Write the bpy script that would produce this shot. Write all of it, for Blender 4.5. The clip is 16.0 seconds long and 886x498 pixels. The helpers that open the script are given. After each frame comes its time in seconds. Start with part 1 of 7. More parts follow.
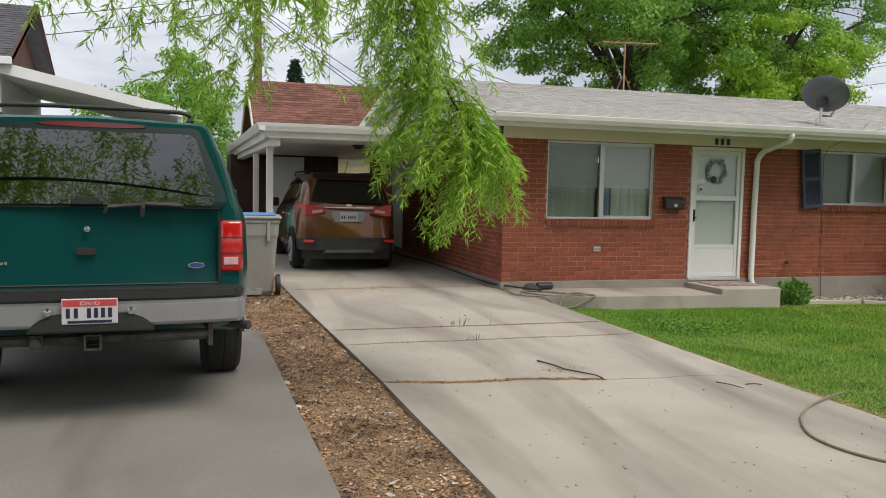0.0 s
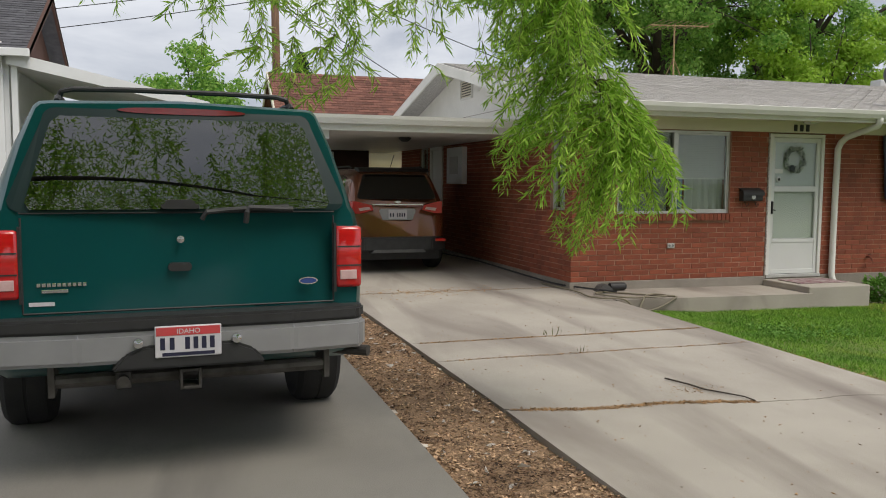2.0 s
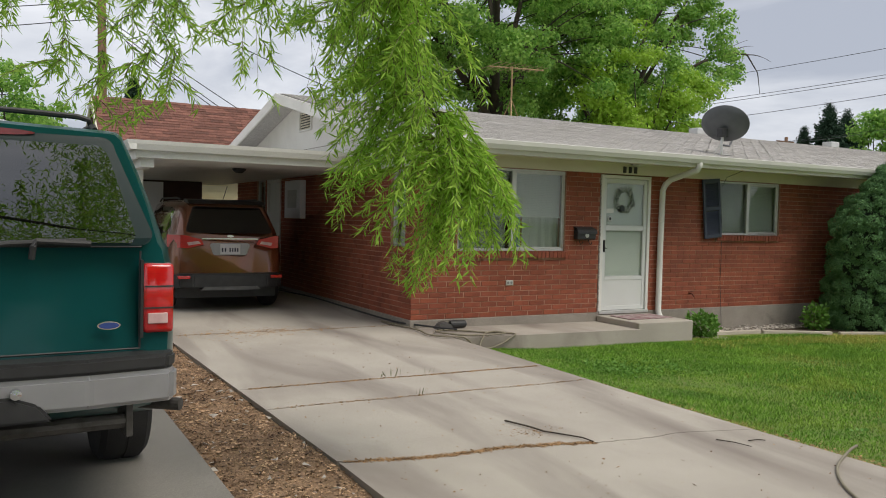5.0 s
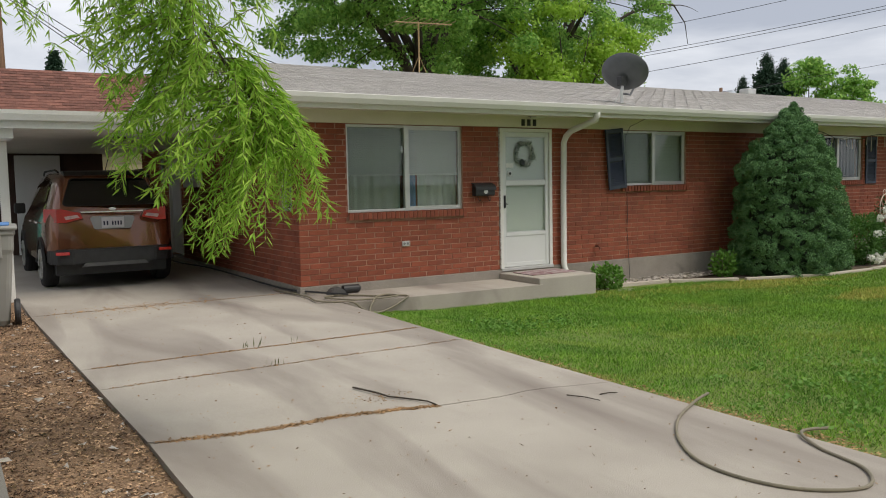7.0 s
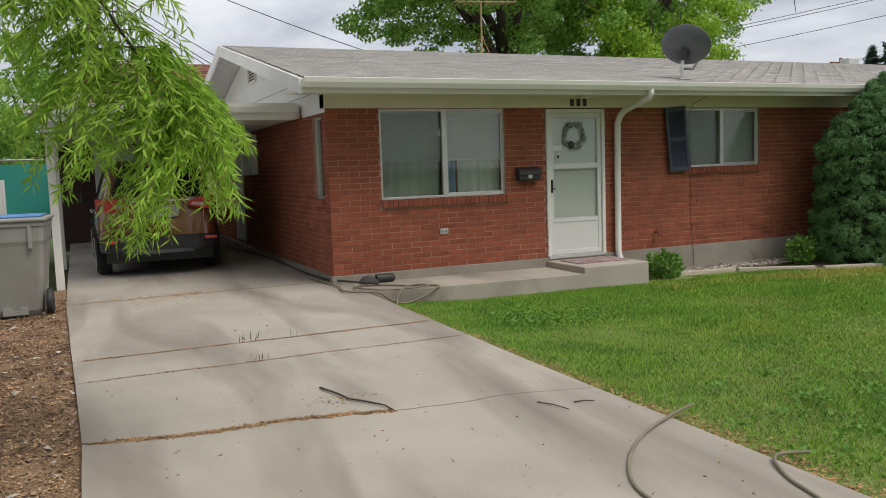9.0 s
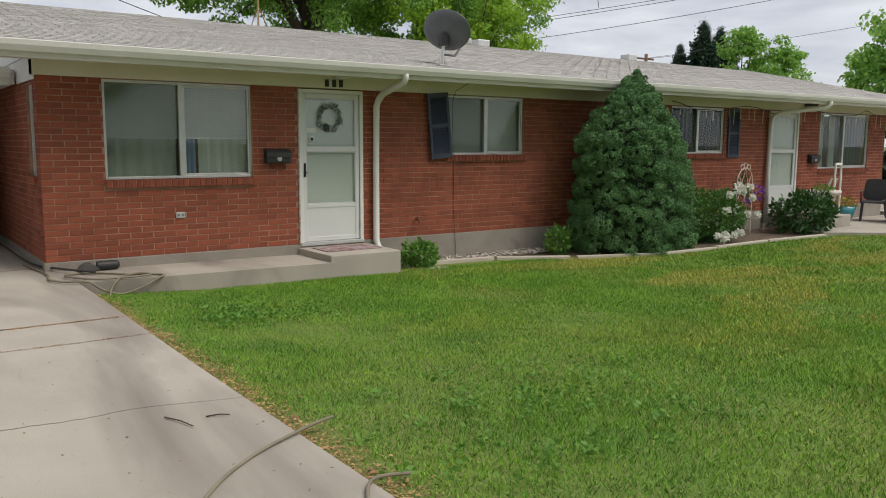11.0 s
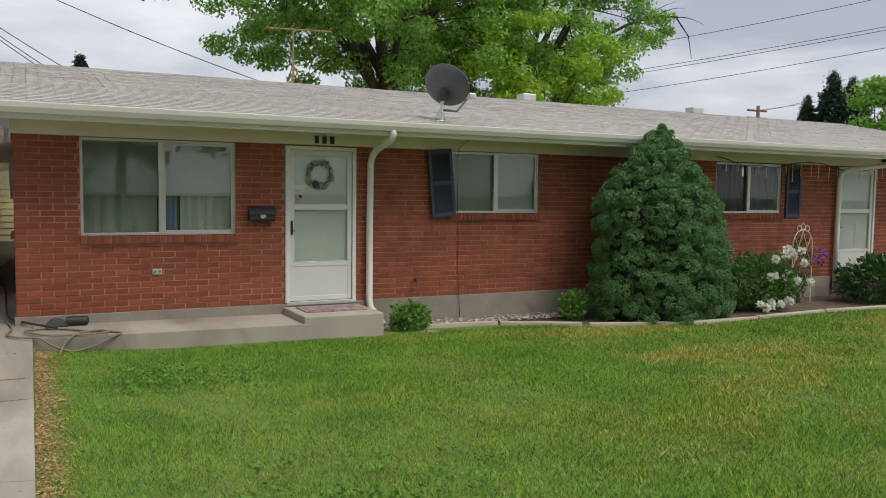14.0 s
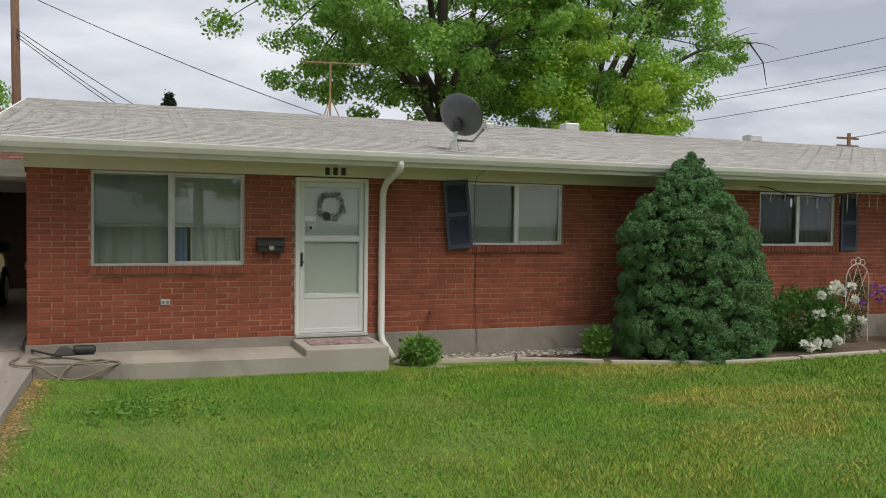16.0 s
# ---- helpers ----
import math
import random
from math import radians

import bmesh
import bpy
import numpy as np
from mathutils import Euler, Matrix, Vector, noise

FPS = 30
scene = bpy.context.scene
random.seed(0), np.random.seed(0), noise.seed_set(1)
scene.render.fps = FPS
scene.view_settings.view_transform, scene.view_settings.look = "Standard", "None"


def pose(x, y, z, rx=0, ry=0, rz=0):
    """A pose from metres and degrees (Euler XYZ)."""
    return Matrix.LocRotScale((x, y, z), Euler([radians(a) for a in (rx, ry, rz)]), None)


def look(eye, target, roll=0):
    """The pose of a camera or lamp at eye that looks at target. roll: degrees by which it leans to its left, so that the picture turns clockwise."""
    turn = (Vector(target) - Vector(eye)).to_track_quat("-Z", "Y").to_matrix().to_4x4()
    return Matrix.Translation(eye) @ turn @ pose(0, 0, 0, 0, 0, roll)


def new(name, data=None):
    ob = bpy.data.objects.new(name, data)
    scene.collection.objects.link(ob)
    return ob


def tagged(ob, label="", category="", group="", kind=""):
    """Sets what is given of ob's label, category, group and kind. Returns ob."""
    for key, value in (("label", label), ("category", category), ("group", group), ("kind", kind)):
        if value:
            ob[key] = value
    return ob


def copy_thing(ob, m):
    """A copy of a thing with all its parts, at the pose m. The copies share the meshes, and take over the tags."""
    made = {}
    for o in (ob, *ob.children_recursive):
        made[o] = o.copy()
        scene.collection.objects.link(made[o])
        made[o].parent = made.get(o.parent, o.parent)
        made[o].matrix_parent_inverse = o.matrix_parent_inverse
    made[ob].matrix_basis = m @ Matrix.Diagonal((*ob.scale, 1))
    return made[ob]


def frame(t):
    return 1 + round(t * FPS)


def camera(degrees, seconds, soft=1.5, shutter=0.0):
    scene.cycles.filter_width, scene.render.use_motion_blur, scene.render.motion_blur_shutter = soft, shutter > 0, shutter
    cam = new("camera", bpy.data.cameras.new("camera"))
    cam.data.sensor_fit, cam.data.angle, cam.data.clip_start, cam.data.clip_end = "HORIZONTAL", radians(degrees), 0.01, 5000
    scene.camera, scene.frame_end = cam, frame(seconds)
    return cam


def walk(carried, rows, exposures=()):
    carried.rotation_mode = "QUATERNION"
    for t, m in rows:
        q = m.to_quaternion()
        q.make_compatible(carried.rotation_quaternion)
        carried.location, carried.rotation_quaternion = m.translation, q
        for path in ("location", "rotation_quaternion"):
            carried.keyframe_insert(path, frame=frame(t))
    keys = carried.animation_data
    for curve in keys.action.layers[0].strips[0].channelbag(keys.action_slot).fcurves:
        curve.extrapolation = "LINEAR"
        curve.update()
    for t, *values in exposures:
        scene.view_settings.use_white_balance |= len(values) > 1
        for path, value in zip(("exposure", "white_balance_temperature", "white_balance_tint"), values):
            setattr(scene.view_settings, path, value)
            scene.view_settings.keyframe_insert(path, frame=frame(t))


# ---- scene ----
cam = camera(57.2, 16.0, soft=1.0)
PATH = [
    (0, (0.195, -0.047, 1.483), (0.8, 1.854, 1.332), 1.2),
    (0.5, (0.043, 0.337, 1.471), (0.598, 2.252, 1.315), 0.7),
    (1, (-0.159, 0.606, 1.449), (0.399, 2.519, 1.284), 0.2),
    (1.5, (-0.296, 0.835, 1.471), (0.268, 2.746, 1.3), 0.2),
    (2, (-0.347, 1.057, 1.485), (0.258, 2.956, 1.318), 0.4),
    (2.5, (-0.434, 1.194, 1.492), (0.358, 3.025, 1.354), 0.8),
    (3, (-0.51, 1.284, 1.496), (0.348, 3.087, 1.386), 0.9),
    (3.5, (-0.499, 1.306, 1.492), (0.373, 3.104, 1.406), 0.9),
    (3.7, (-0.472, 1.291, 1.496), (0.412, 3.083, 1.413), 1.1),
    (5.8, (0.131, 1.355, 1.439), (1.146, 3.075, 1.341), 0.1),
    (6, (0.228, 1.35, 1.426), (1.258, 3.059, 1.288), -0.1),
    (6.5, (0.455, 1.236, 1.428), (1.496, 2.937, 1.273), -0.6),
    (7, (0.688, 1.219, 1.422), (1.742, 2.912, 1.26), -1.1),
    (7.5, (0.998, 1.249, 1.412), (2.053, 2.939, 1.243), -1.5),
    (8, (1.302, 1.181, 1.381), (2.173, 2.972, 1.199), -2.2),
    (8.2, (1.388, 1.153, 1.391), (2.186, 2.977, 1.206), -2.3),
    (10.3, (2.428, 1.026, 1.488), (3.387, 2.764, 1.245), 0.0),
    (10.5, (2.585, 1.006, 1.482), (3.602, 2.71, 1.229), 0.1),
    (11, (2.905, 0.924, 1.499), (4.059, 2.538, 1.24), 0.3),
    (11.5, (3.189, 0.762, 1.524), (4.369, 2.355, 1.258), -0.0),
    (12, (3.522, 0.711, 1.513), (4.718, 2.291, 1.244), -0.2),
    (12.5, (3.834, 0.669, 1.56), (5.004, 2.274, 1.328), -0.6),
    (13, (4.116, 0.539, 1.576), (5.049, 2.297, 1.383), -1.2),
    (13.5, (4.397, 0.491, 1.567), (5.284, 2.276, 1.405), -1.2),
    (14, (4.666, 0.506, 1.593), (5.57, 2.285, 1.458), 0.7),
    (14.5, (5.004, 0.414, 1.619), (5.915, 2.19, 1.489), 0.5),
    (15, (5.253, 0.369, 1.62), (6.183, 2.136, 1.51), 0.9),
    (15.5, (5.52, 0.384, 1.638), (6.369, 2.193, 1.551), 1.2),
    (16, (5.681, 0.323, 1.609), (6.387, 2.193, 1.548), 0.7),
]
walk(cam, [(t, look(eye, target, roll)) for t, eye, target, roll in PATH], [(0.0, 0.17), (1.0, 0.17), (1.6, 0.03), (3.5, -0.03), (5.8, 0.08), (7.0, 0.07), (7.6, -0.02), (10.5, 0.05), (12.0, 0.05), (12.5, 0.0), (16.0, -0.02)])

# ---- world and sun: bright overcast sky ----
world = bpy.data.worlds.new("overcast_sky")
scene.world = world
world.use_nodes = True
wn, wl = world.node_tree.nodes, world.node_tree.links
wn.clear()


def wnode(kind, **values):
    n = wn.new(kind)
    for key, value in values.items():
        n.inputs[key].default_value = value
    return n


w_out = wnode("ShaderNodeOutputWorld")
w_bg = wnode("ShaderNodeBackground", Strength=0.1)
sky = wn.new("ShaderNodeTexSky")
sky.sky_type = "NISHITA"
sky.sun_disc = False
sky.sun_elevation = radians(57)
sky.sun_rotation = radians(146)
w_co = wnode("ShaderNodeTexCoord")
w_map = wnode("ShaderNodeMapping")
w_map.inputs["Scale"].default_value = (1.0, 1.0, 3.2)
w_big = wnode("ShaderNodeTexNoise", Scale=2.6, Detail=7.0, Roughness=0.55, Distortion=0.3)
w_ramp = wn.new("ShaderNodeValToRGB")
w_ramp.color_ramp.elements[0].position = 0.36
w_ramp.color_ramp.elements[0].color = (4.8, 5.1, 5.9, 1)
w_ramp.color_ramp.elements[1].position = 0.62
w_ramp.color_ramp.elements[1].color = (9.4, 9.5, 9.9, 1)
w_mix = wn.new("ShaderNodeMix")
w_mix.data_type = "RGBA"
w_mix.inputs["Factor"].default_value = 0.88
wl.new(w_co.outputs["Generated"], w_map.inputs["Vector"])
wl.new(w_map.outputs["Vector"], w_big.inputs["Vector"])
wl.new(w_big.outputs["Fac"], w_ramp.inputs["Fac"])
wl.new(sky.outputs["Color"], w_mix.inputs["A"])
wl.new(w_ramp.outputs["Color"], w_mix.inputs["B"])
wl.new(w_mix.outputs["Result"], w_bg.inputs["Color"])
wl.new(w_bg.outputs["Background"], w_out.inputs["Surface"])

sun_data = bpy.data.lights.new("sun", "SUN")
sun_data.energy, sun_data.angle, sun_data.color = 2.6, radians(34), (1.0, 0.93, 0.83)
sun = new("sun", sun_data)
sun.matrix_world = look((12, -9, 17), (6, 0, 0))

# ---- materials ----


def mat(name, a, b=None, scale=6.0, rough=0.8, bump=0.0, bump_scale=40.0, metal=0.0, vary=0.0, island=0.0, stretch=(1, 1, 1), coat=0.0, fine=None, spec=0.5, stain=None, stain_scale=0.7, stain_at=0.58, stain_soft=0.12, stain_stretch=None):
    """Procedural surface: two colours mixed by noise, a finer grain, stains, bump and a change from piece to piece."""
    m = bpy.data.materials.new(name)
    m.use_nodes = True
    n, l = m.node_tree.nodes, m.node_tree.links
    bsdf = n["Principled BSDF"]
    bsdf.inputs["Roughness"].default_value = rough
    bsdf.inputs["Metallic"].default_value = metal
    bsdf.inputs["Coat Weight"].default_value = coat
    bsdf.inputs["Coat Roughness"].default_value = 0.06
    bsdf.inputs["Specular IOR Level"].default_value = spec
    b = b or tuple(c * 0.8 for c in a)
    co = n.new("ShaderNodeTexCoord")
    mp = n.new("ShaderNodeMapping")
    mp.inputs["Scale"].default_value = stretch
    l.new(co.outputs["Object"], mp.inputs["Vector"])
    big = n.new("ShaderNodeTexNoise")
    big.inputs["Scale"].default_value, big.inputs["Detail"].default_value = scale, 6.0
    l.new(mp.outputs["Vector"], big.inputs["Vector"])
    ramp = n.new("ShaderNodeMapRange")
    ramp.inputs["From Min"].default_value, ramp.inputs["From Max"].default_value = 0.3, 0.7
    l.new(big.outputs["Fac"], ramp.inputs["Value"])
    mix = n.new("ShaderNodeMix")
    mix.data_type = "RGBA"
    mix.inputs["A"].default_value, mix.inputs["B"].default_value = (*a, 1), (*b, 1)
    l.new(ramp.outputs["Result"], mix.inputs["Factor"])
    colour = mix.outputs["Result"]
    grain = n.new("ShaderNodeTexNoise")
    grain.inputs["Scale"].default_value, grain.inputs["Detail"].default_value = bump_scale, 4.0
    l.new(mp.outputs["Vector"], grain.inputs["Vector"])
    if fine:
        gr = n.new("ShaderNodeMapRange")
        gr.inputs["From Min"].default_value, gr.inputs["From Max"].default_value = 0.35, 0.65
        gr.inputs["To Min"].default_value, gr.inputs["To Max"].default_value = 1 - fine, 1 + fine
        l.new(grain.outputs["Fac"], gr.inputs["Value"])
        mul = n.new("ShaderNodeVectorMath")
        mul.operation = "SCALE"
        l.new(colour, mul.inputs[0])
        l.new(gr.outputs["Result"], mul.inputs["Scale"])
        colour = mul.outputs["Vector"]
    if stain:
        st = n.new("ShaderNodeTexNoise")
        st.inputs["Scale"].default_value, st.inputs["Detail"].default_value, st.inputs["Distortion"].default_value = stain_scale, 5.0, 0.6
        if stain_stretch:
            smp = n.new("ShaderNodeMapping")
            smp.inputs["Scale"].default_value = stain_stretch
            l.new(co.outputs["Object"], smp.inputs["Vector"])
            l.new(smp.outputs["Vector"], st.inputs["Vector"])
        else:
            l.new(co.outputs["Object"], st.inputs["Vector"])
        sr = n.new("ShaderNodeMapRange")
        sr.inputs["From Min"].default_value, sr.inputs["From Max"].default_value = stain_at, stain_at + stain_soft
        l.new(st.outputs["Fac"], sr.inputs["Value"])
        sm = n.new("ShaderNodeMix")
        sm.data_type = "RGBA"
        sm.inputs["B"].default_value = (*stain, 1)
        l.new(sr.outputs["Result"], sm.inputs["Factor"])
        l.new(colour, sm.inputs["A"])
        colour = sm.outputs["Result"]
    if vary or island:
        if vary:
            info = n.new("ShaderNodeObjectInfo")
            rnd, span = info.outputs["Random"], vary
        else:
            info = n.new("ShaderNodeNewGeometry")
            rnd, span = info.outputs["Random Per Island"], island
        vr = n.new("ShaderNodeMapRange")
        vr.inputs["To Min"].default_value, vr.inputs["To Max"].default_value = 1 - span, 1 + span
        l.new(rnd, vr.inputs["Value"])
        mul = n.new("ShaderNodeVectorMath")
        mul.operation = "SCALE"
        l.new(colour, mul.inputs[0])
        l.new(vr.outputs["Result"], mul.inputs["Scale"])
        colour = mul.outputs["Vector"]
    l.new(colour, bsdf.inputs["Base Color"])
    if bump:
        bp = n.new("ShaderNodeBump")
        bp.inputs["Strength"].default_value, bp.inputs["Distance"].default_value = bump, 0.01
        l.new(grain.outputs["Fac"], bp.inputs["Height"])
        l.new(bp.outputs["Normal"], bsdf.inputs["Normal"])
    return m


def glass(name, tint=(0.9, 0.93, 0.92), rough=0.0, clear=0.75):
    """Thin pane: lets light through and mirrors the sky at its face."""
    m = bpy.data.materials.new(name)
    m.use_nodes = True
    n, l = m.node_tree.nodes, m.node_tree.links
    n.clear()
    out, mix = n.new("ShaderNodeOutputMaterial"), n.new("ShaderNodeMixShader")
    tr, gl, lw = n.new("ShaderNodeBsdfTransparent"), n.new("ShaderNodeBsdfGlossy"), n.new("ShaderNodeLayerWeight")
    low = (clear / (2.0 + clear)) ** 2
    pw, fr = n.new("ShaderNodeMath"), n.new("ShaderNodeMath")
    pw.operation, fr.operation = "POWER", "MULTIPLY_ADD"
    pw.inputs[1].default_value, fr.inputs[1].default_value, fr.inputs[2].default_value = 5.0, 1.0 - low, low
    l.new(lw.outputs["Facing"], pw.inputs[0])
    l.new(pw.outputs["Value"], fr.inputs[0])
    tr.inputs["Color"].default_value = (*tint, 1)
    gl.inputs["Roughness"].default_value = rough
    l.new(fr.outputs["Value"], mix.inputs["Fac"])
    l.new(tr.outputs["BSDF"], mix.inputs[1])
    l.new(gl.outputs["BSDF"], mix.inputs[2])
    l.new(mix.outputs["Shader"], out.inputs["Surface"])
    return m


def leafy(name, a, b, through_it=0.35, rough=0.55):
    """Leaves: colour changes from leaf to leaf, with some light passing through."""
    m = bpy.data.materials.new(name)
    m.use_nodes = True
    n, l = m.node_tree.nodes, m.node_tree.links
    bsdf, out = n["Principled BSDF"], n["Material Output"]
    bsdf.inputs["Roughness"].default_value = rough
    bsdf.inputs["Specular IOR Level"].default_value = 0.3
    geo = n.new("ShaderNodeNewGeometry")
    mix = n.new("ShaderNodeMix")
    mix.data_type = "RGBA"
    mix.inputs["A"].default_value, mix.inputs["B"].default_value = (*a, 1), (*b, 1)
    l.new(geo.outputs["Random Per Island"], mix.inputs["Factor"])
    l.new(mix.outputs["Result"], bsdf.inputs["Base Color"])
    tl, ad = n.new("ShaderNodeBsdfTranslucent"), n.new("ShaderNodeMixShader")
    l.new(mix.outputs["Result"], tl.inputs["Color"])
    ad.inputs["Fac"].default_value = through_it
    l.new(bsdf.outputs["BSDF"], ad.inputs[1])
    l.new(tl.outputs["BSDF"], ad.inputs[2])
    l.new(ad.outputs["Shader"], out.inputs["Surface"])
    return m


BRICK = mat("red_brick", (0.305, 0.080, 0.038), (0.205, 0.052, 0.028), 5, 0.85, 0.5, 120, vary=0.17, fine=0.12)
BRICK_REST = mat("red_brick_rest", (0.305, 0.080, 0.038), (0.205, 0.052, 0.028), 5, 0.85, 0.5, 120, island=0.17, fine=0.12)
MORTAR = mat("mortar", (0.47, 0.28, 0.20), (0.30, 0.15, 0.10), 5, 0.95, 0.6, 150, fine=0.15)
CONCRETE = mat("concrete", (0.405, 0.37, 0.318), (0.335, 0.303, 0.26), 1.3, 0.9, 0.25, 160, fine=0.10, stain=(0.215, 0.185, 0.16), stain_scale=0.9, stain_at=0.46, stain_soft=0.22, stain_stretch=(1.5, 0.3, 1.0))
# concrete darkened in its colour for the willow's shade, with stains on top
CONCRETE_SHADED = mat("concrete_shaded", (0.23, 0.216, 0.19), (0.18, 0.167, 0.148), 1.1, 0.9, 0.25, 160, fine=0.14, stain=(0.125, 0.116, 0.105), stain_scale=0.8, stain_at=0.5, stain_soft=0.2, stain_stretch=(1.4, 0.5, 1.0))
FOUNDATION = mat("foundation_concrete", (0.31, 0.275, 0.235), (0.24, 0.21, 0.18), 3, 0.95, 0.5, 90, fine=0.12, stain=(0.17, 0.15, 0.13), stain_scale=2.0)
WHITE = mat("white_paint", (0.74, 0.73, 0.69), (0.66, 0.65, 0.61), 2, 0.55, 0.1, 60, fine=0.03)
CREAM = mat("cream_paint", (0.70, 0.66, 0.54), (0.63, 0.59, 0.47), 1.5, 0.6, 0.1, 60, fine=0.03)
YELLOW = mat("yellow_siding", (0.75, 0.69, 0.40), (0.69, 0.62, 0.35), 1.5, 0.6, 0.1, 60)
SIDING = mat("white_siding", (0.78, 0.79, 0.80), (0.70, 0.71, 0.72), 1.5, 0.6, 0.1, 60)
SHINGLE = mat("grey_shingle", (0.52, 0.50, 0.485), (0.43, 0.415, 0.40), 14, 0.95, 0.7, 220, island=0.09, fine=0.25)
SHINGLE_RED = mat("red_brown_shingle", (0.185, 0.082, 0.058), (0.13, 0.055, 0.042), 10, 0.95, 0.7, 220, island=0.35, fine=0.2)
SHINGLE_DARK = mat("dark_shingle", (0.10, 0.10, 0.11), (0.07, 0.07, 0.08), 10, 0.95, 0.7, 200, island=0.2)
BROWN_WOOD = mat("brown_board", (0.10, 0.045, 0.03), (0.07, 0.03, 0.022), 4, 0.8, 0.3, 40, stretch=(6, 6, 1))
# brick with the deep shade under the roofs put into its base colour
SHADED_BRICK = mat("shaded_brick", (0.055, 0.03, 0.024), (0.04, 0.022, 0.018), 8, 0.9, 0.4, 120, island=0.25)
ALU = mat("aluminium", (0.62, 0.62, 0.60), (0.52, 0.52, 0.50), 8, 0.42, 0.05, 60, metal=0.6)
GLASS = glass("window_glass", (0.88, 0.91, 0.89), 0.01, 0.6)
BLACK = mat("black_plastic", (0.018, 0.018, 0.019), (0.028, 0.028, 0.029), 12, 0.55, 0.15, 200)
RUBBER = mat("tyre_rubber", (0.014, 0.014, 0.015), (0.022, 0.021, 0.02), 10, 0.85, 0.3, 120)
LAWN_SOIL = mat("lawn_soil", (0.10, 0.165, 0.025), (0.15, 0.17, 0.04), 0.9, 0.95, 0.6, 60, fine=0.3)
GROUND = mat("far_ground", (0.08, 0.11, 0.035), (0.12, 0.12, 0.05), 0.2, 0.95, 0.4, 20)
GRAVEL_BED = mat("bark_bed", (0.30, 0.19, 0.11), (0.17, 0.105, 0.06), 7, 0.95, 0.9, 90, fine=0.35)

# ---- mesh helpers ----


def box(bm, x0, x1, y0, y1, z0, z1, bevel=0.0):
    """A box between corners, its edges rounded where bevel is given."""
    m = Matrix.Translation(((x0 + x1) / 2, (y0 + y1) / 2, (z0 + z1) / 2)) @ Matrix.Diagonal((x1 - x0, y1 - y0, z1 - z0, 1))
    made = bmesh.ops.create_cube(bm, size=1.0, matrix=m)
    if bevel:
        edges = list({e for v in made["verts"] for e in v.link_edges})
        bmesh.ops.bevel(bm, geom=edges, offset=bevel, segments=2, affect="EDGES", profile=0.5)
    return bm


def tube(bm, points, radius, sides=8, end=None, cap=True):
    """A tube along points, tapering from radius to end."""
    pts = [Vector(p) for p in points]
    end = radius if end is None else end
    rings = []
    for i, p in enumerate(pts):
        d = (pts[min(i + 1, len(pts) - 1)] - pts[max(i - 1, 0)]).normalized()
        side = d.orthogonal().normalized() if not rings else (keep - d * keep.dot(d)).normalized()
        keep = side
        up = d.cross(side)
        r = radius + (end - radius) * i / max(1, len(pts) - 1)
        rings.append([bm.verts.new(p + (side * math.cos(a) + up * math.sin(a)) * r) for a in [2 * math.pi * k / sides for k in range(sides)]])
    for a, b in zip(rings, rings[1:]):
        for k in range(sides):
            bm.faces.new((a[k], a[(k + 1) % sides], b[(k + 1) % sides], b[k]))
    if cap:
        bm.faces.new(rings[0][::-1])
        bm.faces.new(rings[-1])
    return bm


def prism(bm, outline, axis, a, b):
    """A solid from an outline of (u, v) swept along an axis from a to b: x gives (y, z), y gives (x, z), z gives (x, y)."""
    put = {"x": lambda u, v, w: (w, u, v), "y": lambda u, v, w: (u, w, v), "z": lambda u, v, w: (u, v, w)}[axis]
    lo = [bm.verts.new(put(u, v, a)) for u, v in outline]
    hi = [bm.verts.new(put(u, v, b)) for u, v in outline]
    bm.faces.new(lo)
    bm.faces.new(hi[::-1])
    for i in range(len(lo)):
        j = (i + 1) % len(lo)
        bm.faces.new((lo[i], hi[i], hi[j], lo[j]))
    bmesh.ops.recalc_face_normals(bm, faces=bm.faces)
    return bm


def lathe(bm, profile, steps=24, axis="z", centre=(0, 0, 0)):
    """A turned solid from a profile of (radius, height)."""
    c = Vector(centre)
    put = {"z": lambda r, h, a: Vector((r * math.cos(a), r * math.sin(a), h)), "x": lambda r, h, a: Vector((h, r * math.cos(a), r * math.sin(a))), "y": lambda r, h, a: Vector((r * math.sin(a), h, r * math.cos(a)))}[axis]
    rings = [[bm.verts.new(c + put(max(r, 1e-4), h, 2 * math.pi * k / steps)) for k in range(steps)] for r, h in profile]
    for a, b in zip(rings, rings[1:]):
        for k in range(steps):
            bm.faces.new((a[k], a[(k + 1) % steps], b[(k + 1) % steps], b[k]))
    bm.faces.new(rings[0][::-1])
    bm.faces.new(rings[-1])
    bmesh.ops.recalc_face_normals(bm, faces=bm.faces)
    return bm


def part(name, bm, material, parent=None, label="", smooth=False):
    """Links a bmesh as one mesh object, under a thing or a part where parent is given; its coordinates are the thing's own."""
    data = bpy.data.meshes.new(name)
    bm.to_mesh(data)
    bm.free()
    data.materials.append(material)
    if smooth:
        for p in data.polygons:
            p.use_smooth = True
    ob = new(name, data)
    if parent:
        ob.parent = parent
    if label:
        ob["label"] = label
    return ob


def raw(name, verts, faces, material, parent=None, label=""):
    data = bpy.data.meshes.new(name)
    data.from_pydata(verts, [], faces)
    data.materials.append(material)
    ob = new(name, data)
    if parent:
        ob.parent = parent
    if label:
        ob["label"] = label
    return ob


def thing(name, m, label, category, group="", kind=""):
    """An empty at a thing's base, which carries its parts."""
    ob = new(name)
    ob.empty_display_size = 0.2
    ob.matrix_world = m
    return tagged(ob, label, category, group, kind)


def B():
    return bmesh.new()


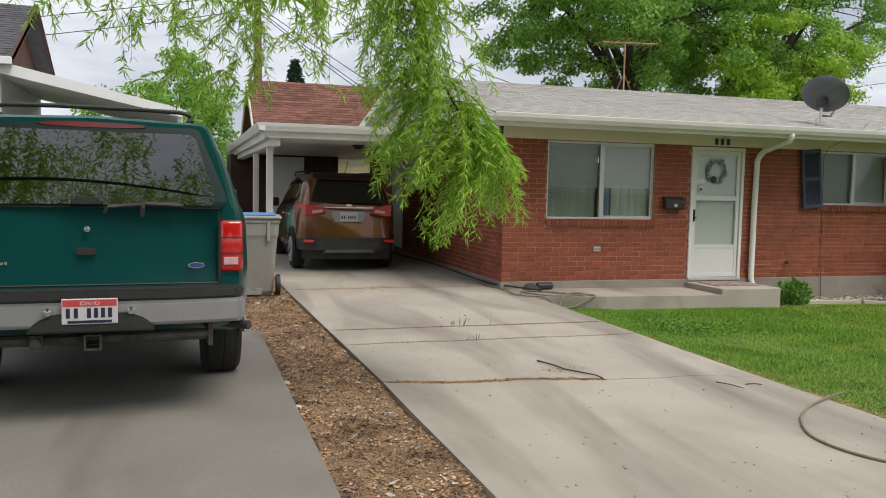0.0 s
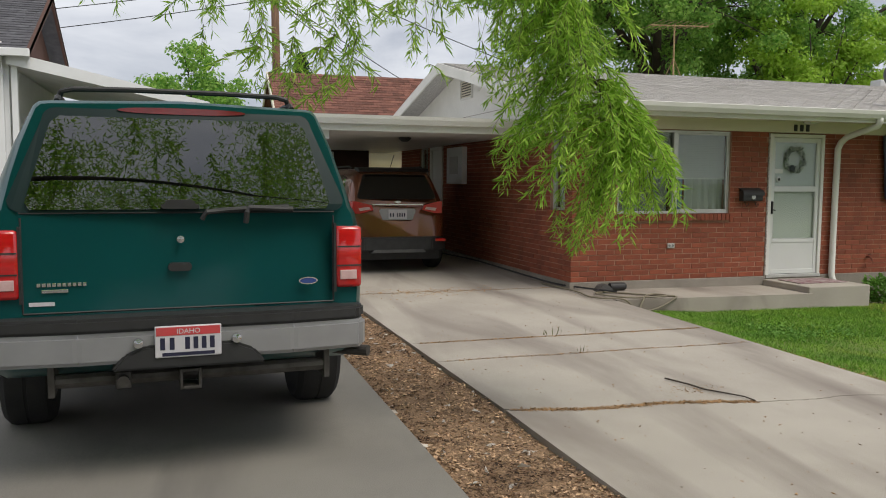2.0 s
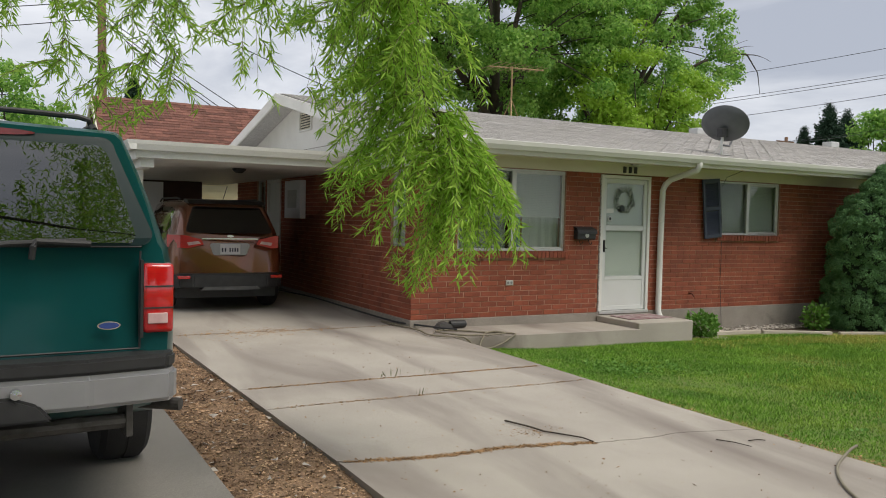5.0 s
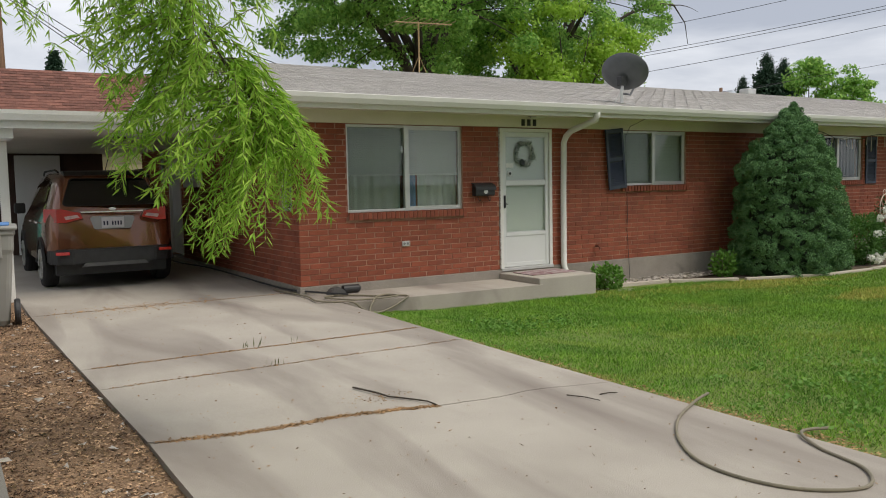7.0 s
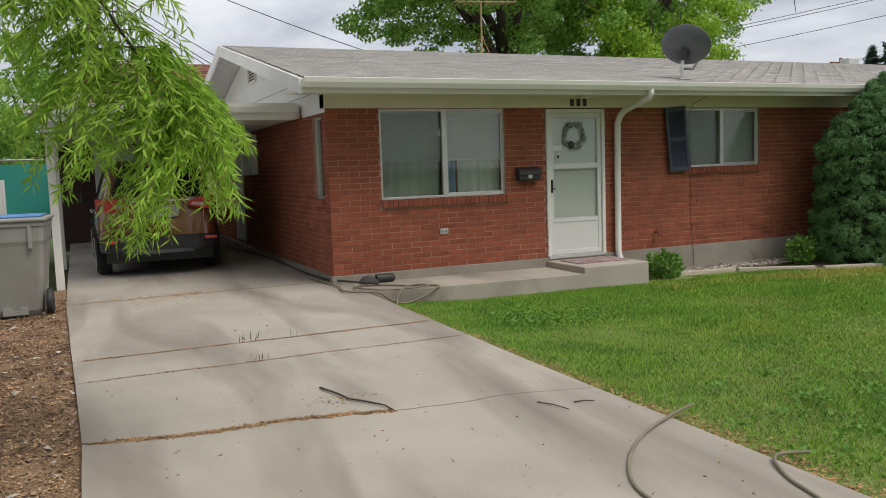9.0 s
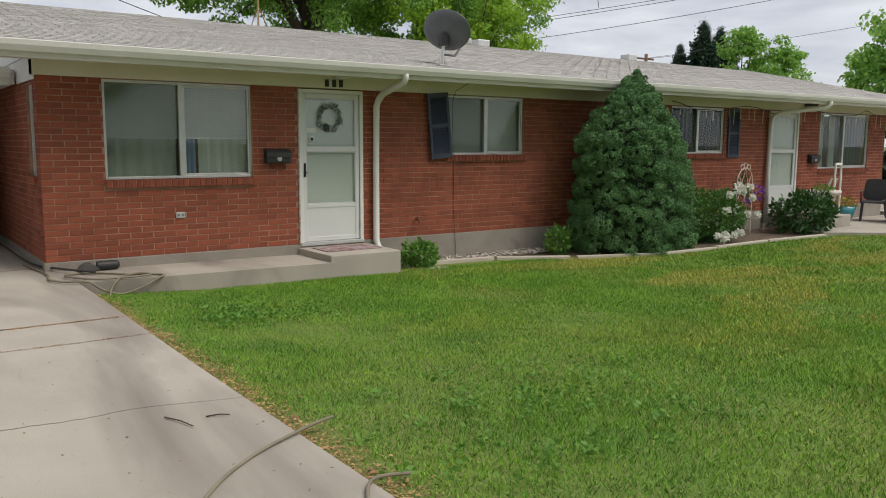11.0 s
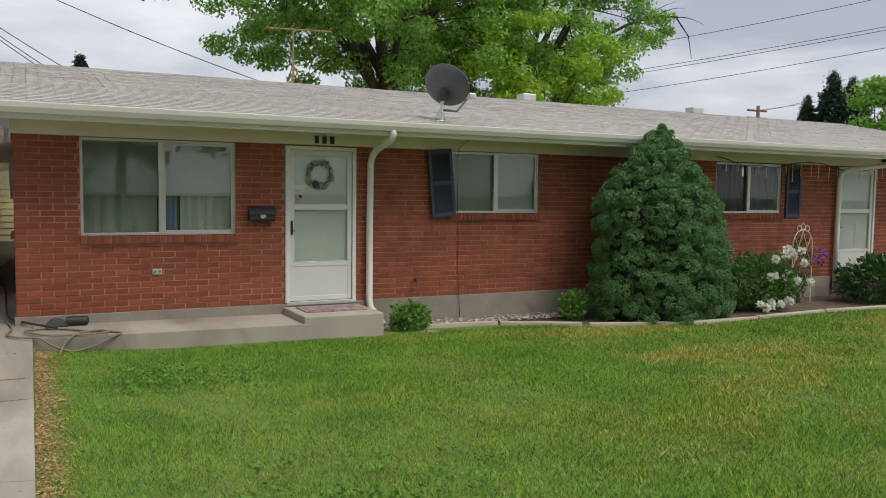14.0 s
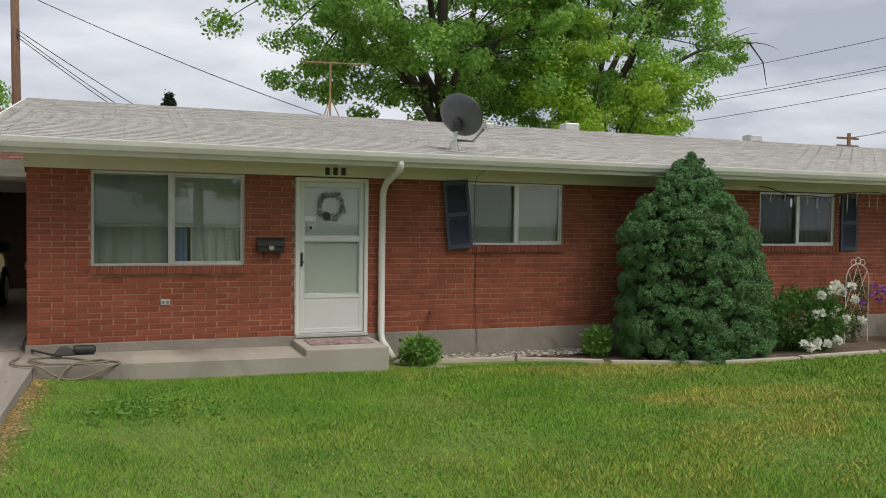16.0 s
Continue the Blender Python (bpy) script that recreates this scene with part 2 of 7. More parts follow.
def wpart(name, bm, material, parent=None, label="", smooth=False):
    """As part(), with the coordinates of the world."""
    ob = part(name, bm, material, parent, label, smooth)
    if parent and not parent.parent:
        ob.matrix_parent_inverse = parent.matrix_basis.inverted()
    return ob


def wraw(name, verts, faces, material, parent=None, label=""):
    ob = raw(name, verts, faces, material, parent, label)
    if parent and not parent.parent:
        ob.matrix_parent_inverse = parent.matrix_basis.inverted()
    return ob


# ---- ground, driveways, lawn ----


def clamp(v, a, b):
    return max(a, min(b, v))


def drive_z(y):
    return 0.0118 * clamp(y - 6.0, 0, 14)


def lawn_z(x, y):
    near = clamp((x - 4.65) / 1.2, 0, 1)
    fall = -0.018 * clamp(y - 4.0, 0, 6.0) * (0.35 + 0.65 * near)
    return -0.02 + fall - 0.014 * clamp(x - 5.5, 0, 7) * clamp((y - 2) / 6, 0, 1)


def sheet(name, xs, ys, height, material):
    verts = [(x, y, height(x, y)) for y in ys for x in xs]
    w = len(xs)
    faces = [(j * w + i, j * w + i + 1, (j + 1) * w + i + 1, (j + 1) * w + i) for j in range(len(ys) - 1) for i in range(w - 1)]
    return raw(name, verts, faces, material)


far_steps = [-900, -300, -100, -40, -20, -10, -5, 0, 5, 10, 15, 20, 25, 30, 40, 60, 100, 300, 900]
tagged(sheet("ground", far_steps, far_steps, lambda x, y: -0.42, GROUND), "dry grassy ground of the neighbourhood", "ground", kind="structure")

LX = [4.66 + 0.35 * i for i in range(70)]
LY = [-6 + 0.35 * i for i in range(49)]
lawn = tagged(sheet("lawn_ground", LX, LY, lambda x, y: lawn_z(x, y) - 0.02, LAWN_SOIL), "mown green lawn with yellowish patches", "lawn", kind="structure")

# driveway slabs with sawn joints and cracks between them
driveway = thing("driveway", pose(3.1, 6, 0), "pale grey concrete driveway with cracked slabs", "driveway", kind="structure")
joints = [-6.0, -2.2, 2.72, 5.85, 7.28, 8.0, 11.0, 20.4]


def joint_y(j, x):
    """The line of a joint: the old crack wavers and runs askew."""
    if abs(j - 5.85) < 0.01:
        return j - 0.14 * (x - 1.63) + 0.03 * math.sin(5 * x) + 0.05 * noise.noise(Vector((x * 2.5, 1.0, 0.0))) + 0.014 * noise.noise(Vector((x * 14, 2.0, 0.0)))
    return j + 0.006 * noise.noise(Vector((x * 9, j, 0.0))) + 0.02 * noise.noise(Vector((x * 1.3, j, 4.0)))


def joint_gap(j, x):
    return 0.015 * clamp(1.2 - (x - 1.6) / 3.0, 0.15, 1) if abs(j - 5.85) < 0.01 else 0.005


for y0, y1 in zip(joints, joints[1:]):
    bm = B()
    n = max(2, int((y1 - y0) / 0.5))
    cols = 60 if 2 < y0 < 9 else 12
    grid = []
    for i in range(n + 1):
        row = []
        for k in range(cols + 1):
            x = 1.6 + (4.66 - 1.6) * k / cols
            ya, yb = joint_y(y0, x) + joint_gap(y0, x), joint_y(y1, x) - joint_gap(y1, x)
            y = ya + (yb - ya) * i / n
            if k == 0:
                x += 0.02 - 0.025 * clamp(y - 6, 0, 5) + 0.01 * noise.noise(Vector((0.0, y * 3, 0.0)))
            row.append(bm.verts.new((x, y, drive_z(y))))
        grid.append(row)
    for a, b in zip(grid, grid[1:]):
        for k in range(cols):
            bm.faces.new((a[k], a[k + 1], b[k + 1], b[k]))
    rim = list(grid[0]) + [r[-1] for r in grid[1:]] + list(grid[-1])[-2::-1] + [r[0] for r in grid[-2:0:-1]]
    low = [bm.verts.new(v.co - Vector((0, 0, 0.14))) for v in rim]
    for i in range(len(rim)):
        j = (i + 1) % len(rim)
        bm.faces.new((rim[i], low[i], low[j], rim[j]))
    bmesh.ops.recalc_face_normals(bm, faces=bm.faces)
    wpart("slab", bm, CONCRETE, driveway)
bm = B()
prism(bm, [(-6, -0.13), (6, -0.13), (20.4, 0.0), (20.4, 0.08), (6, -0.03), (-6, -0.03)], "x", 1.66, 4.62)
wpart("joint_soil", bm, GRAVEL_BED, driveway)
neighbour_drive = thing("neighbour_driveway", pose(-2, 6, 0), "grey concrete driveway under the parked truck, darkened for tree shade", "driveway", kind="structure")
for y0, y1 in ((-6, 1.9), (1.912, 8.1), (8.112, 17.5)):
    bm = B()
    prism(bm, [(y0, drive_z(y0) - 0.14), (y1, drive_z(y1) - 0.14), (y1, drive_z(y1)), (y0, drive_z(y0))], "x", -4.6, 0.92 - 0.012 * max(0, y0))
    wpart("slab", bm, CONCRETE_SHADED, neighbour_drive)
strip = tagged(sheet("bark_strip", [0.7, 0.95, 1.2, 1.45, 1.66], [-6 + 0.5 * i for i in range(38)], lambda x, y: drive_z(y) - 0.035 + 0.015 * math.sin(3 * y + 5 * x), GRAVEL_BED), "strip of reddish brown bark and gravel between the driveways", "bark bed", kind="structure")

# ---- brick duplex house ----
X0, X1, WY, ZB, ZT = 4.5, 22.85, 10.72, 0.155, 2.206
YB = 19.5
house = thing("brick_house", pose(X0, WY, 0), "long low red brick duplex house with grey shingle roof", "house")
COURSE, BLEN, JOINT = (ZT - ZB) / 29, 0.265, 0.011
OPEN_F = [(5.18, 6.95, 0.97, 2.2), (7.57, 8.54, 0.1, 2.2), (9.97, 11.46, 1.24, 2.2), (15.03, 16.62, 1.23, 2.2), (18.09, 19.18, 0.1, 2.2), (20.0, 22.1, 0.89, 2.2)]
OPEN_S = [(10.93, 11.38, 1.02, 2.13), (16.3, 17.15, 0.1, 2.16), (17.34, 17.97, 1.45, 2.18)]


def wall_solid(openings, a0, a1, z0, z1, place):
    """One closed wall with its openings cut through; place(u, depth, z) sets a corner, depth 0 or 1."""
    us = sorted({a0, a1, *[v for o in openings for v in o[:2]]})
    zs = sorted({z0, z1, *[min(max(v, z0), z1) for o in openings for v in o[2:]]})

    def full(i, j):
        if not (0 <= i < len(us) - 1 and 0 <= j < len(zs) - 1):
            return False
        u, z = (us[i] + us[i + 1]) / 2, (zs[j] + zs[j + 1]) / 2
        return not any(o[0] < u < o[1] and o[2] < z < o[3] for o in openings)

    bm, made = B(), {}

    def corner(i, j, d):
        if (i, j, d) not in made:
            made[i, j, d] = bm.verts.new(place(us[i], d, zs[j]))
        return made[i, j, d]

    for i in range(len(us) - 1):
        for j in range(len(zs) - 1):
            if not full(i, j):
                continue
            for d in (0, 1):
                bm.faces.new([corner(i, j, d), corner(i + 1, j, d), corner(i + 1, j + 1, d), corner(i, j + 1, d)])
            for di, dj, p, q in ((-1, 0, (i, j), (i, j + 1)), (1, 0, (i + 1, j), (i + 1, j + 1)), (0, -1, (i, j), (i + 1, j)), (0, 1, (i, j + 1), (i + 1, j + 1))):
                if not full(i + di, j + dj):
                    bm.faces.new([corner(*p, 0), corner(*q, 0), corner(*q, 1), corner(*p, 1)])
    bmesh.ops.recalc_face_normals(bm, faces=bm.faces)
    return bm


wall_front = wpart("wall", wall_solid(OPEN_F, X0 + 0.012, X1 - 0.012, ZB, ZT, lambda u, d, z: (u, WY + (0.2 if d else 0.006), z)), MORTAR, house)
wall_side = wpart("wall", wall_solid(OPEN_S, WY + 0.2, YB, ZB, 2.35, lambda u, d, z: (X0 + (0.2 if d else 0.006), u, z)), MORTAR, house)
wpart("wall", wall_solid([], X0 + 0.2, X1 - 0.012, ZB, ZT, lambda u, d, z: (u, YB - 0.2 * d, z)), BRICK_REST, house)
wpart("wall", wall_solid([], WY + 0.2, YB - 0.2, ZB, ZT, lambda u, d, z: (X1 - 0.012 - 0.19 * d, u, z)), BRICK_REST, house)
found_bm = B()
box(found_bm, X0 - 0.015, X1 + 0.015, WY - 0.015, WY + 0.2, -0.4, ZB, 0.008)
wpart("foundation", found_bm, FOUNDATION, house)
found_bm = B()
box(found_bm, X0 - 0.015, X0 + 0.2, WY + 0.2, YB, -0.4, ZB, 0.008)
wpart("foundation", found_bm, FOUNDATION, house)
floor_bm = B()
box(floor_bm, X0 + 0.2, X1 - 0.2, WY + 0.2, YB - 0.2, 0.0, 0.1)
wpart("floor", floor_bm, FOUNDATION, house)

# roof
EY, EZ, RY, RZ = 9.97, 2.475, 15.1, 3.575
SL = (RZ - EZ) / (RY - EY)
RX0, RX1 = 4.03, 23.7
roof_bm = B()
prism(roof_bm, [(EY, EZ), (RY, RZ), (2 * RY - EY, EZ), (2 * RY - EY, EZ - 0.06), (RY, RZ - 0.06), (EY, EZ - 0.06)], "x", RX0, RX1)
roof = wpart("roof", roof_bm, SHINGLE, house)
for s in (1, -1):
    bm = B()
    y_e = EY if s == 1 else 2 * RY - EY
    prism(bm, [(y_e, EZ - 0.17), (y_e, EZ + 0.0), (RY, RZ + 0.0), (RY, RZ - 0.17)], "x", RX0 - 0.035, RX0 - 0.001)
    wpart("rake_board", bm, WHITE, house)
bm = B()
prism(bm, [(WY - 0.02, ZT), (WY - 0.02, EZ + 0.08), (RY, RZ - 0.065), (YB, EZ + 0.08), (YB, ZT)], "x", X0 - 0.01, X0 + 0.04)
wpart("gable_wall", bm, WHITE, house)
bm = B()
box(bm, RX0, RX1, EY, EY + 0.03, EZ - 0.16, EZ - 0.005)
wpart("fascia", bm, WHITE, house)
bm = B()
prism(bm, [(EY - 0.001, EZ - 0.105), (EY - 0.075, EZ - 0.105), (EY - 0.105, EZ - 0.05), (EY - 0.115, EZ - 0.0), (EY - 0.108, EZ + 0.004), (EY - 0.1, EZ - 0.01), (EY - 0.001, EZ - 0.02)], "x", RX0, RX1)
wpart("gutter", bm, WHITE, house)
bm = B()
prism(bm, [(EY + 0.03, EZ - 0.15), (WY - 0.02, EZ - 0.11), (WY - 0.02, EZ - 0.08), (EY + 0.03, EZ - 0.12)], "x", RX0, RX1)
wpart("soffit", bm, CREAM, house)
bm = B()
box(bm, X0 - 0.03, X1 + 0.03, WY - 0.035, WY + 0.15, ZT, EZ - 0.1, 0.004)
wpart("frieze_board", bm, CREAM, house)
bm = B()
box(bm, X0 - 0.03, X0 - 0.012, WY - 0.034, 11.75, ZT - 0.05, EZ - 0.1, 0.004)
wpart("frieze_board", bm, WHITE, house)
bm = B()
box(bm, X0 + 0.05, X1, WY, YB, EZ - 0.05, EZ - 0.02)
wpart("ceiling", bm, WHITE, house)

# concrete path and step
bm = B()
prism(bm, [(4.664, -0.4), (7.6, -0.4), (7.6, 0.026), (4.664, 0.052)], "y", 9.77, WY - 0.016)
tagged(part("path", bm, CONCRETE), "grey concrete path along the brick wall", "path", kind="structure")
bm = B()
box(bm, 7.55, 8.57, 9.79, WY - 0.017, -0.4, 0.112, 0.014)
tagged(part("door_step", bm, CONCRETE), "concrete door step below the storm door", "step", kind="structure")

# ---- carport ----
carport = thing("carport", pose(1.3, 12.4, 0.1), "white flat-roofed carport beside the brick house", "carport")
bm = B()
box(bm, 1.3, 4.46, 11.8, 21.0, 2.16, 2.33)
wpart("roof", bm, WHITE, carport)
bm = B()
box(bm, 1.27, 4.4, 11.76, 11.8, 2.14, 2.31, 0.004)
wpart("fascia", bm, WHITE, carport)
bm = B()
box(bm, 1.27, 1.3, 11.8, 21.0, 2.12, 2.31, 0.004)
wpart("fascia", bm, WHITE, carport)
bm = B()
prism(bm, [(11.759, 2.23), (11.69, 2.23), (11.66, 2.3), (11.65, 2.345), (11.759, 2.345)], "x", 1.18, 4.4)
wpart("gutter", bm, WHITE, carport)
bm = B()
prism(bm, [(1.269, 2.23), (1.2, 2.23), (1.17, 2.3), (1.16, 2.345), (1.269, 2.345)], "y", 11.66, 21.0)
wpart("gutter", bm, WHITE, carport)
bm = B()
box(bm, 1.34, 1.5, 11.85, 19.3, 2.03, 2.158, 0.006)
wpart("beam", bm, WHITE, carport)
for y in (12.5, 15.0):
    bm = B()
    box(bm, 1.37, 1.47, y, y + 0.1, drive_z(y) - 0.05, 2.03, 0.006)
    wpart("post", bm, WHITE, carport)
shed = thing("storage_room", pose(2.0, 19.3, 0.2), "brick storage room at the back of the carport, coloured dark for shade", "shed")
bm = B()
box(bm, 1.2, 3.68, 19.3, 21.0, 0.0, 2.158)
wpart("wall", bm, SHADED_BRICK, shed)
bm = B()
box(bm, 2.05, 2.87, 19.262, 19.298, 0.16, 2.12, 0.006)
wpart("door", bm, SIDING, shed)

# ---- yellow building with red-brown roof behind ----
back = thing("yellow_cottage", pose(2.2, 21.5, 0), "pale yellow lap-sided cottage with red-brown shingle roof", "house")
bm = B()
box(bm, 2.2, 10.0, 21.5, 26.6, 0.4, 2.75)
prism(bm, [(21.5, 2.75), (24.05, 4.3), (26.6, 2.75)], "x", 2.2, 10.0)
wpart("wall", bm, YELLOW, back)
bm = B()
box(bm, 2.18, 10.02, 21.47, 26.6, -0.4, 0.4)
wpart("foundation", bm, FOUNDATION, back)
bm = B()
prism(bm, [(21.1, 2.55), (24.05, 4.42), (27.0, 2.55), (27.0, 2.47), (24.05, 4.34), (21.1, 2.47)], "x", 1.9, 10.3)
wpart("roof", bm, SHINGLE_RED, back)

# ---- white neighbour house ----
nb = thing("white_house", pose(-4, 17.5, 0), "white lap-sided neighbour house with dark roof", "house")
bm = B()
box(bm, -12, -3.3, 17.5, 23, -0.3, 3.9)
wpart("wall", bm, SIDING, nb)
bm = B()
prism(bm, [(17.2, 3.75), (20.2, 5.3), (23.2, 3.75), (23.2, 3.65), (20.2, 5.2), (17.2, 3.65)], "x", -12.3, -2.9)
wpart("roof", bm, SHINGLE_DARK, nb)
bm = B()
prism(bm, [(-3.3, 3.72), (0.15, 2.95), (0.15, 2.78), (-3.3, 3.5)], "y", 17.3, 23)
wpart("lean_to_roof", bm, SIDING, nb)

# ---- windows and doors of the house ----
BLIND = mat("blind_slats", (0.74, 0.75, 0.70), (0.68, 0.69, 0.64), 3, 0.6)
CURTAIN = mat("grey_curtain", (0.60, 0.62, 0.58), (0.50, 0.52, 0.48), 3, 0.9, 0.3, 200)
CURTAIN_BLUE = mat("blue_curtain", (0.20, 0.30, 0.48), (0.15, 0.24, 0.42), 3, 0.9)
CURTAIN_DARK = mat("dark_blue_curtain", (0.03, 0.06, 0.085), (0.02, 0.04, 0.06), 3, 0.9)
SCREEN = glass("insect_screen", (0.88, 0.89, 0.88), 0.35, 0.1)
DOOR_WHITE = mat("door_white", (0.68, 0.69, 0.665), (0.62, 0.63, 0.61), 1.2, 0.45, 0.05, 80)
SHUTTER = mat("blue_grey_shutter", (0.035, 0.045, 0.075), (0.05, 0.06, 0.09), 5, 0.6, 0.2, 80)
CHALK = mat("weathered_edge", (0.62, 0.60, 0.57), (0.16, 0.10, 0.08), 40, 0.9, 0.4, 90)


def frame_bars(bm, x0, x1, z0, z1, y0, y1, w):
    """Four mitred-looking bars round an opening."""
    box(bm, x0, x0 + w, y0, y1, z0, z1, 0.003)
    box(bm, x1 - w, x1, y0, y1, z0, z1, 0.003)
    box(bm, x0 + w, x1 - w, y0, y1, z0, z0 + w, 0.003)
    box(bm, x0 + w, x1 - w, y0, y1, z1 - w, z1, 0.003)


def curtain_mesh(x0, x1, z0, z1, y, folds, deep):
    bm = B()
    n = folds * 8
    cols = []
    for i in range(n + 1):
        x = x0 + (x1 - x0) * i / n
        d = deep * (math.sin(2 * math.pi * folds * i / n + 0.6 * math.sin(i * 0.7)) + 0.4 * math.sin(2.7 * i))
        cols.append((bm.verts.new((x, y + d, z0)), bm.verts.new((x, y + d * 0.6, z1))))
    for a, b in zip(cols, cols[1:]):
        bm.faces.new((a[0], b[0], b[1], a[1]))
    return bm


def window(x0, x1, z0, z1, blinds, curtains, sill_x0=None, screen=True):
    """Sliding aluminium window in the front wall, with its panes, blinds, curtains and brick sill."""
    y = WY + 0.035
    bm = B()
    frame_bars(bm, x0, x1, z0, z1, y, y + 0.075, 0.032)
    win = wpart("window", bm, ALU, house, "aluminium sliding window")
    xm = (x0 + x1) / 2
    bm = B()
    box(bm, xm - 0.028, xm + 0.028, y - 0.006, y + 0.05, z0 + 0.03, z1 - 0.03, 0.003)
    part("mullion", bm, ALU, win)
    bm = B()
    frame_bars(bm, xm + 0.03, x1 - 0.034, z0 + 0.034, z1 - 0.034, y + 0.008, y + 0.03, 0.022)
    part("sash", bm, ALU, win)
    for a, b, off in ((x0 + 0.03, xm - 0.02, 0.045), (xm + 0.02, x1 - 0.03, 0.02)):
        bm = B()
        box(bm, a, b, y + off, y + off + 0.004, z0 + 0.03, z1 - 0.03)
        pane = part("pane", bm, GLASS, win)
        pane.visible_shadow = False
    if screen:
        bm = B()
        box(bm, x0 + 0.03, xm - 0.025, y + 0.012, y + 0.0135, z0 + 0.03, z1 - 0.03)
        part("insect_screen", bm, SCREEN, win).visible_shadow = False
    for a, b, low in blinds:
        bm = B()
        z = z1 - 0.05
        box(bm, a, b, y + 0.075, y + 0.1, z1 - 0.05, z1 - 0.01)
        while z > low:
            v = [bm.verts.new(p) for p in ((a, y + 0.066, z - 0.012), (b, y + 0.066, z - 0.012), (b, y + 0.088, z + 0.01), (a, y + 0.088, z + 0.01))]
            bm.faces.new(v)
            z -= 0.024
        box(bm, a, b, y + 0.062, y + 0.085, low - 0.012, low + 0.006)
        part("blind", bm, BLIND, win)["kind"] = "stuff"
    for a, b, folds, material in curtains:
        part("curtain", curtain_mesh(a, b, z0 - 0.03, z1 - 0.02, y + 0.13, folds, 0.022), material, win, smooth=True)
    # rowlock brick sill
    s0 = sill_x0 if sill_x0 is not None else x0 - 0.01
    n = round((x1 + 0.03 - s0) / 0.067)
    step = (x1 + 0.03 - s0) / n
    bm = B()
    box(bm, -step / 2 + 0.005, step / 2 - 0.005, -0.045, 0.1, -0.088, 0.0, 0.004)
    data = bpy.data.meshes.new("sill_brick")
    bm.to_mesh(data)
    bm.free()
    data.materials.append(BRICK)
    bm = B()
    box(bm, s0 + 0.004, x1 + 0.026, WY - 0.034, WY + 0.1, z0 - 0.09, z0 - 0.008)
    sill = part("sill", bm, MORTAR, win)
    for i in range(n):
        ob = new("sill_brick", data)
        ob.parent = sill
        ob.location = (s0 + step * (i + 0.5), WY, z0 - 0.004)
    return win


window(5.18, 6.96, 1.06, 2.197, [(5.22, 6.05, 1.545), (6.08, 6.92, 1.545)], [(5.2, 6.04, 5, CURTAIN), (6.13, 6.27, 2, CURTAIN_BLUE), (6.31, 6.94, 5, CURTAIN)])
window(9.975, 11.46, 1.325, 2.197, [(10.02, 10.70, 1.34), (10.74, 11.43, 1.34)], [(10.0, 11.43, 12, CURTAIN)], sill_x0=9.95)
window(15.035, 16.62, 1.325, 2.19, [], [(15.1, 15.8, 6, CURTAIN_DARK), (15.84, 16.6, 7, CURTAIN_DARK)])
window(20.0, 22.1, 0.98, 2.19, [], [(20.03, 20.42, 4, BLIND), (20.68, 20.88, 2, BLIND), (20.88, 22.05, 9, CURTAIN_DARK)])


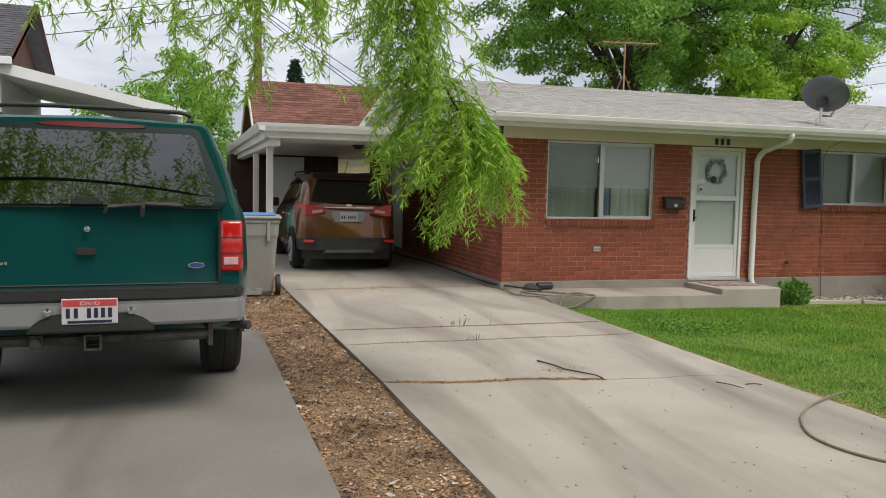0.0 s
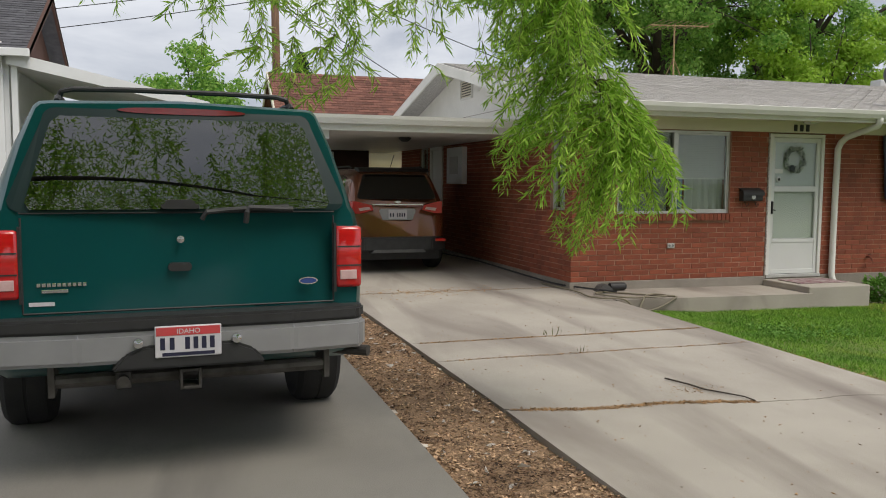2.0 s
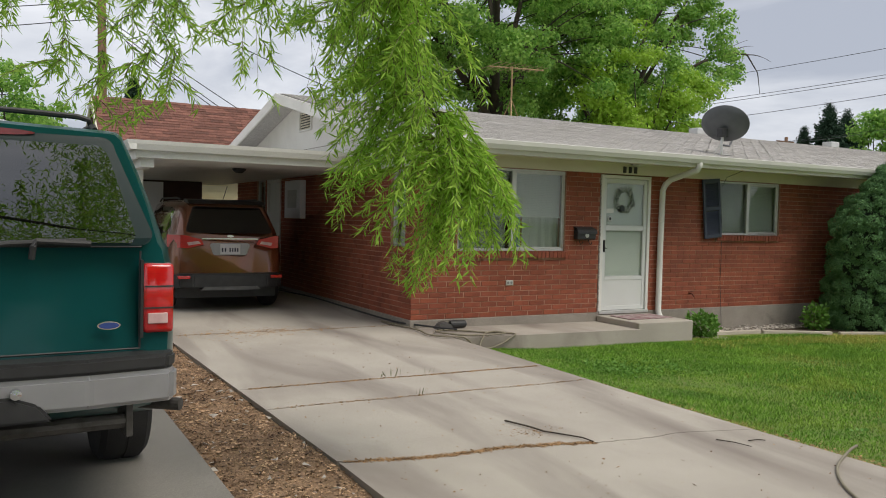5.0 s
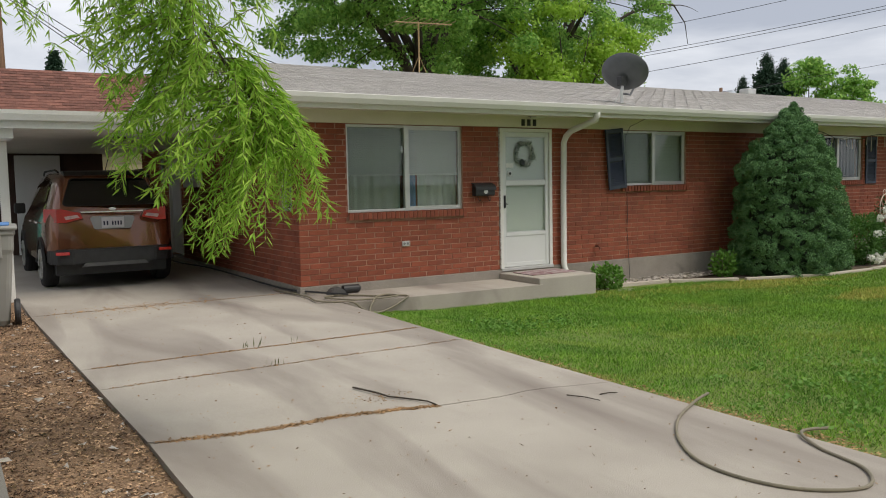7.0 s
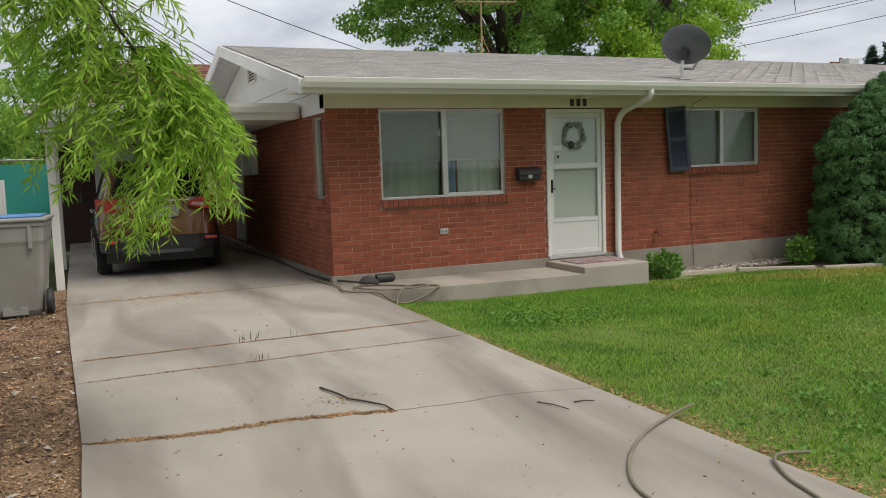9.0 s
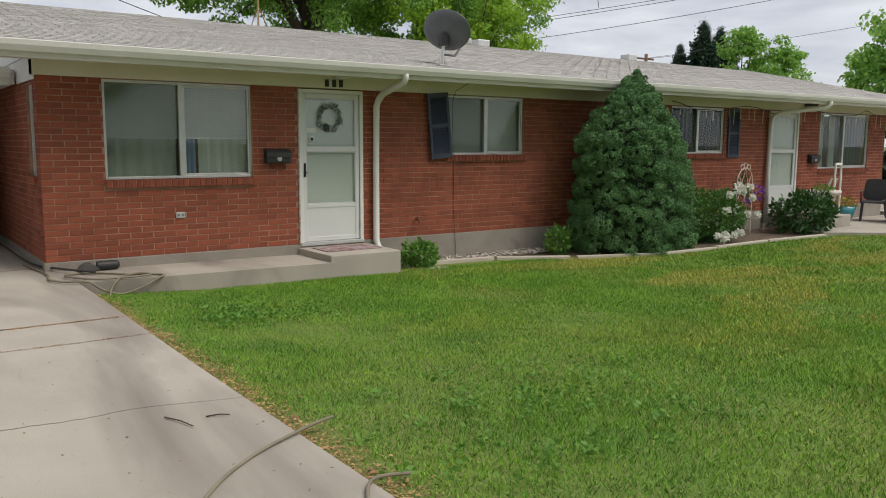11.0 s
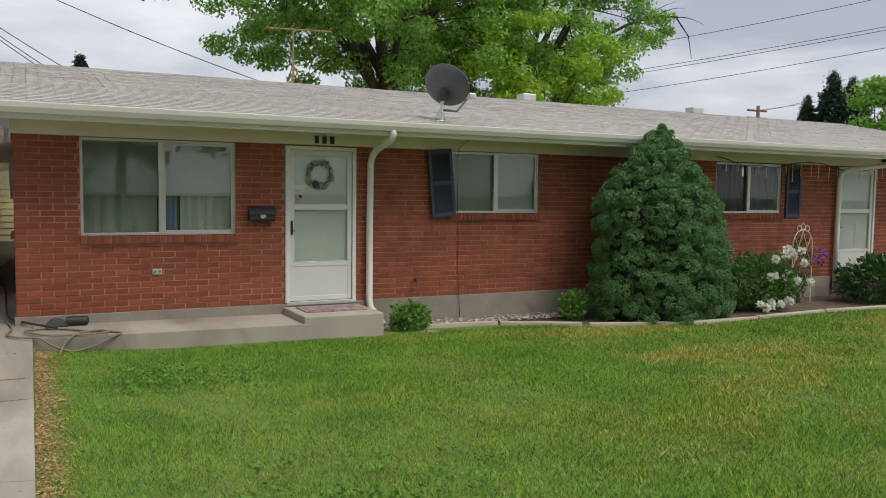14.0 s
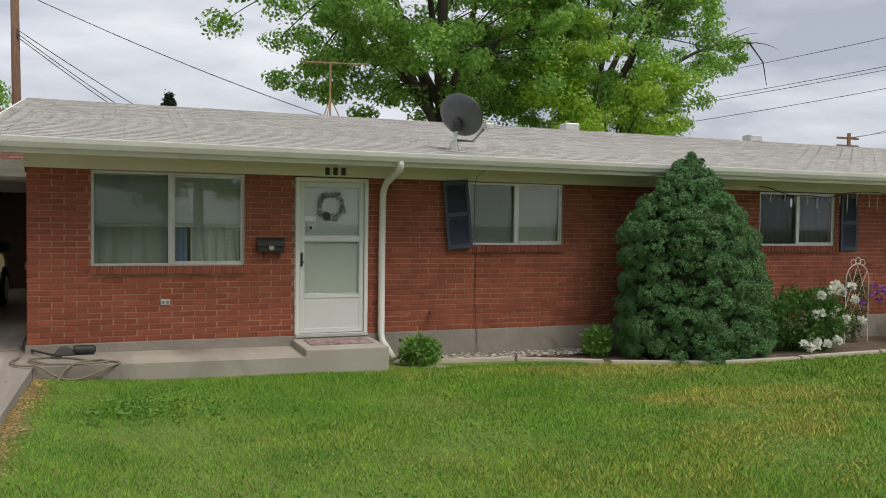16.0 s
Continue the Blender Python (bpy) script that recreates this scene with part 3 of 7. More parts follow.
def storm_door(x0, x1, z0, z1, label, ds):
    """White storm door in its casing, with glass panels and the house door behind it."""
    bm = B()
    box(bm, x0, x0 + 0.05, WY - 0.012, WY + 0.1, z0, z1, 0.003)
    box(bm, x1 - 0.05, x1, WY - 0.012, WY + 0.1, z0, z1, 0.003)
    box(bm, x0 + 0.05, x1 - 0.05, WY - 0.012, WY + 0.1, z1 - 0.05, z1, 0.003)
    door = wpart("door", bm, WHITE, house, label)
    a, b, c, d = x0 + 0.055, x1 - 0.055, z0 + 0.02, z1 - 0.055
    r1, r2 = z0 + 1.245, z0 + 0.495
    y = WY + 0.012
    bm = B()
    box(bm, a, a + 0.055, y, y + 0.03, c, d, 0.004)
    box(bm, b - 0.055, b, y, y + 0.03, c, d, 0.004)
    for lo, hi in ((c, c + 0.06), (r2 - 0.025, r2 + 0.025), (r1 - 0.03, r1 + 0.03), (d - 0.06, d)):
        box(bm, a + 0.055, b - 0.055, y, y + 0.03, lo, hi, 0.004)
    part("storm_frame", bm, DOOR_WHITE, door)
    bm = B()
    for lo, hi in ((r2 + 0.025, r1 - 0.03), (r1 + 0.03, d - 0.06)):
        frame_bars(bm, a + 0.055, b - 0.055, lo, hi, y + 0.004, y + 0.024, 0.012)
    part("glazing_bead", bm, ALU, door)
    bm = B()
    box(bm, a + 0.055, b - 0.055, y + 0.008, y + 0.022, c + 0.06, r2 - 0.025)
    part("kick_panel", bm, DOOR_WHITE, door)
    for lo, hi in ((r2 + 0.03, r1 - 0.035), (r1 + 0.035, d - 0.062)):
        bm = B()
        box(bm, a + 0.055, b - 0.055, y + 0.012, y + 0.016, lo, hi)
        part("pane", bm, GLASS, door).visible_shadow = False
    bm = B()
    box(bm, x0 + 0.05, x1 - 0.05, WY + 0.05, WY + 0.095, z0, z1 - 0.05)
    part("door_leaf", bm, DOOR_WHITE, door)
    bm = B()
    box(bm, a + 0.012, a + 0.034, y - 0.03, y - 0.001, r1 - 0.36, r1 - 0.18, 0.004)
    tube(bm, [(a + 0.02, y, r1 - 0.3), (a + 0.03, y - 0.05, r1 - 0.3), (a + 0.05, y - 0.055, r1 - 0.31)], 0.008)
    part("handle", bm, BLACK, door)
    bm = B()
    box(bm, x0 - 0.018, x0 - 0.002, WY - 0.014, WY + 0.02, z0, z1)
    part("caulk_edge", bm, CHALK, door)
    bm = B()
    box(bm, x0, x1, WY - 0.03, WY + 0.1, z0 - 0.03, z0 + 0.015, 0.004)
    part("threshold", bm, ALU, door)
    return door


front_door = storm_door(7.59, 8.545, 0.16, 2.188, "white glazed storm door", True)
second_door = storm_door(18.1, 19.17, 0.12, 2.188, "white glazed storm door", True)
bm = B()
box(bm, 7.71, 7.85, WY + 0.022, WY + 0.0235, 1.625, 1.69)
part("sticker", bm, WHITE, front_door)
bm = B()
lathe(bm, [(0.0, 0.0), (0.03, 0.0), (0.045, 0.005), (0.045, 0.014), (0.0, 0.0145)], 20, "y", (7.785, WY + 0.02, 1.54))
part("lock_rosette", bm, ALU, front_door)
bm = B()
lathe(bm, [(0.0, 0.0), (0.022, 0.0), (0.02, 0.003), (0.0, 0.0035)], 16, "y", (7.785, WY + 0.016, 1.54))
part("lock_knob", bm, BLACK, front_door)

# side wall: narrow window, a rear window and a side door, deep in the carport
for y0, y1, z0, z1 in ((10.93, 11.38, 1.1, 2.13), (17.34, 17.97, 1.53, 2.18)):
    bm = B()
    for lo, hi in ((y0, y0 + 0.035), (y1 - 0.035, y1)):
        box(bm, X0 + 0.04, X0 + 0.1, lo, hi, z0, z1, 0.003)
    for lo, hi in ((z0, z0 + 0.035), (z1 - 0.035, z1)):
        box(bm, X0 + 0.04, X0 + 0.1, y0 + 0.035, y1 - 0.035, lo, hi, 0.003)
    win = wpart("window", bm, ALU, house, "narrow side window")
    bm = B()
    box(bm, X0 + 0.065, X0 + 0.069, y0 + 0.03, y1 - 0.03, z0 + 0.03, z1 - 0.03)
    part("pane", bm, GLASS, win).visible_shadow = False
    bm = B()
    box(bm, X0 + 0.15, X0 + 0.16, y0, y1, z0, z1)
    part("blind", bm, BLIND, win)
    bm = B()
    box(bm, X0 - 0.04, X0 + 0.1, y0 - 0.02, y1 + 0.02, z0 - 0.08, z0 - 0.004, 0.004)
    part("sill", bm, BRICK_REST, win)
bm = B()
box(bm, X0 - 0.02, X0 + 0.1, 16.3, 16.36, 0.2, 2.16, 0.004)
box(bm, X0 - 0.02, X0 + 0.1, 17.09, 17.15, 0.2, 2.16, 0.004)
box(bm, X0 - 0.02, X0 + 0.1, 16.36, 17.09, 2.1, 2.16, 0.004)
side_door = wpart("door", bm, WHITE, house, "white side door under the carport")
bm = B()
box(bm, X0 + 0.03, X0 + 0.07, 16.36, 17.09, 0.2, 2.1)
part("door_leaf", bm, DOOR_WHITE, side_door)
panel = thing("meter_panel", pose(X0 - 0.06, 15.3, 1.43), "white metal meter panel on the side wall", "panel")
bm = B()
box(bm, -0.05, 0.052, -0.44, 0.44, 0, 0.67, 0.01)
part("cabinet", bm, SIDING, panel)
bm = B()
box(bm, -0.062, -0.051, -0.24, 0.24, 0.18, 0.5, 0.006)
part("glass_door", bm, ALU, panel)

# gable vent
bm = B()
frame_bars(bm, 0, 0.62, 0, 0.36, -0.03, 0.0, 0.03)
vent = thing("gable_vent", pose(X0 - 0.012, 15.2, 2.94, 0, 0, -90), "white louvred gable vent", "vent")
part("frame", bm, WHITE, vent)
for i in range(7):
    bm = B()
    prism(bm, [(-0.028, 0.02 + i * 0.045), (-0.004, 0.05 + i * 0.045), (-0.004, 0.056 + i * 0.045), (-0.028, 0.026 + i * 0.045)], "x", 0.03, 0.59)
    part("slat", bm, CREAM, vent)
bm = B()
box(bm, 0.03, 0.59, -0.003, -0.001, 0.03, 0.33)
part("backing", bm, BLACK, vent)
for z, ya in ((2.42, 17.3), (2.62, 13.2)):
    bm = B()
    box(bm, X0 - 0.016, X0 - 0.011, 10.8 + (z - 2.42) * 4.5, 19.8 - (z - 2.42) * 4.5, z, z + 0.008)
    wpart("board_joint", bm, FOUNDATION, house)

# downspouts


def downspout(points, label):
    bm = B()
    tube(bm, points, 0.045, 10)
    return wpart("downspout", bm, WHITE, house, label, True)


downspout([(8.735, 9.93, 2.40), (8.735, 9.93, 2.33), (8.735, 9.96, 2.28), (8.735, 10.5, 2.15), (8.73, 10.6, 2.08), (8.725, 10.65, 1.99), (8.72, 10.66, 1.2), (8.72, 10.66, 0.15), (8.725, 10.62, 0.06), (8.80, 10.35, -0.14)], "white downspout")
downspout([(18.95, 9.93, 2.40), (18.95, 9.93, 2.31), (18.92, 9.98, 2.25), (18.2, 10.55, 2.14), (18.06, 10.62, 2.06), (18.03, 10.64, 1.95), (18.03, 10.65, 1.0), (18.03, 10.65, -0.1)], "white downspout")


def shutter(m, group):
    s = thing("shutter", m, "dark blue louvred window shutter on the brick wall", "shutter", group)
    w, h = 0.37, 0.94
    bm = B()
    for lo, hi in ((0, 0.045), (w - 0.045, w)):
        box(bm, lo, hi, -0.03, 0, 0, h, 0.004)
    for lo, hi in ((0, 0.06), (h * 0.5 - 0.03, h * 0.5 + 0.03), (h - 0.06, h)):
        box(bm, 0.045, w - 0.045, -0.03, 0, lo, hi, 0.004)
    part("frame", bm, SHUTTER, s)
    for base in (0.07, h * 0.5 + 0.04):
        for i in range(13):
            bm = B()
            z = base + i * 0.0275
            prism(bm, [(-0.026, z), (-0.006, z + 0.022), (-0.002, z + 0.02), (-0.022, z - 0.002)], "x", 0.045, w - 0.045)
            part("louvre", bm, SHUTTER, s)
    bm = B()
    box(bm, 0.04, w - 0.04, -0.004, 0, 0.05, h - 0.05)
    part("backing", bm, BLACK, s)
    return s


tilted = shutter(pose(9.655, WY - 0.045, 1.258, 0, -5.5, 0), "window shutters")
copy_thing(tilted, pose(16.7, WY - 0.006, 1.245))


def mailbox(m):
    s = thing("mailbox", m, "black metal wall mailbox with curled newspaper hooks", "mailbox", "wall mailboxes")
    bm = B()
    prism(bm, [(0, 0.04), (-0.09, 0.04), (-0.1, 0.06), (-0.1, 0.16), (0, 0.2)], "x", 0, 0.33)
    bmesh.ops.bevel(bm, geom=bm.edges[:], offset=0.006, segments=1, affect="EDGES")
    part("body", bm, BLACK, s)
    bm = B()
    prism(bm, [(0.0, 0.225), (-0.085, 0.195), (-0.118, 0.165), (-0.122, 0.12), (-0.116, 0.12), (-0.11, 0.16), (-0.08, 0.185), (0.0, 0.212)], "x", -0.008, 0.338)
    part("lid", bm, BLACK, s)
    for x in (0.08, 0.25):
        bm = B()
        tube(bm, [(x, -0.02, 0.05), (x, -0.04, 0.0), (x, -0.07, -0.03), (x, -0.1, -0.02), (x, -0.11, 0.01)], 0.005, 6)
        part("hook", bm, BLACK, s)
    bm = B()
    lathe(bm, [(0, 0), (0.035, 0), (0.03, -0.006), (0, -0.008)], 16, "y", (0.17, -0.1, 0.1))
    part("medallion", bm, ALU, s)
    return s


mb = mailbox(pose(7.1, WY - 0.001, 1.19))
copy_thing(mb, pose(19.57, WY - 0.001, 1.075))


# wreath on the door: ring of grey-green and pale tufts
bm = B()
rng = random.Random(3)
for i in range(340):
    a = rng.uniform(0, 2 * math.pi)
    r = 0.155 + rng.gauss(0, 0.018)
    c = Vector((r * math.cos(a), rng.gauss(0, 0.008), r * math.sin(a)))
    d = Vector((rng.gauss(0, 1), rng.gauss(0, 0.3), rng.gauss(0, 1))).normalized() * 0.028
    s = d.cross(Vector((0, 1, 0.2))).normalized() * 0.012
    bm.faces.new([bm.verts.new(c + v) for v in (-d, s, d, -s)])
tube(bm, [(0.15 * math.cos(a), 0.006, 0.15 * math.sin(a)) for a in [k * math.pi / 12 for k in range(25)]], 0.012, 6)
wreath = part("wreath", bm, leafy("wreath_leaves", (0.07, 0.10, 0.095), (0.48, 0.50, 0.46), 0.1))
wreath.matrix_world = pose(8.045, WY + 0.005, 1.82)
tagged(wreath, "round grey-green and white leaf wreath on the door", "wreath")
bm = B()
lathe(bm, [(0, 0), (0.035, 0), (0.05, 0.02), (0.02, 0.06), (0, 0.07)], 12, "y", (-0.06, -0.03, -0.12))
part("bow", bm, mat("dark_bow", (0.05, 0.06, 0.07)), wreath)

# house number: plain dark bars on the frieze
number = thing("house_number", pose(7.945, WY - 0.037, 2.226), "three dark metal numerals as plain bars on the frieze", "house number")
for i in range(3):
    bm = B()
    box(bm, 0.012 + i * 0.105, 0.07 + i * 0.105, -0.012, 0.0, 0, 0.095, 0.004)
    part("bar", bm, BLACK, number)


def porch_light(m):
    s = thing("porch_light", m, "small black bracket porch light under the eave", "lamp", "porch lights")
    bm = B()
    box(bm, -0.05, 0.05, -0.02, 0.0, -0.02, 0.06, 0.004)
    part("bracket", bm, BLACK, s)
    bm = B()
    prism(bm, [(-0.13, 0.05), (0.13, 0.05), (0.1, 0.0), (-0.1, 0.0)], "y", -0.2, -0.02)
    part("hood", bm, BLACK, s)
    bm = B()
    box(bm, -0.08, 0.08, -0.18, -0.04, -0.03, -0.001, 0.01)
    part("lens", bm, WHITE, s)
    return s


pl = porch_light(pose(8.17, WY - 0.037, 2.36))
copy_thing(pl, pose(19.35, WY - 0.037, 2.31))

# outlet, tap, vents
outlet = thing("wall_outlet", pose(6.01, WY, 0.622), "grey weatherproof outlet on the brick wall", "outlet")
bm = B()
box(bm, -0.055, 0.055, -0.02, 0.0, -0.035, 0.035, 0.004)
part("plate", bm, ALU, outlet)
for x in (-0.026, 0.026):
    bm = B()
    lathe(bm, [(0, -0.024), (0.017, -0.024), (0.017, -0.0205), (0, -0.0205)], 14, "y", (x, 0, 0))
    part("cover", bm, mat("grey_cover", (0.25, 0.25, 0.24)), outlet)
tap = thing("garden_tap", pose(9.42, WY, 0.395), "rusty red garden tap on the brick wall", "tap")
RUST = mat("rusty_metal", (0.22, 0.07, 0.045), (0.12, 0.05, 0.035), 20, 0.7, 0.3, 90, metal=0.4)
bm = B()
tube(bm, [(0, 0, 0), (0, -0.06, 0), (0, -0.09, -0.02), (0, -0.1, -0.05)], 0.013, 8)
part("spout", bm, RUST, tap)
bm = B()
lathe(bm, [(0, 0.03), (0.03, 0.03), (0.03, 0.042), (0, 0.042)], 12, "z", (0, -0.06, 0))
part("wheel", bm, RUST, tap)
bm = B()
tube(bm, [(10.02, 10.2, 2.36), (10.04, 10.6, 2.25), (10.05, 10.705, 2.1), (10.07, 10.706, 1.5), (10.09, 10.706, 0.9), (10.08, 10.706, 0.6), (10.1, 10.69, 0.2), (10.12, 10.68, -0.2)], 0.004, 6)
tagged(part("cable", bm, BLACK), "thin black cable from the dish down the brick wall", "cable")

# doormat with plaid weave
bm = B()
box(bm, -0.4, 0.4, -0.23, 0.23, 0, 0.012, 0.004)
doormat = part("doormat", bm, mat("maroon_mat", (0.16, 0.05, 0.06), (0.38, 0.33, 0.32), 9, 0.95, 0.5, 160, fine=0.3))
doormat.matrix_world = pose(8.07, 10.32, 0.113)
tagged(doormat, "worn maroon and cream woven doormat on the step", "doormat")

# satellite dish on the roof edge
DISH_GREY = mat("dish_grey", (0.10, 0.105, 0.11), (0.075, 0.08, 0.085), 6, 0.5, 0.1, 60)
dish = thing("satellite_dish", pose(9.62, 10.35, 2.56), "dark grey oval satellite dish on the shingle roof", "satellite dish")
bm = B()
box(bm, -0.12, 0.12, -0.1, 0.1, 0.0, 0.012, 0.003)
part("foot", bm, ALU, dish)
bm = B()
tube(bm, [(0, 0, 0.01), (0, 0, 0.18), (0.02, 0.0, 0.32)], 0.024, 10)
part("mast", bm, ALU, dish)
for s in (-1, 1):
    bm = B()
    tube(bm, [(0.1 * s, 0.06, 0.01), (0.0, 0, 0.2)], 0.008, 6)
    part("brace", bm, ALU, dish)
bm = B()
box(bm, -0.05, 0.07, -0.05, 0.06, 0.28, 0.42, 0.008)
part("bracket", bm, BLACK, dish)
bm = B()
lathe(bm, [(0.0, 0.0), (0.12, 0.008), (0.24, 0.03), (0.335, 0.065), (0.34, 0.073), (0.33, 0.075), (0.235, 0.042), (0.0, 0.012)], 36)
refl = part("reflector", bm, DISH_GREY, dish, smooth=True)
axis = Vector((math.sin(radians(66)) * 0.9, math.cos(radians(66)) * 0.9, 0.43)).normalized()
refl.matrix_local = Matrix.Translation((0.03, 0.0, 0.47)) @ axis.to_track_quat("Z", "Y").to_matrix().to_4x4() @ Matrix.Diagonal((1.1, 0.87, 1, 1))
bm = B()
tube(bm, [(0.03, 0.0, 0.16), (0.3, 0.12, 0.17), (0.5, 0.2, 0.36)], 0.016, 8)
part("feed_arm", bm, DISH_GREY, dish)
for k in (-1, 0, 1):
    bm = B()
    box(bm, 0.47, 0.58, 0.2 + k * 0.085 - 0.035, 0.2 + k * 0.085 + 0.035, 0.35, 0.43, 0.015)
    part("feed_horn", bm, ALU, dish)

# television antenna on the ridge behind
RUSTY = mat("weathered_brass", (0.38, 0.27, 0.12), (0.25, 0.17, 0.09), 10, 0.6, metal=0.3)
ant = thing("tv_antenna", pose(9.1, 15.5, 3.56), "weathered metal television antenna with tripod on the ridge", "antenna")
bm = B()
tube(bm, [(0, 0, 0), (0, 0, 1.08)], 0.018, 8)
part("mast", bm, RUSTY, ant)
for a in range(3):
    bm = B()
    tube(bm, [(0.22 * math.cos(a * 2.1), 0.22 * math.sin(a * 2.1), -0.03), (0, 0, 0.42)], 0.01, 6)
    part("tripod_leg", bm, RUSTY, ant)
bm = B()
tube(bm, [(-0.5, 0.1, 1.06), (0.7, -0.14, 1.06)], 0.013, 6)
part("boom", bm, RUSTY, ant)
for i in range(9):
    x = -0.48 + i * 0.14
    l = 0.55 - 0.03 * i
    bm = B()
    tube(bm, [(x - 0.1 * l, -l - 0.2 * x, 1.07), (x + 0.1 * l, l - 0.2 * x, 1.07)], 0.006, 5)
    part("element", bm, RUSTY, ant)
for x, y in ((14.0, 15.1), (18.6, 15.0)):
    v = thing("roof_vent", pose(x, y, EZ + SL * (y - EY)), "small grey metal roof vent near the ridge", "vent", "roof vents")
    bm = B()
    box(bm, -0.16, 0.16, -0.14, 0.14, -0.02, 0.13, 0.02)
    part("cap", bm, ALU, v)

# ---- vehicles ----
TEAL = mat("teal_car_paint", (0.0008, 0.064, 0.066), (0.001, 0.072, 0.073), 2, 0.34, metal=0.45, coat=0.3, spec=0.3)
SILVER = mat("grey_bumper_paint", (0.34, 0.34, 0.35), (0.28, 0.28, 0.29), 4, 0.4, metal=0.4, coat=0.3)
BROWN = mat("copper_brown_paint", (0.20, 0.066, 0.026), (0.16, 0.052, 0.02), 2, 0.25, metal=0.6, coat=1.0)
CARWHITE = mat("white_car_paint", (0.78, 0.78, 0.78), (0.74, 0.74, 0.74), 2, 0.25, coat=1.0)
TINT = glass("tinted_car_glass", (0.12, 0.16, 0.14), 0.0, 0.75)
REAR_TINT = glass("dark_privacy_glass", (0.10, 0.14, 0.12), 0.0, 1.45)
INSIDE = mat("car_interior", (0.02, 0.022, 0.022), (0.03, 0.032, 0.03), 5, 0.8)
RED_LENS = mat("red_lens", (0.55, 0.010, 0.012), (0.42, 0.008, 0.01), 14, 0.12, coat=1.0, stretch=(1, 1, 5))
CLEAR_LENS = mat("pale_lens", (0.62, 0.42, 0.42), (0.5, 0.3, 0.3), 20, 0.15, coat=1.0)
CHROME = mat("chrome", (0.75, 0.75, 0.76), (0.68, 0.68, 0.69), 6, 0.16, metal=1.0)
STEEL = mat("dirty_steel", (0.10, 0.095, 0.09), (0.055, 0.05, 0.045), 14, 0.6, 0.3, 80, metal=0.6)
PLATE_W = mat("plate_white", (0.62, 0.58, 0.59), (0.5, 0.5, 0.55), 8, 0.4)
PLATE_RED = mat("plate_red", (0.55, 0.05, 0.06), (0.5, 0.08, 0.08), 8, 0.4)
INK = mat("dark_ink", (0.012, 0.014, 0.04), (0.02, 0.02, 0.05), 8, 0.5)
BLUE_INK = mat("blue_badge", (0.02, 0.05, 0.22), (0.02, 0.06, 0.25), 8, 0.3, coat=1.0)


def ring_at(s):
    """Right half of a car's cross-section, from the sill to the roof's middle, as (x, y, z)."""
    y, w, bottom, belt, top, tw, lean = s
    pts = [(w - 0.10, bottom), (w - 0.03, bottom + 0.05), (w - 0.005, bottom + 0.22), (w, (bottom + belt) / 2 + 0.02), (w - 0.012, belt - 0.13), (w - 0.035, belt - 0.03), (w - 0.055, belt)]
    bw = w - 0.055
    for f, g in ((0.3, 0.22), (0.6, 0.5), (0.85, 0.8), (0.95, 0.93), (0.99, 1.08), (1.0, 1.35)):
        pts.append((bw + (tw - bw) * g, belt + (top - belt) * f))
    pts.append((0.0, top + 0.02))
    return [(x, y + lean * max(0.0, z - belt), z) for x, z in pts]


def car_body(stations, name, material, parent):
    bm = B()
    rings = []
    for s in stations:
        half = ring_at(s)
        full = half + [(-x, y, z) for x, y, z in half[-2::-1]]
        rings.append([bm.verts.new(p) for p in full])
    n = len(rings[0])
    for a, b in zip(rings, rings[1:]):
        for k in range(n - 1):
            bm.faces.new((a[k], a[k + 1], b[k + 1], b[k]))
        bm.faces.new((a[n - 1], a[0], b[0], b[n - 1]))
    bm.faces.new(rings[0][::-1])
    bm.faces.new(rings[-1])
    bmesh.ops.recalc_face_normals(bm, faces=bm.faces)
    ob = part(name, bm, material, parent, smooth=True)
    ob.data.set_sharp_from_angle(angle=radians(38))
    return ob


def skin_point(stations, y, f, out):
    """A point on the car's right flank at y; f runs from the belt (0) to near the roof (1)."""
    for a, b in zip(stations, stations[1:]):
        if a[0] <= y <= b[0]:
            k = (y - a[0]) / (b[0] - a[0])
            s = [p + (q - p) * k for p, q in zip(a, b)]
            break
    y, w, bottom, belt, top, tw, lean = s
    bw = w - 0.055
    z = belt + (top - belt) * f
    g = f / 0.3 * 0.22 if f < 0.3 else 0.22 + (f - 0.3) / 0.3 * 0.28 if f < 0.6 else 0.5 + (f - 0.6) / 0.25 * 0.3
    return (bw + (tw - bw) * g + out, y + lean * max(0, z - belt), z)


def side_glass(stations, corners, parent, name="side_window", out=0.006, material=None):
    for s in (1, -1):
        bm = B()
        v = [skin_point(stations, y, f, out) for y, f in corners]
        bm.faces.new([bm.verts.new((x * s, y, z)) for x, y, z in v])
        inner = [skin_point(stations, y, f, out - 0.02) for y, f in corners]
        bm.faces.new([bm.verts.new((x * s, y, z)) for x, y, z in inner])
        part(name, bm, material or TINT, parent)
        bm = B()
        v = [skin_point(stations, y, f, out - 0.004) for y, f in corners]
        bm.faces.new([bm.verts.new((x * s, y, z)) for x, y, z in v])
        part("window_shade", bm, INSIDE, parent)


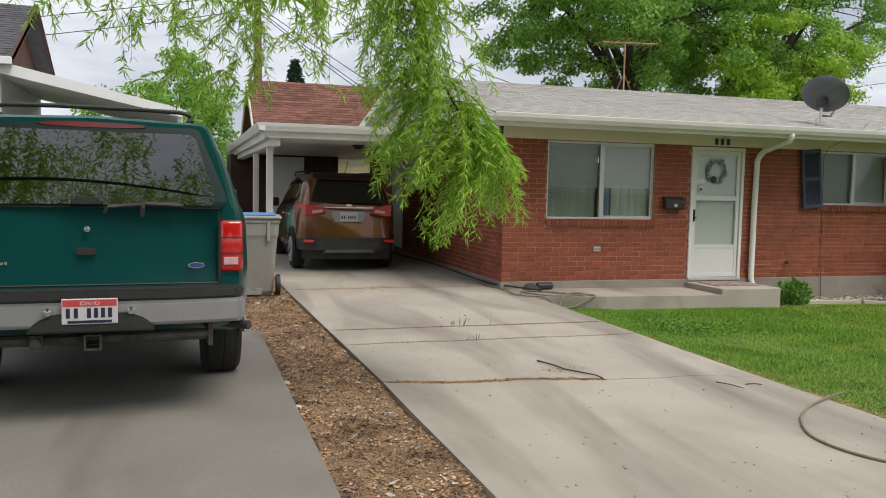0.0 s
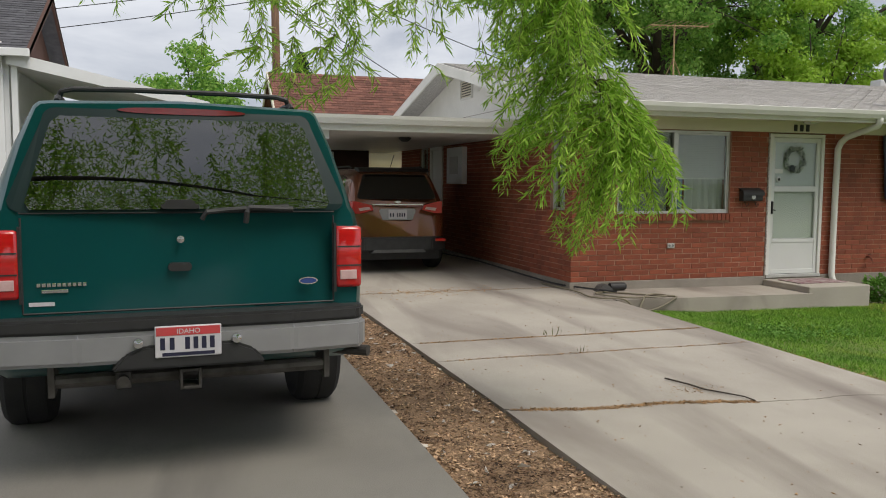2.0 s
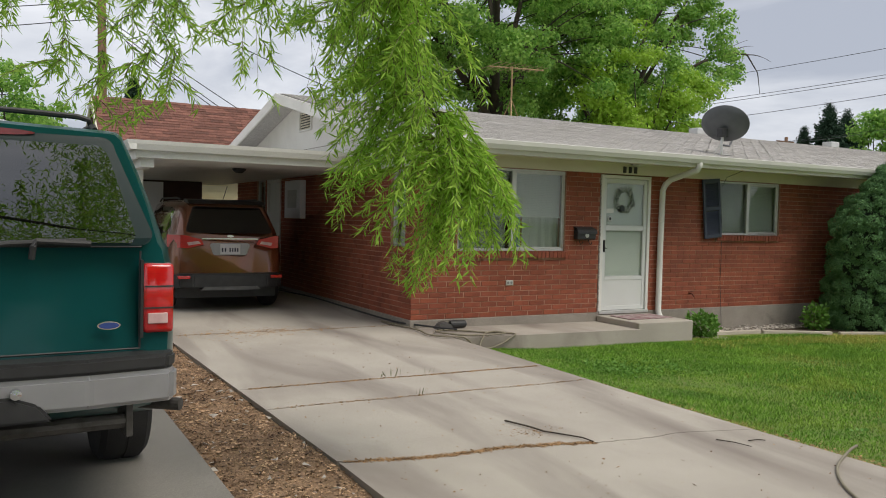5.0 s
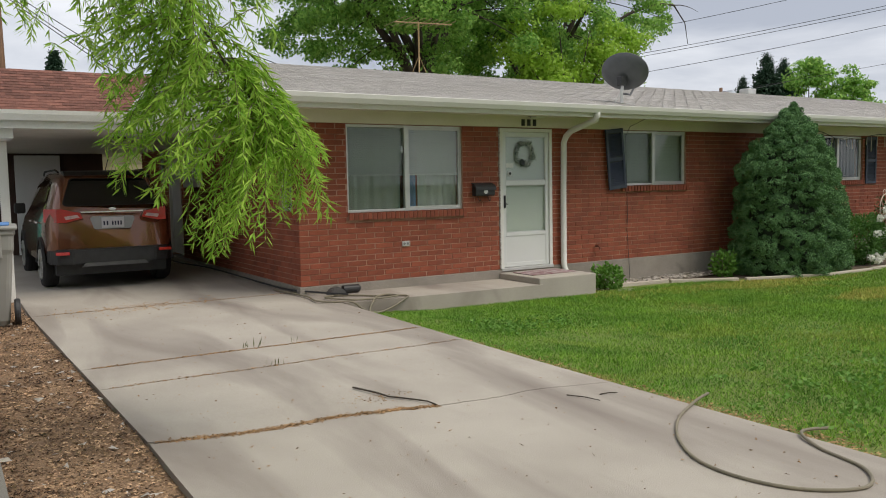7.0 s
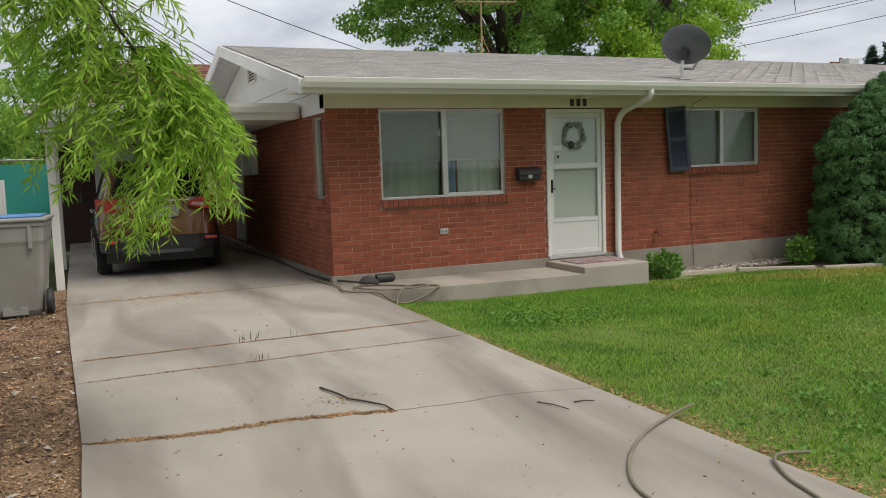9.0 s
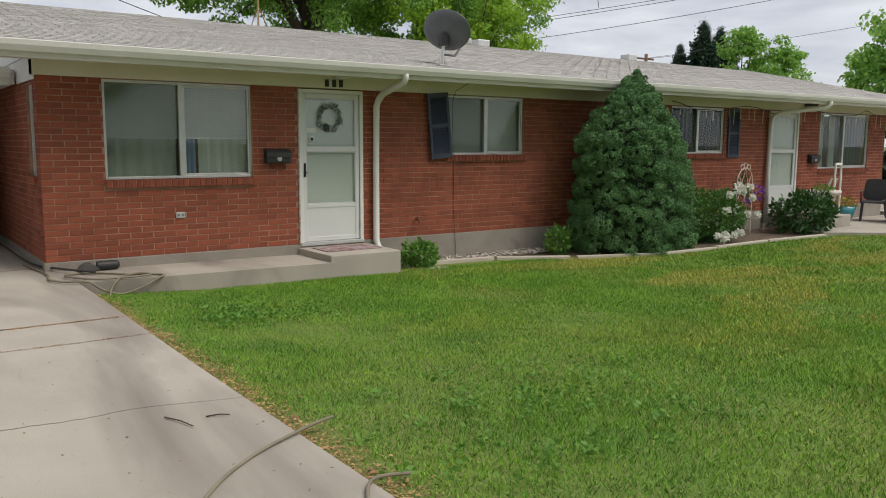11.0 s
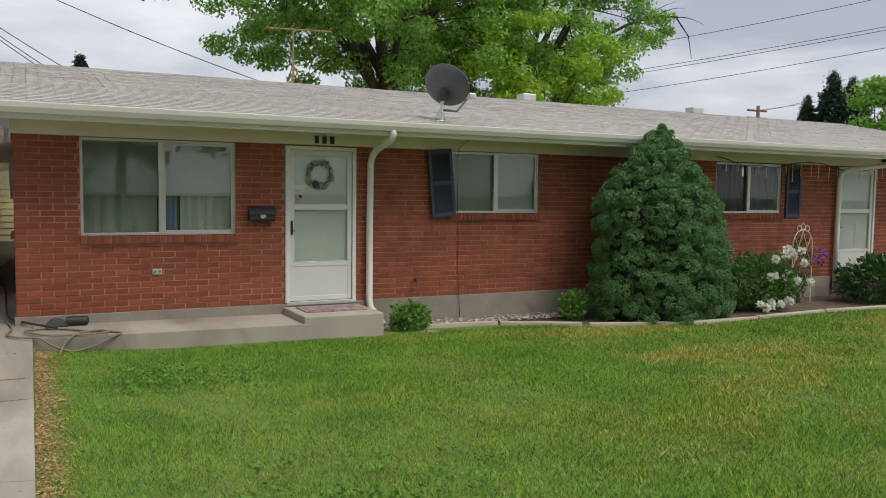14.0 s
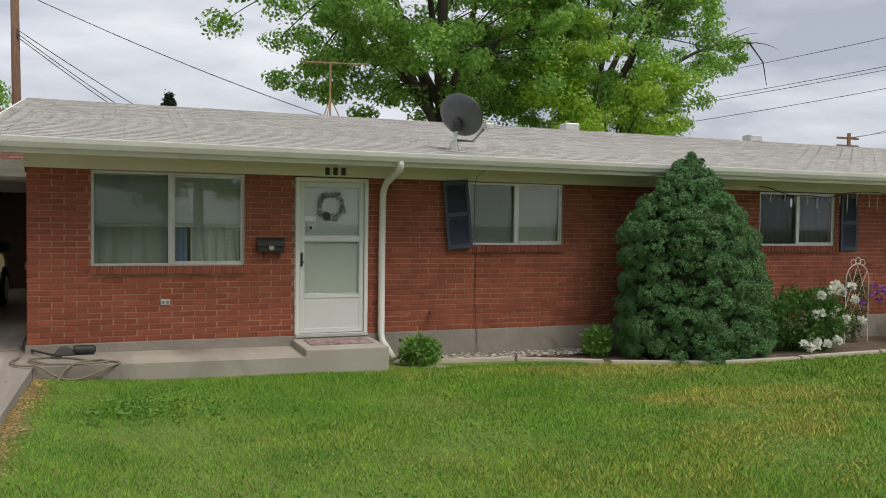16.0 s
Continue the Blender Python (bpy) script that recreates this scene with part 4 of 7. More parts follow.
def wheel(parent, x, y, r, w, spokes=5, rim_r=0.56):
    s = 1 if x > 0 else -1
    bm = B()
    prof = [(r * rim_r, -w / 2), (r * 0.9, -w / 2), (r * 0.98, -w / 2 + 0.03), (r, -w / 2 + 0.06), (r * 1.0, -0.01), (r * 0.985, -0.008), (r * 0.985, 0.008), (r, 0.01), (r, w / 2 - 0.06), (r * 0.98, w / 2 - 0.03), (r * 0.9, w / 2), (r * rim_r, w / 2)]
    lathe(bm, prof, 36, "x", (x - s * w / 2, y, r))
    tyre = part("wheel", bm, RUBBER, parent, "black tyre on a metal rim", True)
    tyre.data.set_sharp_from_angle(angle=radians(30))
    bm = B()
    xo = x + s * 0.004
    for k in range(spokes):
        a = 2 * math.pi * k / spokes
        d = Vector((0, math.cos(a), math.sin(a)))
        t = Vector((0, -math.sin(a), math.cos(a)))
        c = Vector((xo, y, r))
        q = [c + d * r * 0.08 + t * 0.05, c + d * r * rim_r * 0.97 + t * 0.028, c + d * r * rim_r * 0.97 - t * 0.028, c + d * r * 0.08 - t * 0.05]
        lo = [bm.verts.new(p) for p in q]
        hi = [bm.verts.new(p + Vector((s * 0.015, 0, 0))) for p in q]
        bm.faces.new(hi)
        for i in range(4):
            bm.faces.new((lo[i], lo[(i + 1) % 4], hi[(i + 1) % 4], hi[i]))
    lathe(bm, [(r * rim_r * 0.93, 0), (r * rim_r * 1.0, 0), (r * rim_r * 1.0, 0.012), (r * rim_r * 0.93, 0.012)], 32, "x", (xo, y, r))
    lathe(bm, [(0, 0), (r * 0.17, 0), (r * 0.14, 0.018), (0, 0.02)], 16, "x", (xo, y, r))
    part("rim", bm, ALU, tyre)
    bm = B()
    lathe(bm, [(0, 0), (r * rim_r, 0), (r * rim_r, 0.004), (0, 0.004)], 28, "x", (x - s * 0.03, y, r))
    part("brake_disc", bm, STEEL, tyre)
    return tyre


def arch(parent, x, y, r, material, depth=0.03):
    """Trim round a wheel opening and the dark well inside it."""
    s = 1 if x > 0 else -1
    bm = B()
    pts = [(y + math.cos(a) * (r + 0.06), r + math.sin(a) * (r + 0.06)) for a in [math.pi * k / 18 for k in range(19)]]
    inn = [(y + math.cos(a) * (r + 0.015), r + math.sin(a) * (r + 0.015)) for a in [math.pi * k / 18 for k in range(19)]]
    for i in range(18):
        q = [pts[i], pts[i + 1], inn[i + 1], inn[i]]
        for off in (0.0, depth):
            bm.faces.new([bm.verts.new((x + s * (off - depth * 0.5), a, b)) for a, b in q])
        bm.faces.new([bm.verts.new(p) for p in ((x - s * depth * 0.5, *pts[i]), (x - s * depth * 0.5, *pts[i + 1]), (x + s * depth * 0.5, *pts[i + 1]), (x + s * depth * 0.5, *pts[i]))])
    part("wheel_arch", bm, material, parent)
    bm = B()
    bm.faces.new([bm.verts.new((x - s * 0.004, a, b)) for a, b in inn])
    part("wheel_well", bm, BLACK, parent)


def number_plate(parent, y, x, z, red_top):
    """Licence plate with plain bars in place of its number."""
    bm = B()
    box(bm, x - 0.1525, x + 0.1525, y - 0.012, y, z - 0.076, z + 0.076, 0.006)
    plate = part("licence_plate", bm, PLATE_W, parent, "white licence plate with red top and plain dark bars")
    if red_top:
        bm = B()
        box(bm, x - 0.146, x + 0.146, y - 0.0135, y - 0.012, z + 0.03, z + 0.07)
        part("red_band", bm, PLATE_RED, plate)
        bm = B()
        box(bm, x - 0.12, x + 0.12, y - 0.0135, y - 0.012, z - 0.068, z - 0.052)
        part("slogan_bar", bm, INK, plate)
        txt = bpy.data.curves.new("state_name", "FONT")
        txt.body, txt.size, txt.align_x = "IDAHO", 0.034, "CENTER"
        tob = bpy.data.objects.new("state_name", txt)
        data = bpy.data.meshes.new_from_object(tob)
        data.materials.append(PLATE_W)
        word = new("state_name", data)
        word.parent = plate
        word.matrix_local = pose(x, y - 0.0145, z + 0.038, 90, 0, 0)
        bpy.data.objects.remove(tob)
    xs = [-0.118, -0.075, -0.005, 0.033, 0.071, 0.109]
    for dx in xs:
        bm = B()
        box(bm, x + dx - 0.011, x + dx + 0.011, y - 0.0135, y - 0.012, z - 0.038, z + 0.02)
        part("digit_bar", bm, INK, plate)
    return plate


# teal sport utility vehicle
suv = thing("sport_utility_vehicle", pose(-0.335, 5.2, 0.0, 0, 0, 2.8), "large teal sport utility vehicle parked on the grey driveway", "car")
ST = [  # y, half width, bottom, belt, top, half width of the roof, lean
    (0.06, 0.865, 0.62, 1.34, 1.845, 0.66, 0.34),
    (0.10, 0.89, 0.58, 1.34, 1.862, 0.675, 0.34),
    (0.30, 0.945, 0.50, 1.34, 1.875, 0.69, 0.30),
    (0.70, 0.965, 0.48, 1.34, 1.885, 0.70, 0.15),
    (1.6, 0.975, 0.46, 1.34, 1.89, 0.71, 0.0),
    (2.9, 0.975, 0.46, 1.33, 1.885, 0.70, 0.0),
    (3.35, 0.975, 0.46, 1.32, 1.82, 0.68, 0.0),
    (4.0, 0.965, 0.46, 1.22, 1.26, 0.80, 0.0),
    (4.9, 0.93, 0.46, 1.10, 1.16, 0.76, 0.0),
    (5.1, 0.86, 0.5, 1.0, 1.06, 0.7, 0.0),
]
car_body(ST, "body", TEAL, suv)


def tail_y(z):
    return 0.06 + 0.34 * max(0.0, z - 1.34)


def rear_panel(bm, outline, out, base=tail_y):
    """A panel on the tail, from an outline of (x, z); out: how far behind the tail."""
    bm.faces.new([bm.verts.new((x, base(z) - out, z)) for x, z in outline])


def rounded(x0, x1, z0, z1, xt0, xt1, r=0.06):
    """Outline of a panel, its corners rounded, x0 to x1 below and xt0 to xt1 above."""
    out = []
    for cx, cz, a0 in ((x1 - r, z0 + r, -90), (xt1 - r, z1 - r, 0), (xt0 + r, z1 - r, 90), (x0 + r, z0 + r, 180)):
        for k in range(5):
            a = radians(a0 + 90 * k / 4)
            out.append((cx + r * math.cos(a), cz + r * math.sin(a)))
    return out


bm = B()
rear_panel(bm, rounded(-0.79, 0.79, 1.325, 1.825, -0.645, 0.645), 0.006)
part("window_seal", bm, mat("dark_glossy_pillar", (0.004, 0.016, 0.018), (0.006, 0.02, 0.022), 3, 0.3, spec=0.3), suv)
bm = B()
rear_panel(bm, rounded(-0.62, 0.62, 1.37, 1.77, -0.51, 0.51), 0.010)
part("rear_interior", bm, mat("grey_green_cabin", (0.045, 0.055, 0.05), (0.02, 0.025, 0.023), 3, 0.8), suv)
bm = B()
grid = []
for j in range(15):
    v = j / 14
    z = 1.338 + 0.447 * v
    half = 0.725 - 0.125 * v - 0.03 * (max(0.0, abs(2 * v - 1) - 0.8) / 0.2) ** 2
    grid.append([bm.verts.new((half * (k / 14 - 1), tail_y(z) - 0.014 - 0.001 * (1 - (2 * v - 1) ** 2), z)) for k in range(29)])
for a, b in zip(grid, grid[1:]):
    for k in range(28):
        bm.faces.new((a[k], a[k + 1], b[k + 1], b[k]))
part("rear_window", bm, REAR_TINT, suv, smooth=True)
bm = B()
prism(bm, [(0.31 * math.copysign(abs(math.cos(a)) ** 0.7, math.cos(a)), 1.824 + 0.016 * math.sin(a)) for a in [k * math.pi / 14 for k in range(28)]], "y", 0.208, 0.3)
part("high_brake_light", bm, mat("dark_red_lens", (0.20, 0.008, 0.01), (0.15, 0.006, 0.008), 14, 0.2, coat=1.0), suv)
# tailgate seams and the dark edge of the gate
bm = B()
for pts in ([(-0.735, 0.85), (-0.735, 1.3)], [(0.735, 0.85), (0.735, 1.3)], [(-0.735, 0.85), (0.735, 0.85)], [(-0.74, 1.322), (0.74, 1.322)]):
    tube(bm, [(x, tail_y(z) - 0.001, z) for x, z in pts], 0.005, 5)
part("gate_seam", bm, BLACK, suv)
for s in (-1, 1):
    bm = B()
    box(bm, min(s * 0.745, s * 0.885), max(s * 0.745, s * 0.885), 0.03, 0.2, 0.92, 1.245, 0.02)
    lamp = part("tail_light", bm, RED_LENS, suv, "red ribbed tail light", True)
    for z0, z1, m in ((1.135, 1.142, INSIDE), (1.035, 1.042, INSIDE)):
        bm = B()
        box(bm, min(s * 0.75, s * 0.882), max(s * 0.75, s * 0.882), 0.027, 0.033, z0, z1)
        part("rib", bm, m, lamp)
    bm = B()
    box(bm, min(s * 0.765, s * 0.855), max(s * 0.765, s * 0.855), 0.024, 0.034, 0.965, 1.015, 0.004)
    part("reversing_light", bm, CLEAR_LENS, lamp)
    bm = B()
    box(bm, min(s * 0.735, s * 0.748), max(s * 0.735, s * 0.748), 0.04, 0.09, 0.9, 1.26)
    part("lamp_gap", bm, BLACK, suv)
# bumper: dark top pad, grey face, dark step in the middle
bm = B()
prism(bm, [(-0.89, 0.2), (-0.89, 0.02), (-0.84, -0.05), (-0.5, -0.09), (0.5, -0.09), (0.84, -0.05), (0.89, 0.02), (0.89, 0.2)], "z", 0.765, 0.835)
bmesh.ops.bevel(bm, geom=bm.edges[:], offset=0.015, segments=2, affect="EDGES")
part("bumper_pad", bm, BLACK, suv)
bm = B()
prism(bm, [(-0.9, 0.3), (-0.9, 0.02), (-0.86, -0.055), (-0.5, -0.095), (0.5, -0.095), (0.86, -0.055), (0.9, 0.02), (0.9, 0.3)], "z", 0.615, 0.764)
bmesh.ops.bevel(bm, geom=bm.edges[:], offset=0.02, segments=2, affect="EDGES")
part("bumper", bm, SILVER, suv, "scuffed light grey bumper")
bm = B()
prism(bm, [(-0.36, 0.585), (0.36, 0.585), (0.3, 0.66), (0.2, 0.70), (-0.2, 0.70), (-0.3, 0.66)], "y", -0.115, 0.1)
bmesh.ops.bevel(bm, geom=bm.edges[:], offset=0.012, segments=2, affect="EDGES")
part("bumper_step", bm, BLACK, suv)
for x in (-0.235, 0.215):
    bm = B()
    lathe(bm, [(0, 0), (0.024, 0), (0.022, -0.03), (0.0, -0.034)], 16, "y", (x, -0.098, 0.715))
    part("plate_lamp", bm, CHROME, suv)
number_plate(suv, -0.112, -0.01, 0.715, True)
bm = B()
tube(bm, [(-0.62, 0.02, 0.53), (0.68, 0.02, 0.53)], 0.035, 10)
part("hitch_bar", bm, STEEL, suv)
bm = B()
frame_bars(bm, -0.05, 0.05, 0.47, 0.57, -0.08, 0.05, 0.014)
part("hitch_receiver", bm, STEEL, suv)
bm = B()
box(bm, -0.34, -0.27, -0.05, -0.03, 0.49, 0.57, 0.004)
lathe(bm, [(0, 0), (0.028, 0), (0.028, -0.04), (0.0, -0.04)], 16, "y", (-0.305, -0.05, 0.53))
part("trailer_plug", bm, STEEL, suv)
for x in (-0.62, 0.68):
    bm = B()
    box(bm, x - 0.015, x + 0.015, -0.02, 0.2, 0.46, 0.64, 0.004)
    part("hitch_bracket", bm, STEEL, suv)
bm = B()
tube(bm, [(0.6, 0.6, 0.56), (0.72, 0.25, 0.565), (0.93, 0.08, 0.565)], 0.03, 12)
part("exhaust_pipe", bm, STEEL, suv)
bm = B()
box(bm, -0.8, 0.8, 0.7, 4.6, 0.44, 0.6)
part("underbody", bm, BLACK, suv)
bm = B()
tube(bm, [(-0.85, 1.3, 0.39), (0.85, 1.3, 0.39)], 0.06, 10)
part("rear_axle", bm, STEEL, suv)
# lock, handle, wipers, badges
bm = B()
lathe(bm, [(0, 0), (0.02, 0), (0.018, -0.012), (0, -0.014)], 18, "y", (-0.03, 0.058, 1.19))
part("lock", bm, CHROME, suv)
bm = B()
prism(bm, rounded(-0.09, 0.02, 1.035, 1.075, -0.09, 0.02, 0.018), "y", 0.03, 0.062)
part("gate_handle", bm, BLACK, suv)
bm = B()
prism(bm, rounded(-0.12, 0.06, 1.34, 1.385, -0.1, 0.04, 0.018), "y", 0.02, 0.07)
part("glass_handle", bm, BLACK, suv)
bm = B()
tube(bm, [(0.28, 0.0, 1.27), (0.285, -0.01, 1.32), (0.3, 0.03, 1.345), (0.52, 0.035, 1.335)], 0.014, 8)
part("wiper_arm", bm, BLACK, suv)
bm = B()
tube(bm, [(0.07, 0.0, 1.29), (0.09, -0.01, 1.325), (0.2, 0.03, 1.335), (0.5, 0.04, 1.348)], 0.013, 8)
part("wiper_blade", bm, BLACK, suv)
bm = B()
prism(bm, [(0.6 + 0.05 * math.cos(a), 0.963 + 0.019 * math.sin(a)) for a in [k * math.pi / 12 for k in range(24)]], "y", 0.048, 0.06)
badge = part("oval_badge", bm, CHROME, suv, "small blue and chrome oval badge")
bm = B()
prism(bm, [(0.6 + 0.043 * math.cos(a), 0.963 + 0.014 * math.sin(a)) for a in [k * math.pi / 12 for k in range(24)]], "y", 0.044, 0.048)
part("enamel", bm, BLUE_INK, badge)
for i in range(10):
    bm = B()
    box(bm, -0.675 + i * 0.022, -0.658 + i * 0.022, 0.052, 0.06, 0.975, 0.993, 0.002)
    part("model_bar", bm, CHROME, suv)
bm = B()
box(bm, -0.655, -0.54, 0.052, 0.06, 0.945, 0.963, 0.003)
part("trim_bar", bm, CHROME, suv)
bm = B()
box(bm, -0.71, -0.6, 0.056, 0.0605, 0.885, 0.903)
part("dealer_bar", bm, PLATE_W, suv)
# roof rack
for s in (-1, 1):
    bm = B()
    tube(bm, [(s * 0.6, 0.5, 1.88), (s * 0.6, 0.56, 1.905), (s * 0.6, 0.7, 1.91), (s * 0.6, 2.4, 1.91), (s * 0.6, 2.6, 1.88)], 0.015, 8)
    part("roof_rail", bm, BLACK, suv)
for y in (0.6, 2.2):
    bm = B()
    tube(bm, [(-0.61, y + 0.03, 1.885), (-0.585, y, 1.94), (-0.53, y, 1.953), (-0.25, y, 1.96), (0.25, y, 1.96), (0.53, y, 1.953), (0.585, y, 1.94), (0.61, y + 0.03, 1.885)], 0.015, 8)
    part("cross_bar", bm, BLACK, suv)
side_glass(ST, [(0.55, 0.06), (1.5, 0.06), (1.5, 0.82), (0.55, 0.82)], suv)
side_glass(ST, [(1.6, 0.06), (2.5, 0.06), (2.5, 0.82), (1.6, 0.82)], suv)
side_glass(ST, [(2.6, 0.06), (3.32, 0.06), (3.3, 0.7), (2.6, 0.82)], suv)
for x in (-0.985, 0.985):
    wheel(suv, x, 1.3, 0.385, 0.27)
    wheel(suv, x, 4.3, 0.385, 0.27)
    arch(suv, x * 0.99, 1.3, 0.385, BLACK)
    arch(suv, x * 0.985, 4.3, 0.385, BLACK)
    s = 1 if x > 0 else -1
    bm = B()
    box(bm, min(s * 0.97, s * 1.2), max(s * 0.97, s * 1.2), 3.25, 3.37, 1.2, 1.42, 0.03)
    part("door_mirror", bm, TEAL, suv)

# small brown crossover under the carport
xo = thing("crossover_car", pose(2.72, 12.9, drive_z(13.6)) @ Matrix.Diagonal((0.945, 1.0, 0.955, 1.0)), "copper brown compact crossover car parked under the carport", "car")
SX = [
    (0.06, 0.71, 0.42, 1.13, 1.59, 0.55, 0.55),
    (0.1, 0.77, 0.38, 1.13, 1.605, 0.58, 0.55),
    (0.2, 0.825, 0.34, 1.13, 1.62, 0.60, 0.5),
    (0.4, 0.865, 0.32, 1.12, 1.635, 0.62, 0.36),
    (0.8, 0.882, 0.30, 1.10, 1.65, 0.63, 0.15),
    (1.6, 0.885, 0.30, 1.06, 1.655, 0.64, 0.0),
    (2.5, 0.885, 0.30, 1.02, 1.62, 0.62, 0.0),
    (3.2, 0.88, 0.30, 1.0, 1.10, 0.72, 0.0),
    (3.85, 0.85, 0.32, 0.92, 1.0, 0.68, 0.0),
    (4.05, 0.76, 0.4, 0.8, 0.86, 0.6, 0.0),
]
car_body(SX, "body", BROWN, xo)


def xtail(z):
    return 0.06 + 0.55 * max(0.0, z - 1.13)


bm = B()
rear_panel(bm, rounded(-0.645, 0.645, 1.17, 1.56, -0.53, 0.53, 0.05), 0.006, xtail)
part("window_seal", bm, BLACK, xo)
bm = B()
rear_panel(bm, rounded(-0.625, 0.625, 1.18, 1.55, -0.51, 0.51, 0.05), 0.014, xtail)
part("rear_window", bm, TINT, xo)
bm = B()
prism(bm, [(0.22, 1.60), (0.33, 1.655), (0.6, 1.675), (0.6, 1.64), (0.34, 1.60)], "x", -0.58, 0.58)
part("roof_spoiler", bm, BLACK, xo)
for s in (-1, 1):
    bm = B()
    prism(bm, [(s * 0.40, 1.0), (s * 0.62, 0.945), (s * 0.87, 0.95), (s * 0.878, 1.135), (s * 0.68, 1.135), (s * 0.43, 1.075)], "y", 0.03, 0.38)
    for v in bm.verts:
        if abs(v.co.x) > 0.8:
            v.co.x = math.copysign(0.862 if v.co.y > 0.2 else 0.735, v.co.x)
    lamp = part("tail_light", bm, RED_LENS, xo, "red and clear wraparound tail light")
    bm = B()
    prism(bm, [(s * 0.44, 1.012), (s * 0.62, 0.985), (s * 0.64, 1.03), (s * 0.47, 1.05)], "y", 0.024, 0.031)
    part("clear_lens", bm, CLEAR_LENS, lamp)
    bm = B()
    box(bm, min(s * 0.6, s * 0.78), max(s * 0.6, s * 0.78), -0.05, 0.05, 0.5, 0.545, 0.008)
    part("rear_reflector", bm, RED_LENS, xo)
    bm = B()
    tube(bm, [(s * 0.60, 0.7, 1.655), (s * 0.62, 0.85, 1.69), (s * 0.62, 2.1, 1.69), (s * 0.6, 2.4, 1.64)], 0.014, 8)
    part("roof_rail", bm, BLACK, xo)
    bm = B()
    box(bm, min(s * 0.885, s * 1.05), max(s * 0.885, s * 1.05), 2.55, 2.68, 1.03, 1.2, 0.03)
    part("door_mirror", bm, BLACK, xo)
    for y in (0.9, 1.75):
        bm = B()
        tube(bm, [(s * 0.888, y, 0.93), (s * 0.91, y + 0.02, 0.93), (s * 0.91, y + 0.16, 0.93), (s * 0.888, y + 0.18, 0.93)], 0.012, 6)
        part("door_handle", bm, CHROME, xo)
bm = B()
prism(bm, [(-0.85, 0.4), (-0.83, 0.18), (-0.74, 0.03), (-0.55, -0.04), (0.55, -0.04), (0.74, 0.03), (0.83, 0.18), (0.85, 0.4)], "z", 0.36, 0.575)
bmesh.ops.bevel(bm, geom=bm.edges[:], offset=0.02, segments=2, affect="EDGES")
part("bumper", bm, BLACK, xo, "black plastic rear bumper")
bm = B()
prism(bm, [(-0.45, 0.33), (0.45, 0.33), (0.4, 0.38), (-0.4, 0.38)], "y", -0.05, 0.1)
part("skid_plate", bm, mat("dark_grey_plastic", (0.10, 0.10, 0.10), (0.07, 0.07, 0.07), 8, 0.6), xo)
bm = B()
prism(bm, [(-0.42, 1.075), (0.42, 1.075), (0.42, 1.095), (-0.42, 1.095)], "y", 0.042, 0.062)
part("chrome_strip", bm, CHROME, xo)
bm = B()
prism(bm, rounded(-0.26, 0.26, 0.84, 1.02, -0.3, 0.3, 0.04), "y", 0.05, 0.0615)
part("plate_recess", bm, SILVER, xo)
number_plate(xo, 0.048, 0.0, 0.93, False)
bm = B()
prism(bm, [(0.05 * math.cos(a), 1.125 + 0.02 * math.sin(a)) for a in [k * math.pi / 12 for k in range(24)]], "y", 0.045, 0.062)
part("oval_badge", bm, CHROME, xo)
bm = B()
tube(bm, [(0.05, 0.75, 1.65), (0.09, 0.62, 1.88)], 0.006, 6)
part("roof_antenna", bm, BLACK, xo)
bm = B()
box(bm, -0.75, 0.75, 0.2, 3.8, 0.2, 0.4)
part("underbody", bm, BLACK, xo)
side_glass(SX, [(0.5, 0.25), (0.85, 0.08), (0.85, 0.8), (0.62, 0.75)], xo)
side_glass(SX, [(0.92, 0.08), (1.65, 0.08), (1.65, 0.82), (0.92, 0.82)], xo)
side_glass(SX, [(1.72, 0.08), (2.46, 0.08), (2.4, 0.75), (1.72, 0.82)], xo)
for x in (-0.89, 0.89):
    for y in (0.75, 3.27):
        wheel(xo, x, y, 0.335, 0.21, 10, 0.66)
        arch(xo, x * 0.995, y, 0.335, BLACK)

# white car on the far drive
wc = thing("white_car", pose(32.5, 14.2, -0.285, 0, 0, -90), "white saloon car parked beyond the end of the house", "car")
SW = [
    (0.03, 0.72, 0.42, 0.92, 1.0, 0.6, 0.2),
    (0.2, 0.84, 0.34, 0.96, 1.04, 0.66, 0.1),
    (0.75, 0.88, 0.28, 0.98, 1.10, 0.68, 0.0),
    (1.3, 0.89, 0.26, 0.97, 1.40, 0.58, 0.0),
    (2.2, 0.89, 0.26, 0.95, 1.44, 0.6, 0.0),
    (2.9, 0.89, 0.26, 0.92, 1.30, 0.6, 0.0),
    (3.5, 0.88, 0.26, 0.9, 0.98, 0.7, 0.0),
    (4.4, 0.8, 0.3, 0.75, 0.82, 0.6, 0.0),
]
car_body(SW, "body", CARWHITE, wc)
for s in (-1, 1):
    bm = B()
    box(bm, min(s * 0.5, s * 0.83), max(s * 0.5, s * 0.83), 0.0, 0.22, 0.8, 0.92, 0.02)
    part("tail_light", bm, RED_LENS, wc)
    for y in (0.95, 3.6):
        wheel(wc, s * 0.89, y, 0.32, 0.2, 5, 0.68)
        arch(wc, s * 0.887, y, 0.32, BLACK)
side_glass(SW, [(1.1, 0.1), (2.0, 0.1), (2.0, 0.82), (1.35, 0.8)], wc)
side_glass(SW, [(2.08, 0.1), (2.85, 0.1), (2.7, 0.7), (2.08, 0.82)], wc)

